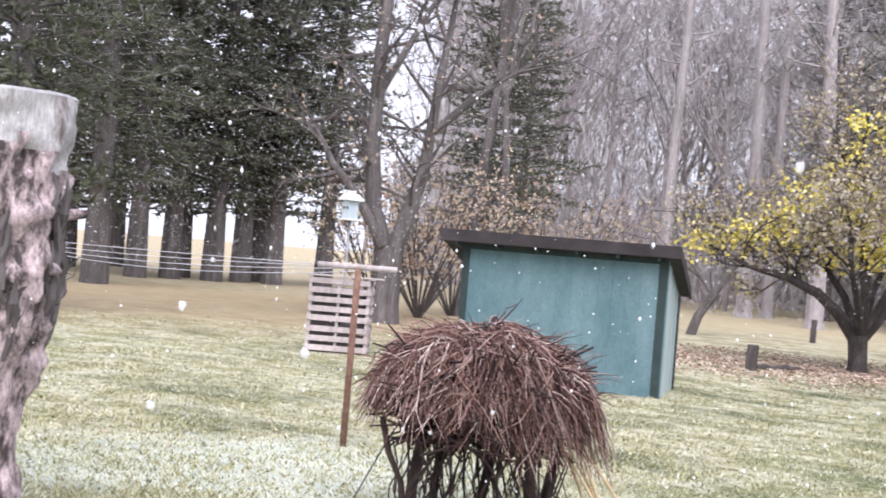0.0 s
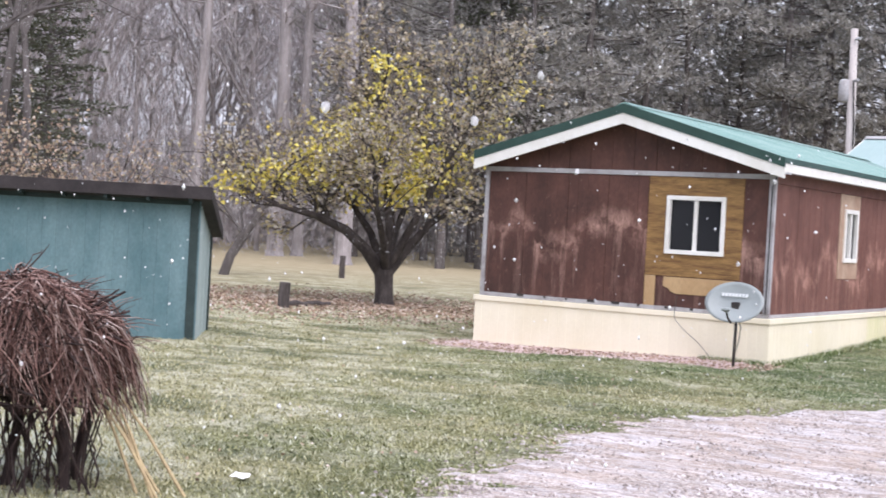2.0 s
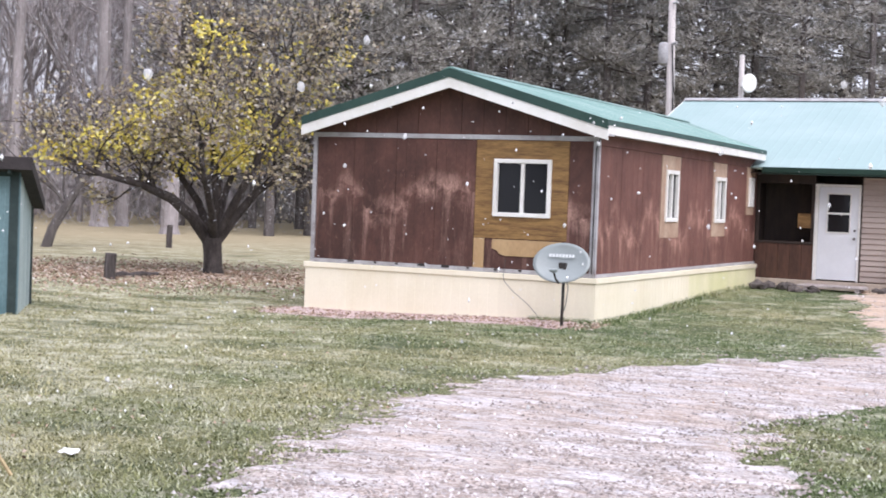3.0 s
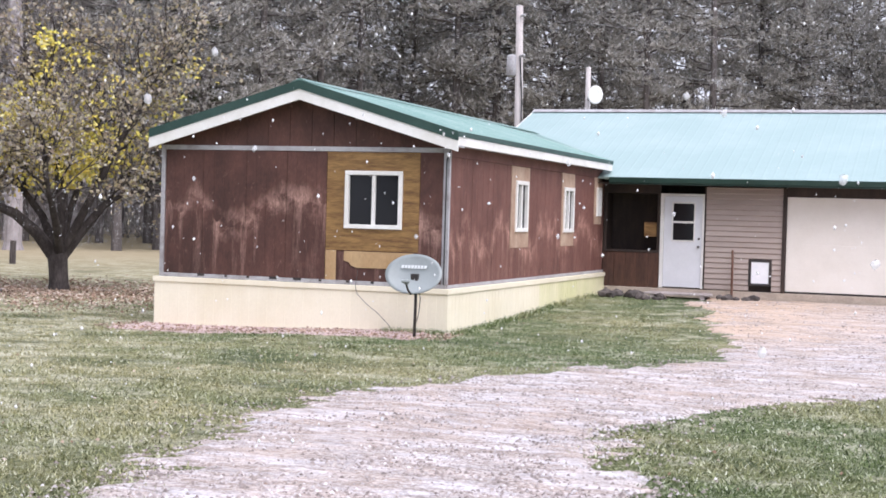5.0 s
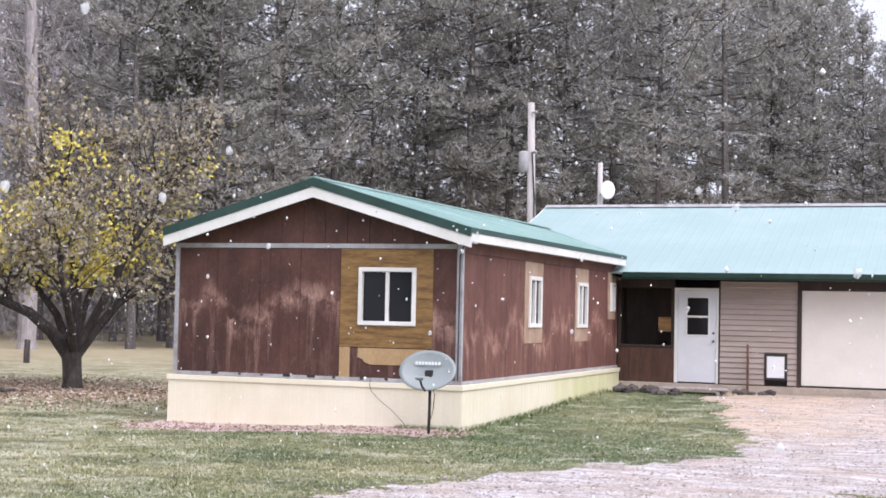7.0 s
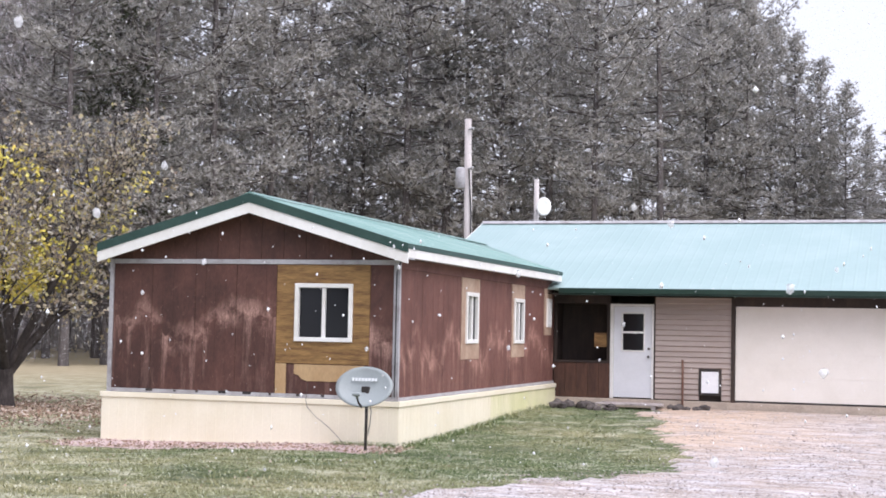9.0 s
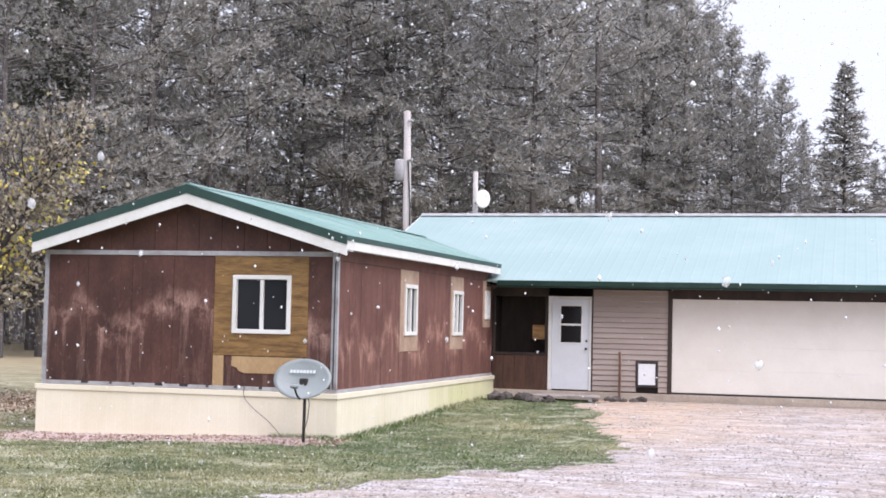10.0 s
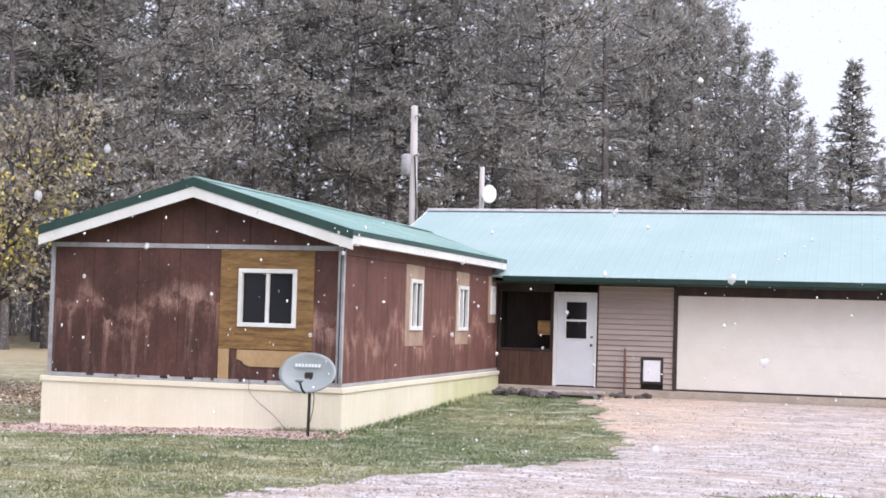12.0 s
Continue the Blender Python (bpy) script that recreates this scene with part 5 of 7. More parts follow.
def vine_mound():
    at = polar(48.75, 10.2)
    rng = random.Random(31)
    s = thing("vine_arbor", (at.x, at.y, 0.0), "mound of dry red-brown vine twigs on gnarled posts", "vine")
    r_ = Vector((0.655, 0.756, 0))
    f_ = Vector((-0.756, 0.655, 0))
    P = lambda a, b, z: at + r_ * a + f_ * b + Vector((0, 0, z))
    for a, b, lean, rad in ((-0.46, 0.05, 0.02, 0.042), (0.40, -0.05, -0.02, 0.038), (0.47, 0.35, 0.03, 0.032), (-0.30, 0.42, 0.0, 0.034), (-0.02, 0.1, 0.05, 0.036)):
        pts = [P(a + lean * k + rng.uniform(-0.02, 0.02), b, -0.15 + k * 0.3) for k in range(5)]
        part("post", MB().tube(pts, [rad * rng.uniform(0.85, 1.1) for _ in range(5)], 9, lump=0.25, rng=rng), VINEPOST, s, "gnarled dark post")
    for k in range(95):
        a0, b0 = rng.uniform(-0.6, 0.62), rng.uniform(-0.35, 0.45)
        pts, a, b = [], a0, b0
        for q in range(7):
            pts.append(P(a, b, -0.1 + q * 0.19))
            a += rng.uniform(-0.10, 0.10) - 0.05 * a
            b += rng.uniform(-0.08, 0.08)
        r0 = rng.uniform(0.003, 0.010)
        part("vine_stem", MB().tube(pts, [r0 * (1 - 0.05 * q) for q in range(7)], 6, lump=0.3, rng=rng), VINEPOST, s)
    # hoop of a thick bent vine at the side
    part("vine_stem", MB().tube([P(-0.45, -0.1, 0.88), P(-0.62, -0.12, 0.86), P(-0.68, -0.12, 0.72), P(-0.62, -0.12, 0.5), P(-0.52, -0.1, 0.3), P(-0.46, -0.1, 0.0)], [0.022, 0.024, 0.024, 0.022, 0.02, 0.02], 7, lump=0.2, rng=rng), VINEPOST, s)
    # the thatch: long twigs that rise from the middle, bend over the rim and hang
    mb = MB()
    for k in range(4300):
        w = rng.uniform(0, 2 * math.pi)
        R = 0.70 + 0.17 * rng.random()
        q0 = rng.random() ** 0.6 * 0.8
        q1 = min(1.0 + 0.16 * rng.random(), q0 + rng.uniform(0.2, 0.5))
        drift = rng.gauss(0, 0.34)
        lift = rng.uniform(-0.26, 0.05)
        kick = rng.gauss(0.0, 0.07)
        bow = rng.gauss(0, 0.015)
        pts = []
        for j in range(5):
            q = q0 + (q1 - q0) * j / 4
            ww = w + drift * (j / 4 - 0.3) + bow * (j - 2) ** 2 * 0.5
            rad = R * min(q, 1.1) + 0.015 * rng.uniform(-1, 1)
            ca = math.cos(ww)
            drop = (0.34 + 0.05 * ca) * min(q, 1.1) ** 2.6 + max(0.0, q - 0.84) * (0.80 + 0.25 * ca) - kick * j / 4
            z = 1.375 - drop + lift * (1 - 0.4 * q) + 0.13 * noise.noise((rad * ca * 3, rad * math.sin(ww) * 3, 3))
            pts.append(P(rad * ca, rad * math.sin(ww) * 0.88, z))
        r0 = rng.uniform(0.0022, 0.0066)
        mb.tube(pts, [r0, r0, r0 * 0.9, r0 * 0.75, r0 * 0.4], 3, cap=False)
    # stray shoots over the top
    for k in range(620):
        w = rng.uniform(0, 2 * math.pi)
        q = rng.random() ** 0.6
        a, b = 0.78 * math.cos(w) * q, 0.68 * math.sin(w) * q
        p = P(a, b, 1.36 - 0.42 * q ** 3)
        d = (r_ * math.cos(w) + f_ * math.sin(w) + unit(rng) * 0.8 + Vector((0, 0, rng.uniform(-0.35, 0.5)))) * rng.uniform(0.08, 0.24)
        mb.tube([p, p + d * 0.6, p + d + Vector((0, 0, -0.03))], [0.004, 0.003, 0.0015], 3, cap=False)
    me = raw("twig_thatch", mb, TWIG)
    me.transform(Matrix.Translation(-Vector((at.x, at.y, 0.0))))
    th = new("twig_thatch", me)
    th.parent = s
    th["kind"] = "stuff"
    th["label"] = "dense thatch of dry red-brown twigs"
    # inner dark mass of old stems under the thatch
    mb = MB()
    for k in range(900):
        w, q = rng.uniform(0, 2 * math.pi), rng.random() ** 0.5 * 0.58
        z0 = rng.uniform(0.62, 1.2)
        p = P(q * math.cos(w), q * math.sin(w), z0)
        d = Vector((rng.uniform(-1, 1), rng.uniform(-1, 1), rng.uniform(-0.5, 0.5))).normalized() * rng.uniform(0.15, 0.35)
        mb.tube([p - d, p, p + d + Vector((0, 0, rng.uniform(-0.1, 0.1)))], [0.008, 0.011, 0.006], 4, cap=False)
    me = raw("stem_tangle", mb, VINEPOST)
    me.transform(Matrix.Translation(-Vector((at.x, at.y, 0.0))))
    th = new("stem_tangle", me)
    th.parent = s
    th["kind"] = "stuff"
    # a guy wire and dry straw stalks beside it
    solo("guy_wire", MB().tube([P(-0.62, -0.1, 0.62), P(-0.86, -0.15, 0.12), P(-0.93, -0.18, -0.05)], [0.006] * 3, 5), CABLE, "thin dark guy wire pegged into the lawn", "wire", tuple(P(-0.93, -0.18, 0)))
    for k in range(6):
        a = 0.60 + rng.uniform(-0.10, 0.08)
        b = rng.uniform(-0.15, 0.15)
        e = rng.uniform(0.26, 0.56)
        hgt = rng.uniform(0.55, 0.82)
        root = P(a + e, b - 0.15, -0.03)
        solo("straw_stalk", MB().tube([tuple(root), tuple(P(a + e * 0.5, b - 0.1, hgt * 0.55)), tuple(P(a + 0.01, b, hgt))], [0.013, 0.011, 0.004], 5), STRAW, "dry straw stalk leaning on the vine mound", "stalk", tuple(root), group="dry stalks by the vine")
    return s


vine_mound()


# ---------------------------------------------------------------- trees
NEEDLE_GREEN = foliage("dark_green_needles", [(0.085, 0.098, 0.062), (0.125, 0.138, 0.088), (0.17, 0.18, 0.13), (0.10, 0.115, 0.074), (0.27, 0.28, 0.25)], 0.8, 0.35)
# needles of the far pines: the snowy haze is mixed into this pale grey
NEEDLE_HAZE = foliage("haze_paled_pine_needles", [(0.30, 0.29, 0.262), (0.41, 0.40, 0.372), (0.35, 0.34, 0.312), (0.50, 0.488, 0.465), (0.68, 0.67, 0.65)], 0.8, 0.4)
# far bare twigs: the lilac-grey haze is part of their colour
TWIGHAZE = foliage("haze_grey_bare_twigs", [(0.34, 0.30, 0.31), (0.46, 0.42, 0.43), (0.62, 0.59, 0.60)], 0.9)
# deep brush, its colour lifted to stand for haze
BRUSH_HAZE = foliage("haze_paled_brush", [(0.24, 0.226, 0.22), (0.33, 0.312, 0.305), (0.46, 0.44, 0.435)], 0.9, 0.3)
TWIGDARK = foliage("dark_bare_twigs", [(0.09, 0.077, 0.074), (0.16, 0.14, 0.136), (0.26, 0.235, 0.23)], 0.9)
LEAF_YELLOW = foliage("yellow_apple_leaves", [(0.76, 0.63, 0.11), (0.90, 0.78, 0.17), (0.76, 0.72, 0.20), (0.90, 0.70, 0.15), (0.92, 0.88, 0.52)], 0.6, 0.1)
LEAF_PALE = foliage("dry_snowy_leaves", [(0.42, 0.35, 0.26), (0.58, 0.51, 0.37), (0.66, 0.62, 0.55), (0.34, 0.26, 0.20), (0.60, 0.54, 0.24)], 0.7, 0.3)
LEAF_TAN = foliage("tan_dry_leaves", [(0.48, 0.34, 0.25), (0.64, 0.51, 0.39), (0.42, 0.27, 0.20), (0.62, 0.55, 0.36), (0.80, 0.71, 0.62)], 0.7, 0.3)


def tuft(mb, p, d, rng, size, width, n, spread=0.8):
    """A spray of n narrow leaves at p, along d."""
    for _ in range(n):
        e = (d + unit(rng) * spread).normalized()
        side = e.cross(unit(rng)).normalized()
        e, side = e * size * rng.uniform(0.6, 1.3), side * width * rng.uniform(0.7, 1.3)
        i = len(mb.v)
        mb.v += [tuple(p - side), tuple(p + side), tuple(p + e)]
        mb.f.append((i, i + 1, i + 2))


def leaves(mb, p, d, rng, size, width, n, spread=1.0):
    """n small pointed leaves at p."""
    for _ in range(n):
        e = (d + unit(rng) * spread).normalized()
        mb.blade(p, e * size * rng.uniform(0.6, 1.3), e.cross(unit(rng)).normalized(), width * rng.uniform(0.7, 1.3))


def conifer_meshes(seed, h, crown_from, reach, whorls, needles, bark, size, spire=0.6, trunk_r=0.28):
    """Trunk and crown meshes of a conifer standing on the origin."""
    rng = random.Random(seed)
    bend = rng.uniform(-0.3, 0.3)
    axis = lambda z: Vector((bend * (z / h) ** 2, bend * 0.6 * (z / h), z))
    tr = MB().tube([axis(-0.3)] + [axis(h * k / 7) for k in range(8)], [trunk_r * 1.25, trunk_r * 1.1] + [trunk_r * (1 - 0.13 * k) for k in range(1, 8)], 8)
    cr, lb = MB(), MB()
    for k in range(whorls):
        q = (k + rng.random()) / whorls
        z = crown_from + (h - crown_from) * q
        length = reach * ((1 - q) ** spire + 0.06) * rng.uniform(0.65, 1.15) * (0.6 + 0.4 * smooth_step(0, 0.15, q))
        arms = rng.randint(4, 6)
        w0 = rng.uniform(0, 6.28)
        for j in range(arms):
            if rng.random() < 0.12:
                continue
            w = w0 + 6.283 * j / arms + rng.uniform(-0.3, 0.3)
            out = Vector((math.cos(w), math.sin(w), 0))
            ln = length * rng.uniform(0.7, 1.15)
            rise = rng.uniform(-0.35, 0.35) + 0.35 * q
            p0 = axis(min(h - 0.1, z + rng.uniform(-0.35, 0.35)))
            pts = [p0, p0 + out * ln * 0.5 + Vector((0, 0, rise * ln * 0.5)), p0 + out * ln + Vector((0, 0, rise * ln * 0.75))]
            lb.tube(pts, [0.045, 0.03, 0.012], 4, cap=False)
            n = max(3, int(ln / (size * 0.52)))
            for i in range(n):
                s = (i + 0.6) / n
                if s < 0.18:
                    continue
                p = pts[0].lerp(pts[1], s * 2) if s < 0.5 else pts[1].lerp(pts[2], s * 2 - 1)
                side = out.cross(Vector((0, 0, 1))) * rng.uniform(-1, 1) * ln * 0.28 * (1.1 - s)
                p = p + side + Vector((0, 0, rng.uniform(-0.12, 0.12)))
                tuft(cr, p, (out * 0.8 + side.normalized() * 0.5 + Vector((0, 0, rng.uniform(-0.25, 0.3)))), rng, size, size * 0.16, 5, 0.85)
    tuft(cr, axis(h - 0.2), Vector((0, 0, 1)), rng, size * 1.3, size * 0.16, 6, 0.5)
    return raw("trunk", tr, bark), raw("crown", cr, needles), raw("branchwork", lb, bark)


def pine_meshes(seed, h, crown_from, reach, limbs, needles, bark, trunk_r):
    """Trunk and crown of an old pine: uneven limbs that carry flat clumps of needles on upswept ends."""
    rng = random.Random(seed)
    bend = rng.uniform(-0.5, 0.5)
    axis = lambda z: Vector((bend * (z / h) ** 2, bend * 0.6 * (z / h), z))
    tr = MB().tube([axis(-0.3)] + [axis(h * k / 7) for k in range(8)], [trunk_r * 1.25, trunk_r * 1.1] + [trunk_r * (1 - 0.13 * k) for k in range(1, 8)], 8)
    cr, lb = MB(), MB()
    for k in range(limbs):
        q = (k + rng.random()) / limbs
        z = crown_from + (h - crown_from) * q
        shape = 0.55 + 0.45 * math.sin(math.pi * min(1.0, q * 1.25)) if q < 0.6 else 1.0 - 0.85 * ((q - 0.6) / 0.4) ** 1.4
        ln = reach * shape * rng.uniform(0.35, 1.2)
        w = rng.uniform(0, 6.283)
        out = Vector((math.cos(w), math.sin(w), 0))
        rise = rng.uniform(-0.15, 0.35) + 0.5 * q * q
        p0 = axis(min(h - 0.1, z))
        pts = [p0, p0 + out * ln * 0.55 + Vector((0, 0, rise * ln * 0.4)), p0 + out * ln + Vector((0, 0, rise * ln + 0.15 * ln))]
        lb.tube(pts, [0.05, 0.032, 0.012], 4, cap=False)
        side = out.cross(Vector((0, 0, 1)))
        n = 3 + int(ln * 2.0)
        for i in range(n):
            t = 0.25 + 0.75 * (i + rng.random()) / n
            p = pts[0].lerp(pts[1], t / 0.55) if t < 0.55 else pts[1].lerp(pts[2], (t - 0.55) / 0.45)
            c = p + side * rng.uniform(-1, 1) * ln * 0.32 * (1.15 - 0.6 * t) + Vector((0, 0, rng.uniform(0.0, 0.3)))
            for _ in range(rng.randint(4, 7)):
                g = Vector((rng.gauss(0, 0.26), rng.gauss(0, 0.26), rng.gauss(0, 0.13)))
                tuft(cr, c + g, Vector((0, 0, 0.55)) + out * 0.35, rng, 0.27, 0.038, 5, 0.9)
    for k in range(4):
        tuft(cr, axis(h - 0.15 * k), Vector((0, 0, 1)), rng, 0.4, 0.04, 6, 0.6)
    return raw("trunk", tr, bark), raw("crown", cr, needles), raw("branchwork", lb, bark)


def bare_meshes(seed, h, spread, bark, twigs, trunk_r, levels=4, twig_n=5, leaf=None):
    """Trunk and twig crown of a bare tree standing on the origin."""
    rng = random.Random(seed)
    tr, cr = MB(), MB()

    def grow(p, d, ln, r, level):
        pts, q = [p], p
        for k in range(3):
            d = (d + unit(rng) * 0.16 + Vector((0, 0, 0.05))).normalized()
            q = q + d * ln / 3
            pts.append(q)
        tr.tube(pts, [r, r * 0.88, r * 0.76, r * 0.62], 7 if level == 0 else 4, cap=False)
        if level >= levels:
            for _ in range(twig_n):
                tuft(cr, pts[rng.randint(1, 3)], d, rng, 0.7, 0.012, 3, 0.9)
            return
        for k in range(rng.randint(2, 3) if level else 4):
            e = (d * (0.75 if level else 0.9) + unit(rng) * spread).normalized()
            grow(pts[rng.randint(2, 3)] if level else pts[3], e, ln * rng.uniform(0.55, 0.8), r * rng.uniform(0.5, 0.66), level + 1)

    grow(Vector((0, 0, -0.2)), Vector((0, 0, 1)), h * 0.42, trunk_r, 0)
    return raw("trunk", tr, bark), raw("crown", cr, twigs)


def tree(name, meshes, at, label, category="tree", group="", turn=0.0, scale=1.0):
    t = thing(name, tuple(at), label, category, group)
    t.rotation_euler = (0, 0, turn)
    t.scale = (scale, scale, scale)
    for nm, me in zip(("trunk", "crown", "branchwork"), meshes):
        ob = new(nm, me)
        ob.parent = t
        if nm == "branchwork":
            ob["kind"] = "stuff"
    return t


def conifers():
    rng = random.Random(77)
    green = [conifer_meshes(100 + k, 19.0, 2.6 + 0.5 * k, 3.6, 50, NEEDLE_GREEN, BARKDARK, 0.30, 0.45, 0.41) for k in range(3)]
    grey = [pine_meshes(200 + k, 25.0, 2.0 + 1.1 * k, 4.3, 90 + 5 * k, NEEDLE_HAZE, BARKDARK, 0.24) for k in range(6)]
    spruce = conifer_meshes(301, 14.5, 0.6, 3.4, 84, NEEDLE_HAZE, BARKDARK, 0.30, 0.85, 0.16)
    label_g = "tall dark green conifer with a bare lower trunk"
    label_d = "tall pine at the wood's edge, its needles coloured pale for haze"
    # the near row along the meadow
    for yaw, d, v in ((67.4, 33, 1), (64.1, 49.4, 0), (62.6, 58, 2), (61.3, 60, 1), (60.9, 63, 0), (59.7, 61, 2), (58.6, 62, 0), (58.0, 64, 1), (57.4, 62, 2), (55.4, 64, 1), (66.2, 61, 2), (68.5, 58, 0), (71.0, 52, 1), (65.2, 66, 0), (63.4, 72, 1), (70.0, 70, 2)):
        tree("conifer", green[v], on_ground(yaw, d), label_g, group="conifer row by the meadow", turn=rng.uniform(0, 6.28), scale=rng.uniform(0.92, 1.12))
    # the dark wood behind the houses
    for d0, step, lo, hi in ((74, 2.1, 8.0, 34), (84, 2.4, 7.8, 35), (95, 2.7, 7.6, 37)):
        yaw = lo
        while yaw < hi:
            d = d0 + rng.uniform(-5, 5) + (8 if yaw > 30 else 0)
            tree("pine", rng.choice(grey), on_ground(yaw, d), label_d, group="pines behind the houses", turn=rng.uniform(0, 6.28), scale=rng.uniform(0.80, 1.18))
            yaw += step * rng.uniform(0.75, 1.25)
    # unseen conifers added behind the camera's spot, so the windows reflect dark
    for k in range(10):
        tree("conifer", rng.choice(green), on_ground(rng.uniform(110, 290), rng.uniform(42, 70)), "unseen conifer added behind the camera to darken window reflections", group="woods across the yard", turn=rng.uniform(0, 6.28))
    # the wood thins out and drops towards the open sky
    slim = [pine_meshes(230 + k, 25.0, 2.0 + k, 2.6, 150, NEEDLE_HAZE, BARKDARK, 0.17) for k in range(3)]
    for yaw, d, elev, v in ((6.5, 78, 12.6, 2), (5.6, 82, 11.8, 0), (4.55, 79, 11.2, 1), (3.65, 80, 10.2, 0), (2.75, 78, 9.3, 2), (2.05, 82, 7.7, 1), (1.2, 84, 6.4, 2), (-0.6, 84, 6.2, 1), (-2.6, 84, 7.4, 0), (-3.6, 82, 8.2, 2), (4.0, 90, 8.6, 2), (3.2, 88, 7.6, 1), (-1.7, 90, 6.0, 1)):
        top = EYE + d * math.tan(radians(elev))
        tree("pine", slim[v], on_ground(yaw, d), label_d, group="pines behind the houses", turn=rng.uniform(0, 6.28), scale=top / 25.0)
    for yaw, d, elev in ((0.45, 76, 9.9), (-1.75, 78, 8.5), (-3.0, 80, 7.5)):
        tree("spruce", spruce, on_ground(yaw, d), "slender pointed spruce against the sky, coloured pale grey for haze", group="spruces against the sky", turn=rng.uniform(0, 6.28), scale=(EYE + d * math.tan(radians(elev))) / 14.5)
    # dark crowns behind the shed
    for yaw, d, s in ((49.3, 62, 0.85), (47.9, 70, 0.85), (36.0, 80, 0.95), (34.6, 86, 0.95), (32.6, 66, 0.95), (30.9, 69, 1.0), (29.4, 66, 0.95)):
        tree("conifer", (green if 30 < yaw < 32 else grey)[rng.randint(0, 2)] if yaw < 40 else green[rng.randint(0, 2)], on_ground(yaw, d), "tall dark conifer standing among bare woods", group="conifers among the bare woods", turn=rng.uniform(0, 6.28), scale=s)


conifers()


def bare_woods():
    rng = random.Random(55)
    grey = [bare_meshes(400 + k, 19.0, 0.42, BARKPALE if k == 2 else BARKHAZE, TWIGHAZE, (0.16, 0.13, 0.15)[k], 4, 5) for k in range(3)]
    label = "tall bare grey-barked tree in the hazy wood"
    for k in range(46):
        yaw = rng.uniform(34.5, 54.0)
        d = rng.uniform(78, 118)
        tree("bare_tree", grey[k % 3], on_ground(yaw, d), label, group="bare trees of the wood", turn=rng.uniform(0, 6.28), scale=rng.uniform(0.8, 1.15))
    # tall pale trunks that stand out
    for yaw, d, r, h in ((42.2, 70, 0.27, 24), (39.05, 72, 0.36, 25), (38.2, 74, 0.26, 24), (36.4, 64, 0.34, 22), (44.6, 84, 0.15, 22), (40.3, 86, 0.14, 23)):
        t0 = rng.uniform(-0.4, 0.4)
        tr, cr = MB(), MB()
        tr.tube([(0, 0, -0.3), (0, 0, 0.3), (0.02, 0, h * 0.3), (t0, 0, h * 0.65), (t0 * 1.6, 0.2, h)], [r * 1.7, r * 1.15, r * 0.95, r * 0.7, r * 0.25], 10, lump=0.08, rng=rng)
        for k in range(36):
            z = h * rng.uniform(0.4, 1.0)
            w = rng.uniform(0, 6.28)
            out = Vector((math.cos(w), math.sin(w), rng.uniform(0.1, 0.7)))
            p = Vector((t0 * z / h, 0, z))
            ln = rng.uniform(1.0, 2.8)
            tr.tube([p, p + out * ln * 0.5, p + out * ln + Vector((0, 0, 0.3))], [0.05, 0.035, 0.012], 4, cap=False)
            for q in range(7):
                tuft(cr, p + out * ln * rng.uniform(0.4, 1.0), out, rng, 0.6, 0.014, 4, 0.9)
        tree("pale_trunk_tree", (raw("trunk", tr, BARKPALE), raw("crown", cr, TWIGHAZE)), on_ground(yaw, d), "tall pale straight-trunked bare tree at the wood's edge", group="pale trunks at the wood's edge")


bare_woods()


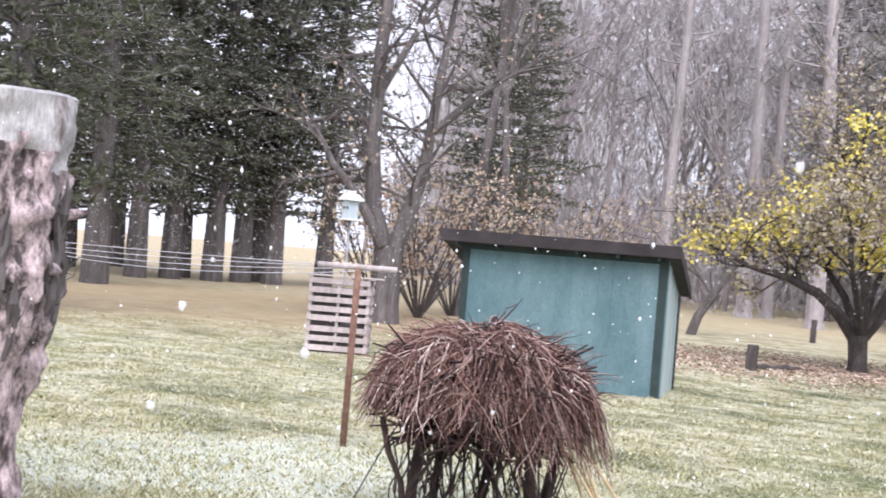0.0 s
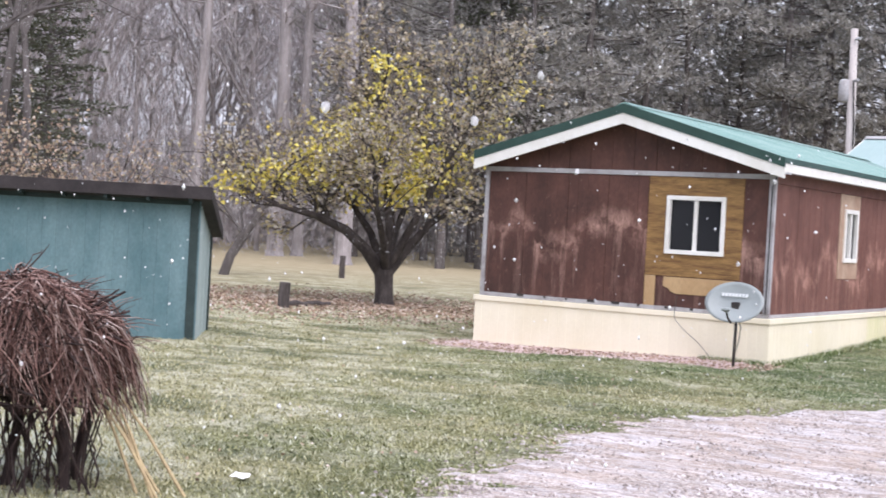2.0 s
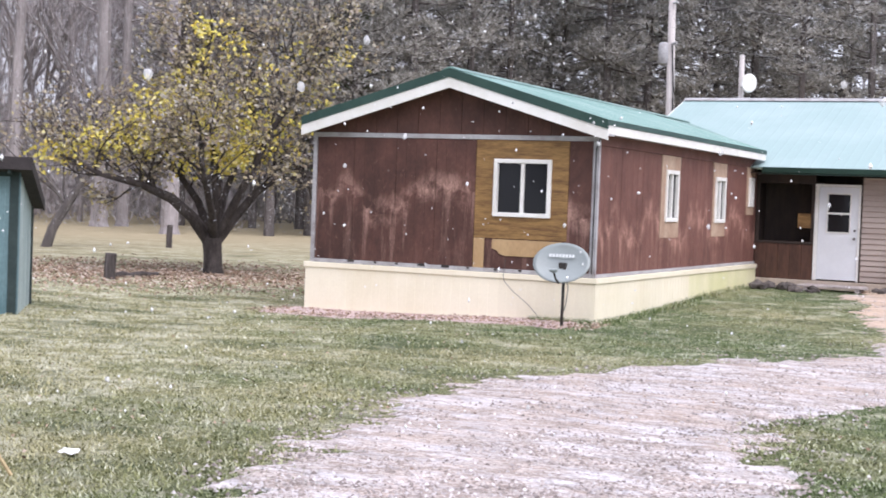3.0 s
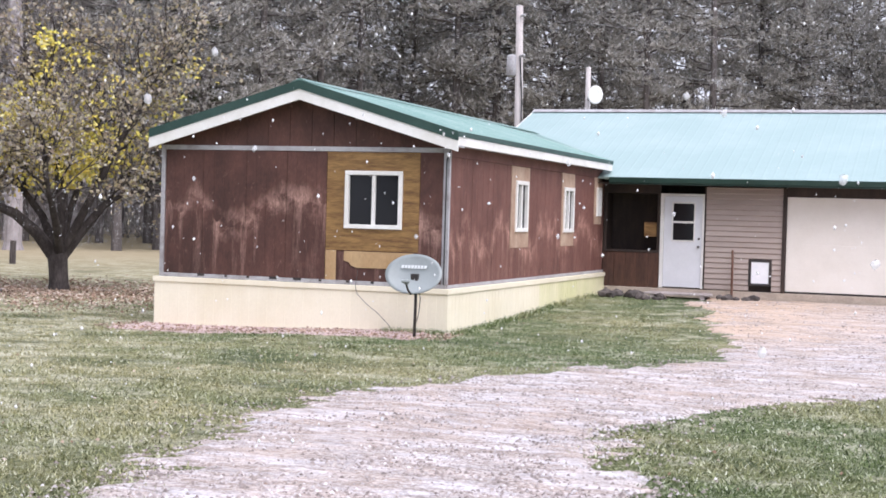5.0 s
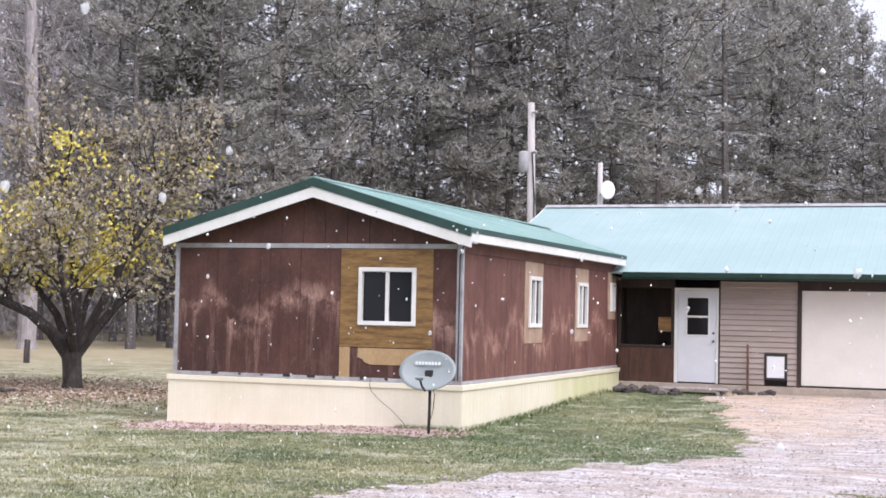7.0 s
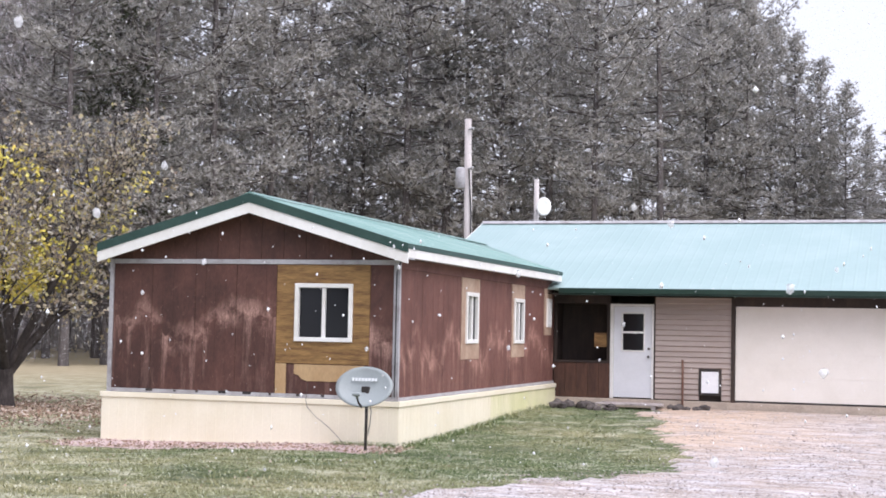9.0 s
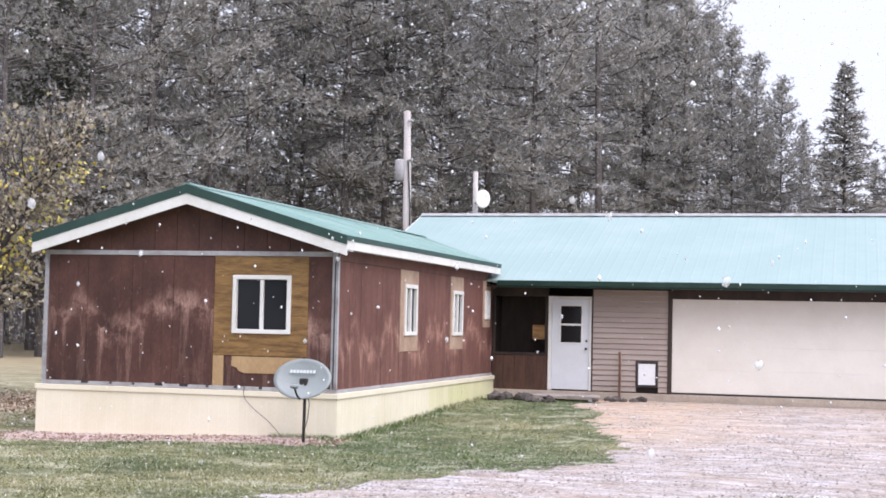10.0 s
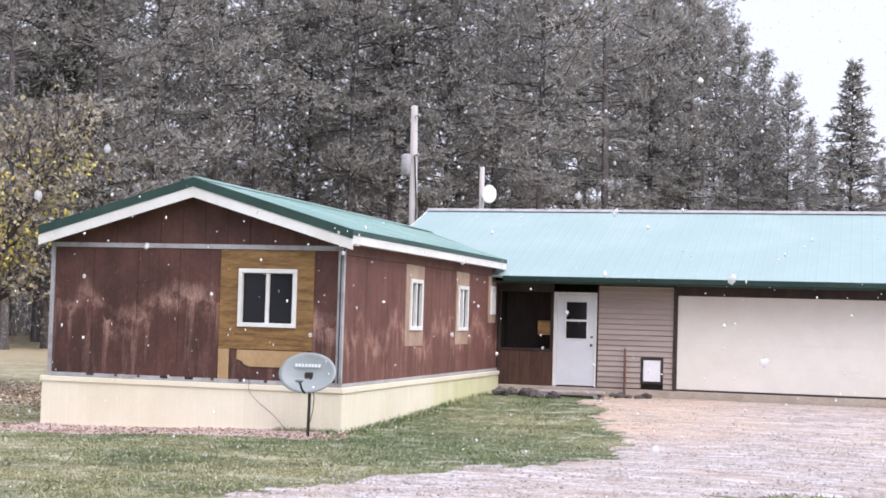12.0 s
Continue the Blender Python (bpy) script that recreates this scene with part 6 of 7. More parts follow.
def thicket():
    """Saplings and twigs that nobody could count, between the trunks."""
    rng = random.Random(91)
    tr = MB()
    for k in range(1500):
        yaw = rng.uniform(-3.5, 53.0)
        d = rng.uniform(80, 122) if yaw < 30 else rng.uniform(100, 128)
        p = polar(yaw, d)
        h = rng.uniform(3, 13) * (0.45 if yaw < 5 else 1.0)
        lean = rng.uniform(-0.5, 0.5)
        r = rng.uniform(0.03, 0.08)
        tr.tube([p - Vector((0, 0, 0.3)), p + Vector((lean * 0.4, 0, h * 0.5)), p + Vector((lean, 0, h))], [r, r * 0.8, r * 0.3], 3, cap=False)
    ob = new("saplings", raw("saplings", tr, BARKHAZE))
    tagged(ob, "dense thin saplings of the wood floor, coloured haze-grey", "saplings", kind="stuff")
    cr = MB()
    for k in range(42000):
        yaw = rng.uniform(-3.5, 53.0)
        d = rng.uniform(88, 130) if yaw < 34 else rng.uniform(102, 135)
        top = 29.0 if yaw > 6.5 else 3.0 + 1.6 * (yaw + 3.5)
        z = top * rng.random() ** 1.5
        if z > 4 and noise.noise((yaw * 0.55, z * 0.25, 2)) + 0.6 * noise.noise((yaw * 2.4, z * 1.0, 5)) < (0.20 if z > 10 else -0.12):
            continue
        tuft(cr, polar(yaw, d, z), Vector((0, 0, 1)), rng, 1.1, 0.05, 3, 1.1)
    ob = new("brushwood", raw("brushwood", cr, BRUSH_HAZE))
    tagged(ob, "tangle of bare brushwood deep in the wood, coloured pale for haze", "brushwood", kind="stuff")
    cr = MB()
    for k in range(40000):
        yaw = rng.uniform(33.5, 51.5)
        z = 26.0 * rng.random() ** 1.1
        if noise.noise((yaw * 0.45, z * 0.2, 6)) < -0.34:
            continue
        tuft(cr, polar(yaw, rng.uniform(76, 136), z), Vector((0, 0, 1)), rng, 1.2, 0.020, 3, 0.7)
    ob = new("twig_canopy", raw("twig_canopy", cr, TWIGHAZE))
    tagged(ob, "hazy grey mass of bare twigs in the far wood", "twigs", kind="stuff")
    # shrubs with tan leaves behind the shed
    for k, (yaw, d) in enumerate(((53.2, 44), (51.6, 42), (50.3, 46), (48.7, 48), (47.0, 50), (45.6, 56))):
        h = rng.uniform(3.4, 5.6)
        tw, lf = MB(), MB()
        for q in range(26):
            e = Vector((rng.uniform(-0.7, 0.7), rng.uniform(-0.7, 0.7), 1)).normalized()
            ln = h * rng.uniform(0.6, 1.05)
            pts = [Vector((0, 0, -0.1)), e * ln * 0.5, e * ln + Vector((rng.uniform(-0.3, 0.3), rng.uniform(-0.3, 0.3), 0))]
            tw.tube(pts, [0.03, 0.02, 0.006], 4, cap=False)
            for _ in range(9):
                tuft(tw, pts[1].lerp(pts[2], rng.random()), e, rng, 0.5, 0.012, 2, 0.9)
            for _ in range(26):
                leaves(lf, pts[1].lerp(pts[2], rng.uniform(-0.3, 1.1)) + unit(rng) * 0.3, unit(rng), rng, 0.12, 0.045, 2, 1.0)
        tree("shrub", (raw("stems", tw, BARK), raw("leaves", lf, LEAF_TAN)), on_ground(yaw, d), "bare shrub with scattered dry tan leaves", "shrub", "shrubs behind the shed")


thicket()


def stem_tree():
    """The three-stemmed dark tree behind the pallet bin."""
    rng = random.Random(61)
    at = Vector(on_ground(52.95, 37.9))
    r_ = Vector((0.60, 0.80, 0))
    tr, cr, lf = MB(), MB(), MB()
    P = lambda a, z, b=0.0: r_ * a + Vector((-0.8, 0.6, 0)) * b + Vector((0, 0, z))

    def limb(pts, radii, subs=10, reach=2.2):
        tr.tube(pts, radii, 9, lump=0.1, rng=rng)
        for _ in range(subs):
            k = rng.randint(1, len(pts) - 2) if len(pts) > 2 else 0
            p = pts[k].lerp(pts[k + 1], rng.random())
            e = (unit(rng) + Vector((0, 0, 0.6))).normalized()
            ln = reach * rng.uniform(0.5, 1.2)
            q = [p, p + e * ln * 0.5, p + e * ln + unit(rng) * 0.3]
            tr.tube(q, [0.06, 0.04, 0.015], 5, cap=False)
            for _ in range(7):
                m = q[0].lerp(q[1], rng.uniform(0.4, 1)) if rng.random() < 0.3 else q[1].lerp(q[2], rng.random())
                f = (e + unit(rng) * 0.9).normalized()
                l2 = rng.uniform(0.4, 1.1)
                tr.tube([m, m + f * l2], [0.016, 0.006], 3, cap=False)
                tuft(cr, m + f * l2, f, rng, 0.5, 0.01, 3, 0.8)
                if rng.random() < 0.35:
                    leaves(lf, m + f * l2, f, rng, 0.11, 0.045, 2, 1.2)

    limb([P(0, -0.3), P(0.02, 0.5), P(0.05, 1.4), P(0.0, 2.0)], [0.5, 0.38, 0.36, 0.34], 0)
    limb([P(-0.05, 1.8), P(-0.45, 2.9), P(-0.62, 4.5), P(-0.6, 7.0), P(-0.45, 9.5), P(-0.5, 12)], [0.26, 0.22, 0.2, 0.17, 0.12, 0.06], 26)
    limb([P(0.1, 1.8), P(0.42, 2.8, 0.1), P(0.75, 4.0, 0.3), P(0.95, 6.0, 0.3), P(1.3, 9.0, 0.2)], [0.24, 0.22, 0.17, 0.12, 0.06], 20)
    limb([P(-0.15, 2.0, -0.2), P(-0.9, 3.2, -0.4), P(-1.6, 4.0, -0.3), P(-2.3, 5.2, 0)], [0.15, 0.12, 0.09, 0.04], 10, 1.4)
    limb([P(-0.5, 6.0), P(0.1, 7.2), P(0.7, 8.4), P(1.1, 9.6)], [0.11, 0.09, 0.06, 0.03], 8, 1.4)
    limb([P(0.85, 5.0, 0.3), P(1.9, 6.0, 0.2), P(3.0, 6.8, 0)], [0.12, 0.09, 0.04], 10, 1.6)
    t = thing("stem_tree", tuple(at), "dark bare tree forking into several stems", "tree")
    for nm, mb, m in (("trunk", tr, BARKDARK), ("crown", cr, TWIGDARK), ("leaves", lf, LEAF_TAN)):
        ob = new(nm, raw(nm, mb, m))
        ob.parent = t
    # a tall dark companion trunk beside it
    limb2_t, limb2_c = bare_meshes(432, 20.0, 0.40, BARKDARK, TWIGDARK, 0.19, 4, 6)
    tree("bare_tree", (limb2_t, limb2_c), on_ground(50.0, 46), "dark bare tree with dense twigs behind the shed", group="dark bare trees")
    tree("bare_tree", (limb2_t, limb2_c), on_ground(48.6, 52), "dark bare tree with dense twigs behind the shed", group="dark bare trees", turn=2.0, scale=0.95)


stem_tree()


APPLEBARK = worn("dark_apple_bark", (0.045, 0.036, 0.034), (0.11, 0.092, 0.088), 0.9, 4.0, 18, (1.5, 1.5, 0.6), tone=0.5, rel=0.9)


def apple_tree():
    """A low spreading apple tree that still holds some yellow leaves."""
    rng = random.Random(41)
    at = Vector(on_ground(34.7, 35.1))
    r_ = Vector((0.822, 0.569, 0))
    f_ = Vector((-0.569, 0.822, 0))
    P = lambda a, z, b=0.0: r_ * a + f_ * b + Vector((0, 0, z))
    tr, cr, pale, yel = MB(), MB(), MB(), MB()
    tips = []

    def sub(p, e, ln, r, level):
        q = [p]
        for k in range(3):
            e = (e + unit(rng) * 0.28 + Vector((0, 0, 0.04))).normalized()
            q.append(q[-1] + e * ln / 3)
        tr.tube(q, [r, r * 0.8, r * 0.6, r * 0.4], 5 if level == 0 else 3, cap=False)
        if level == 2:
            tips.append(q[3])
            tips.append(q[1])
            for m in q[1:]:
                tuft(cr, m, e, rng, 0.32, 0.006, 3, 0.9)
            return
        for k in range(rng.randint(3, 4)):
            sub(q[rng.randint(1, 3)], (e + unit(rng) * 0.8).normalized(), ln * rng.uniform(0.5, 0.75), r * 0.5, level + 1)

    def limb(pts, r0, subs):
        n = len(pts)
        tr.tube(pts, [r0 * (1 - 0.8 * k / (n - 1)) for k in range(n)], 9, lump=0.12, rng=rng)
        for k in range(subs):
            s = rng.uniform(0.45, 1.0) * (n - 1)
            i = min(int(s), n - 2)
            p = pts[i].lerp(pts[i + 1], s - i)
            d = (pts[i + 1] - pts[i]).normalized()
            sub(p, (d * 0.5 + unit(rng) * 0.7 + Vector((0, 0, 0.35))).normalized(), rng.uniform(0.9, 1.6), 0.032, 0)

    tr.tube([P(0, -0.2), P(0, 0.15), P(-0.02, 0.5), P(-0.05, 0.85)], [0.32, 0.235, 0.215, 0.24], 12, lump=0.12, rng=rng)
    limb([P(-0.1, 0.75), P(-0.5, 1.3, -0.2), P(-1.0, 1.75, -0.3), P(-1.7, 2.05, -0.4), P(-2.6, 2.25, -0.5), P(-3.6, 2.7, -0.4)], 0.17, 14)
    limb([P(-0.05, 0.8), P(-0.4, 1.7, 0.4), P(-1.0, 2.5, 0.8), P(-1.4, 3.4, 1.0)], 0.13, 10)
    limb([P(-0.02, 0.85), P(0.05, 1.8, -0.2), P(-0.1, 3.2, -0.2), P(-0.25, 4.6, 0), P(-0.3, 6.0, 0)], 0.15, 18)
    limb([P(0.05, 0.8), P(0.5, 1.4, 0.1), P(1.0, 2.0, 0.2), P(1.7, 2.45, 0.2), P(2.5, 2.75, 0.1)], 0.15, 12)
    limb([P(0.05, 0.85), P(0.6, 2.0, -0.4), P(1.2, 3.3, -0.6), P(1.9, 4.6, -0.5), P(2.4, 5.3, -0.4)], 0.12, 16)
    limb([P(0, 0.85), P(0.2, 1.8, 0.8), P(0.6, 3.0, 1.5), P(0.9, 4.4, 1.8)], 0.12, 12)
    limb([P(0, 0.85), P(-0.1, 1.6, -0.9), P(-0.3, 2.4, -1.8), P(-0.4, 3.0, -2.4)], 0.12, 12)
    for p in tips:
        for _ in range(3):
            leaves(pale, p + unit(rng) * 0.2, unit(rng), rng, 0.10, 0.04, 2, 1.0)
    # the clumps that kept their colour: aside, up, radius, leaves
    for a, z, rad, n in ((-1.0, 3.85, 0.85, 380), (-1.5, 3.35, 0.6, 200), (-0.4, 3.5, 0.75, 290), (0.3, 3.4, 0.65, 180), (0.35, 2.75, 0.42, 130), (-0.5, 2.9, 0.5, 110), (-0.6, 4.4, 0.55, 110), (0.0, 4.2, 0.5, 50), (-0.4, 5.0, 0.35, 30), (-0.35, 5.75, 0.32, 60), (0.3, 5.45, 0.4, 45),
                         (0.85, 3.1, 0.45, 80), (1.4, 3.7, 0.5, 45), (-2.2, 3.15, 0.5, 90), (-3.4, 2.85, 0.5, 90), (-2.8, 3.05, 0.4, 70), (-3.9, 2.75, 0.35, 50), (1.8, 3.1, 0.5, 30), (2.4, 4.4, 0.5, 35), (2.9, 5.3, 0.35, 30), (1.9, 5.2, 0.6, 35), (1.0, 4.6, 0.6, 30)):
        for _ in range(int(n * 1.35)):
            g = Vector((rng.gauss(0, 0.62), rng.gauss(0, 0.9), rng.gauss(0, 0.5))) * rad
            leaves(yel, P(a + g.x, z + g.z - 0.12 * rng.random() ** 2, g.y - 0.3), unit(rng), rng, 0.10, 0.042, 2, 1.0)
    t = thing("apple_tree", tuple(at), "spreading apple tree with some yellow autumn leaves", "tree")
    for nm, mb, m, lb in (("trunk", tr, APPLEBARK, ""), ("twig_crown", cr, TWIGDARK, ""), ("dry_leaves", pale, LEAF_PALE, "dry pale leaves"), ("yellow_leaves", yel, LEAF_YELLOW, "bright yellow leaves")):
        ob = new(nm, raw(nm, mb, m))
        ob.parent = t
        if lb:
            ob["label"] = lb
    # the small leaning tree behind the shed
    tr, cr, pale, yel = MB(), MB(), MB(), MB()
    tips.clear()
    at2 = Vector(on_ground(41.05, 47.0))
    limb_pts = [P(0, -0.2), P(0.25, 0.6), P(0.65, 1.3), P(1.0, 1.9), P(1.5, 2.8)]
    tr.tube(limb_pts, [0.17, 0.15, 0.14, 0.11, 0.05], 8, lump=0.1, rng=rng)
    for p, e in ((limb_pts[2], P(-0.5, 1)), (limb_pts[3], P(0.8, 1)), (limb_pts[3], P(-0.2, 1, 0.5)), (limb_pts[4], P(0.6, 0.8)), (limb_pts[4], P(-0.4, 1))):
        for k in range(3):
            sub(p, (e.normalized() + unit(rng) * 0.3).normalized(), 1.7, 0.05, 0)
    for p in tips:
        leaves(pale, p + unit(rng) * 0.15, unit(rng), rng, 0.10, 0.04, 2, 1.0)
    t = thing("leaning_tree", tuple(at2), "small leaning tree with dry pale leaves", "tree")
    for nm, mb, m in (("trunk", tr, BARKDARK), ("twig_crown", cr, TWIGDARK), ("leaves", pale, LEAF_PALE)):
        ob = new(nm, raw(nm, mb, m))
        ob.parent = t


apple_tree()


# ---------------------------------------------------------------- grass, leaves and snow
def grass_blades():
    m, n, l, b = shader("grass_blades")
    g = n.new("ShaderNodeNewGeometry")
    own = g.outputs["Random Per Island"]
    green = ramp(n, l, own, [(0.0, (0.035, 0.058, 0.024)), (0.55, (0.145, 0.19, 0.075)), (0.8, (0.28, 0.33, 0.18)), (1.0, (0.58, 0.62, 0.50))])
    straw = ramp(n, l, own, [(0.0, (0.10, 0.10, 0.045)), (0.5, (0.42, 0.39, 0.21)), (0.8, (0.52, 0.49, 0.33)), (1.0, (0.68, 0.67, 0.55))])
    big = noise_node(n, l, g.outputs["Position"], 0.22, 4, (1, 1, 1))
    place = n.new("ShaderNodeSeparateXYZ")
    l.new(g.outputs["Position"], place.inputs[0])
    dry = n.new("ShaderNodeMapRange")
    dry.inputs[1].default_value, dry.inputs[2].default_value, dry.inputs[3].default_value, dry.inputs[4].default_value = -0.6, -4.2, -0.03, 0.18
    slant = n.new("ShaderNodeMath")
    slant.operation = "MULTIPLY_ADD"
    slant.inputs[1].default_value = 0.5
    l.new(place.outputs[1], slant.inputs[0])
    l.new(place.outputs[0], slant.inputs[2])
    l.new(slant.outputs[0], dry.inputs[0])
    drier = n.new("ShaderNodeMath")
    drier.operation = "ADD"
    l.new(big, drier.inputs[0])
    l.new(dry.outputs[0], drier.inputs[1])
    l.new(mix(n, l, ramp(n, l, drier.outputs[0], [(0.40, (0.0,)), (0.60, (0.85,))]), green, straw), b.inputs["Base Color"])
    b.inputs["Roughness"].default_value = 0.85
    b.inputs["Specular IOR Level"].default_value = 0.15
    return m


GRASS = grass_blades()
LITTER = foliage("fallen_leaves", [(0.34, 0.22, 0.155), (0.53, 0.39, 0.30), (0.19, 0.12, 0.09), (0.64, 0.51, 0.42), (0.74, 0.65, 0.58)], 0.8)


def lawn_cover():
    rng = random.Random(13)
    drive = DRIVE
    mb = MB()
    made = 0
    while made < 95000:
        yaw = rng.uniform(-2, 69)
        d = 8.8 + 24 * rng.random() ** 1.6
        p = polar(yaw, d)
        if (WX0 - 0.1 < p.x < WX1 + 0.1 and p.y > WY0 - 0.1) or p.y > 32 or inside((p.x + rng.gauss(0, 0.3), p.y + rng.gauss(0, 0.45)), drive):
            continue
        made += 1
        z = height(p.x, p.y) - 0.01
        hgt = rng.uniform(0.018, 0.052) * (1 + 0.8 * max(0, noise.noise((p.x * 0.8, p.y * 0.8, 5))))
        for _ in range(2):
            e = Vector((rng.uniform(-1.2, 1.2), rng.uniform(-1.2, 1.2), 1)) * hgt
            i = len(mb.v)
            s = Vector((rng.uniform(-1, 1), rng.uniform(-1, 1), 0)).normalized() * rng.uniform(0.005, 0.012)
            c = Vector((p.x + rng.uniform(-0.04, 0.04), p.y + rng.uniform(-0.04, 0.04), z))
            mb.v += [tuple(c - s), tuple(c + s), tuple(c + e)]
            mb.f.append((i, i + 1, i + 2))
    for k in range(2600):
        if rng.random() < 0.6:
            x, y = WX1 + 0.07 + abs(rng.gauss(0, 0.10)), rng.uniform(WY0 - 0.1, 31.2)
        else:
            x, y = rng.uniform(-9.0, WX1 + 0.1), WY0 - 0.08 - abs(rng.gauss(0, 0.12))
        c = Vector((x, y, height(x, y) - 0.01))
        e = Vector((rng.uniform(-0.6, 0.6), rng.uniform(-0.6, 0.6), 1)) * rng.uniform(0.04, 0.13)
        q = Vector((rng.uniform(-1, 1), rng.uniform(-1, 1), 0)).normalized() * rng.uniform(0.006, 0.014)
        i = len(mb.v)
        mb.v += [tuple(c - q), tuple(c + q), tuple(c + e)]
        mb.f.append((i, i + 1, i + 2))
    tagged(new("grass", raw("grass", mb, GRASS)), "short frosted lawn grass in patches", "grass", kind="stuff")
    mb = MB()

    def leaf(x, y, size):
        z = height(x, y) + rng.uniform(0.008, 0.03)
        e = Vector((rng.uniform(-1, 1), rng.uniform(-1, 1), rng.uniform(-0.1, 0.2))).normalized() * size
        mb.blade((x, y, z), e, e.cross(unit(rng)).normalized(), size * 0.36)

    c = polar(34.7, 34.0)
    for k in range(17000):
        a, b = rng.gauss(-0.8, 3.8), rng.gauss(0.3, 2.4)
        leaf(c.x + 0.822 * a - 0.569 * b, c.y + 0.569 * a + 0.822 * b, rng.uniform(0.04, 0.085))
    for k in range(900):
        q = polar(rng.uniform(2, 66), rng.uniform(10, 28))
        if WX0 - 0.2 < q.x < WX1 + 0.2 and q.y > WY0 - 0.1:
            continue
        leaf(q.x, q.y, rng.uniform(0.02, 0.045))
    tagged(new("leaf_litter", raw("leaf_litter", mb, LITTER)), "brown leaf litter scattered under the apple tree", "leaf litter", kind="stuff")


lawn_cover()


def mulch_bed():
    """The pinkish strip of bark and leaves at the foot of the skirting."""
    rng = random.Random(17)
    mb = MB()
    nx, ny = 70, 10
    for j in range(ny + 1):
        for i in range(nx + 1):
            x = -13.75 + 5.75 * i / nx
            y0 = 20.95 + 0.22 * noise.noise((x * 1.3, 0, 8)) + 0.12 * noise.noise((x * 4, 2, 8))
            y = y0 + (22.07 - y0) * j / ny
            edge = min(1.0, j / 2.0, i / 3.0, (nx - i) / 3.0)
            mb.v.append((x, y, height(x, y) - 0.03 + 0.07 * edge + 0.02 * noise.noise((x * 6, y * 6, 1)) * edge))
    mb.f = [(j * (nx + 1) + i, j * (nx + 1) + i + 1, (j + 1) * (nx + 1) + i + 1, (j + 1) * (nx + 1) + i) for j in range(ny) for i in range(nx)]
    bed = new("flower_bed", raw("flower_bed", mb, worn("pink_brown_mulch", (0.60, 0.44, 0.42), (0.74, 0.62, 0.61), 0.9, 3.5, 30, tone=0.45, rel=0.8), True))
    tagged(bed, "pinkish mulch bed along the cream skirting", "mulch bed", kind="structure")
    lf = MB()
    for k in range(2800):
        x = rng.uniform(-13.8, -7.6)
        y = rng.uniform(20.85, 22.0)
        z = height(x, y) + rng.uniform(0.03, 0.05)
        e = Vector((rng.uniform(-1, 1), rng.uniform(-1, 1), rng.uniform(-0.1, 0.3))).normalized() * rng.uniform(0.02, 0.06)
        lf.blade((x, y, z), e, e.cross(unit(rng)).normalized(), e.length * 0.35)
    tagged(new("mulch_chips", raw("mulch_chips", lf, LITTER)), "loose brown leaves and chips on the mulch", "mulch", kind="stuff")


mulch_bed()


PEBBLE = foliage("loose_pebbles", [(0.20, 0.17, 0.16), (0.36, 0.31, 0.29), (0.54, 0.49, 0.47), (0.26, 0.22, 0.21), (0.74, 0.71, 0.73)], 0.85)


def pebbles():
    rng = random.Random(71)
    mb = MB()
    made = 0
    while made < 11000:
        p = polar(rng.uniform(-2, 36), 9 + 23 * rng.random() ** 1.5)
        if p.y > 32.3 or not inside((p.x + rng.gauss(0, 0.25), p.y + rng.gauss(0, 0.4)), DRIVE):
            continue
        if noise.noise((p.x * 0.9, p.y * 1.6, 9)) < -0.1 and rng.random() < 0.7:
            continue
        made += 1
        r = rng.uniform(0.008, 0.024)
        z = height(p.x, p.y) + 0.024
        i = len(mb.v)
        w = rng.uniform(0, 6.28)
        mb.v += [(p.x + r * rng.uniform(0.7, 1.3) * math.cos(w + a * 1.571), p.y + r * rng.uniform(0.7, 1.3) * math.sin(w + a * 1.571), z - 0.004) for a in range(4)] + [(p.x, p.y, z + r * 0.7)]
        mb.f += [(i + a, i + (a + 1) % 4, i + 4) for a in range(4)]
    tagged(new("pebbles", raw("pebbles", mb, PEBBLE)), "loose grey and brown pebbles on the drive", "pebbles", kind="stuff")


pebbles()


def flake():
    """A loose wet flake that lets part of the view through."""
    m, n, l, b = shader("loose_wet_flake")
    b.inputs["Base Color"].default_value = (0.9, 0.91, 0.94, 1)
    b.inputs["Roughness"].default_value = 0.7
    b.inputs["Alpha"].default_value = 0.38
    return m


FLAKE = flake()


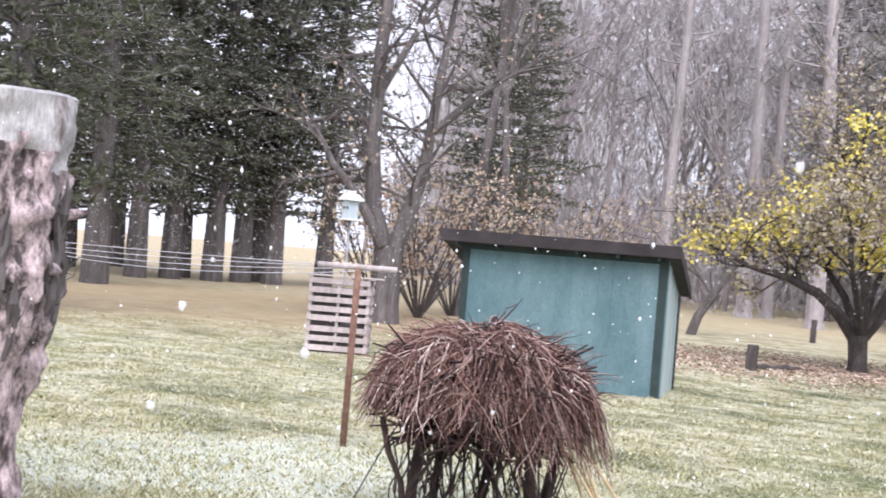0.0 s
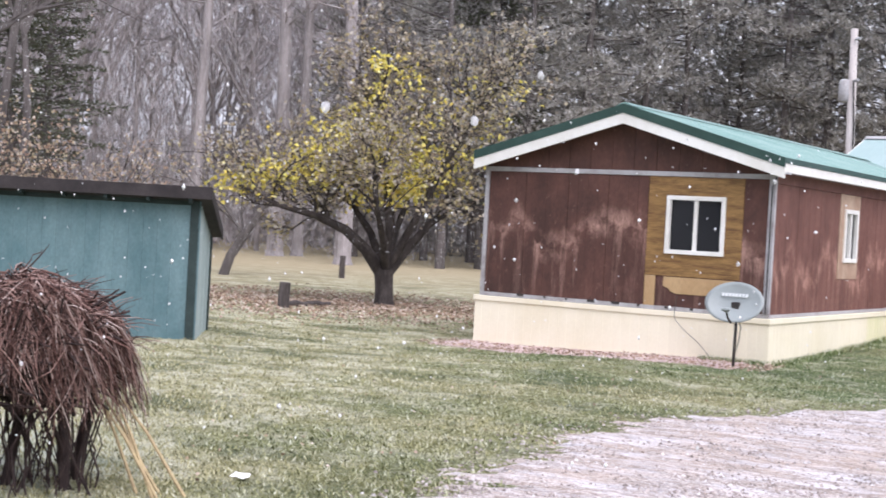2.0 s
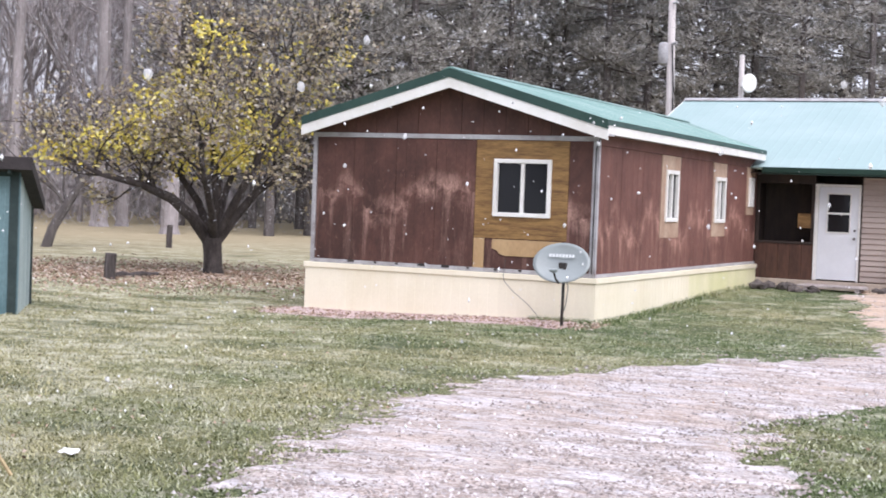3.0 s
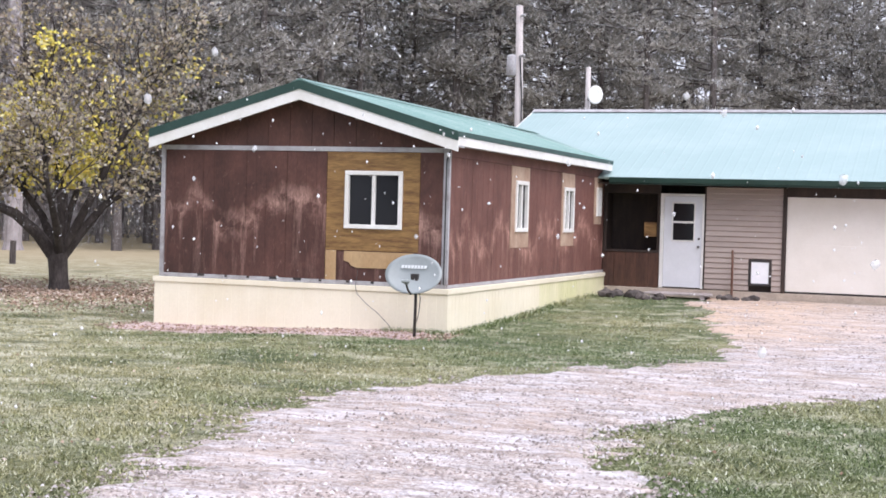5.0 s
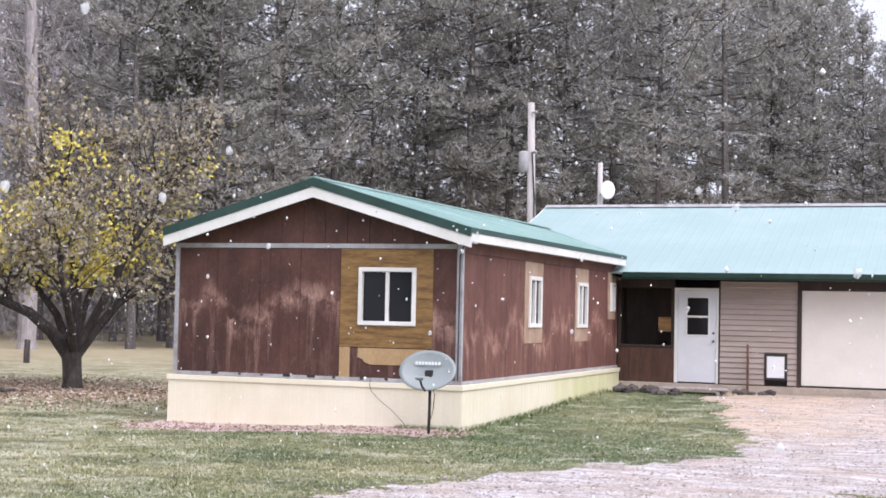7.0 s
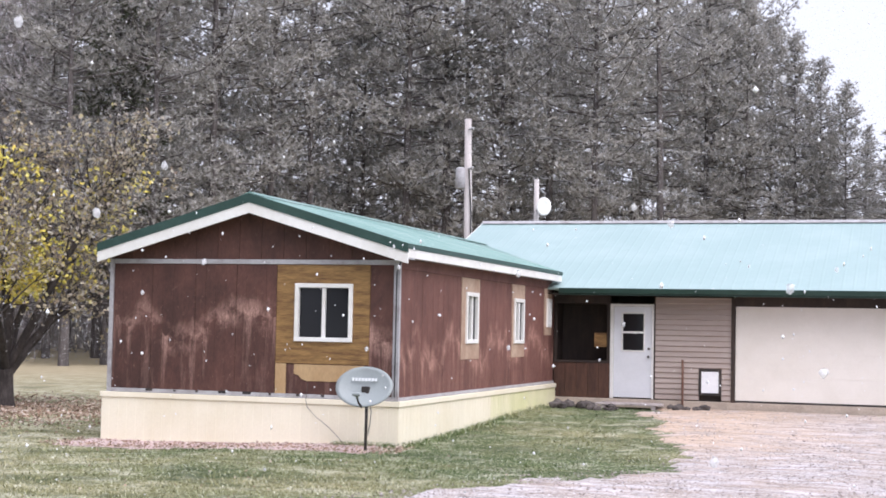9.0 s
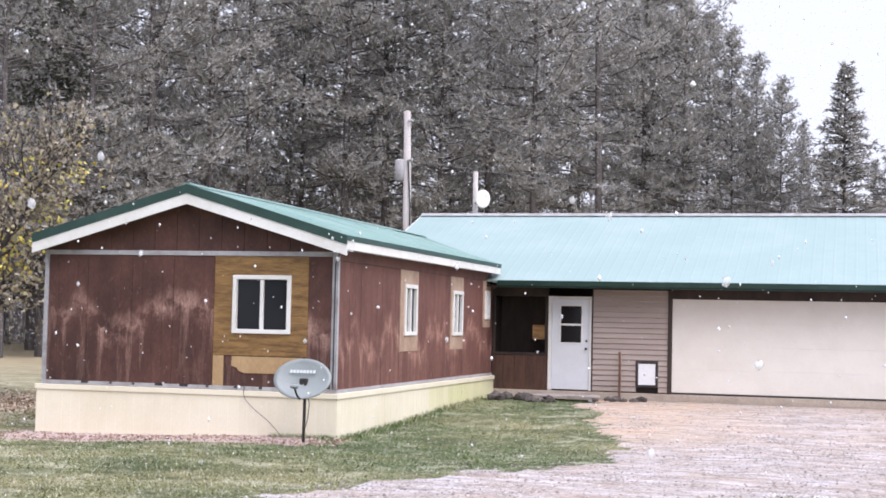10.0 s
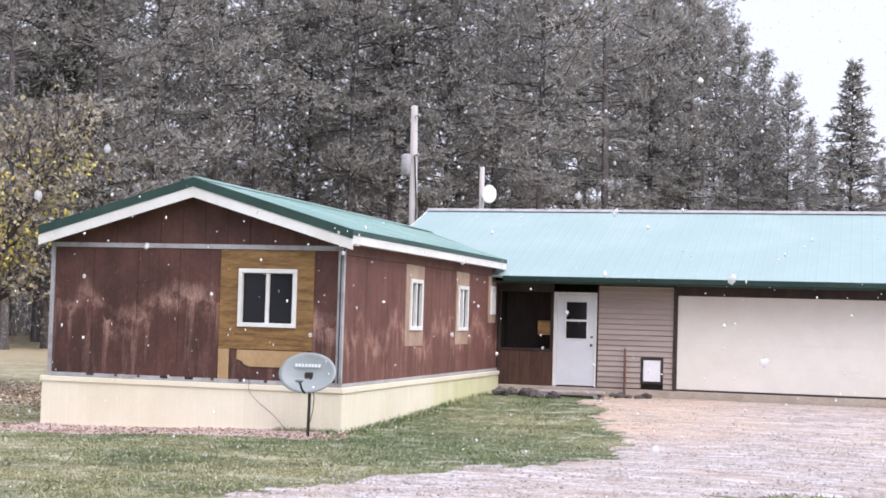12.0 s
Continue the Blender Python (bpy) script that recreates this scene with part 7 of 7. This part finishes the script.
def snowfall():
    """The falling flakes, hanging where they are."""
    rng = random.Random(23)
    mb = MB()
    for k in range(1500):
        yaw = rng.uniform(-4, 71)
        d = 3.0 + 24 * rng.random() ** 0.8
        z = EYE + d * math.tan(radians(rng.uniform(-9, 14)))
        if z < 0.3:
            continue
        p = polar(yaw, d, z)
        if (WX0 - 0.8 < p.x < WX1 + 0.8 and p.y > 21.5 and z < 4.3) or (p.y > 31 and z < 5):
            continue
        r = rng.uniform(0.004, 0.012) * (0.55 if d < 7 else 1.0)
        i = len(mb.v)
        e = [Vector((rng.uniform(0.6, 1.2) * r, 0, 0)), Vector((0, rng.uniform(0.6, 1.2) * r, 0)), Vector((0, 0, rng.uniform(0.8, 1.7) * r))]
        mb.v += [tuple(p + s * v) for v in e for s in (1, -1)]
        mb.f += [(i + a, i + b, i + c) for a, b, c in ((0, 2, 4), (2, 1, 4), (1, 3, 4), (3, 0, 4), (2, 0, 5), (1, 2, 5), (3, 1, 5), (0, 3, 5))]
    # the far fall that veils the woods
    far = MB()
    for k in range(150000):
        d = 26 + 44 * rng.random() ** 0.7
        p = polar(rng.uniform(-4, 70), d, EYE + d * math.tan(radians(rng.uniform(-1.5, 14))))
        if p.z < 0.3 or (-16.0 < p.x < 6.0 and p.y < 44 and p.z < 5.5):
            continue
        r = rng.uniform(0.016, 0.030)
        i = len(far.v)
        for _ in range(4):
            far.v.append(tuple(p + unit(rng) * r))
        far.f += [(i, i + 1, i + 2), (i, i + 3, i + 1)]
    tagged(new("distant_snowflakes", raw("distant_snowflakes", far, FLAKE)), "dense far snowfall veiling the woods", "snow", kind="stuff")
    near = MB()
    for k in range(64):
        d = rng.uniform(1.8, 5.5)
        p = polar(rng.uniform(0, 66), d, EYE + d * math.tan(radians(rng.uniform(-8, 12))))
        r = d * (0.0007 + 0.0026 * rng.random() ** 2.2)
        n0 = len(near.v)
        for a in range(5):
            for c in range(8):
                t, w = math.pi * (a + 0.5) / 5, 2 * math.pi * c / 8
                q = r * rng.uniform(0.7, 1.25)
                near.v.append((p.x + q * math.sin(t) * math.cos(w), p.y + q * math.sin(t) * math.sin(w), p.z + 1.2 * q * math.cos(t)))
        near.f += [(n0 + a * 8 + c, n0 + a * 8 + (c + 1) % 8, n0 + a * 8 + 8 + (c + 1) % 8, n0 + a * 8 + 8 + c) for a in range(4) for c in range(8)]
        near.f += [tuple(n0 + c for c in range(8)), tuple(n0 + 39 - c for c in range(8))]
    tagged(new("near_snowflakes", raw("near_snowflakes", near, FLAKE, True)), "big soft wet snowflakes drifting close by", "snow", kind="stuff")
    tagged(new("snowflakes", raw("snowflakes", mb, SNOW, True)), "white wet snowflakes falling through the air", "snow", kind="stuff")


snowfall()
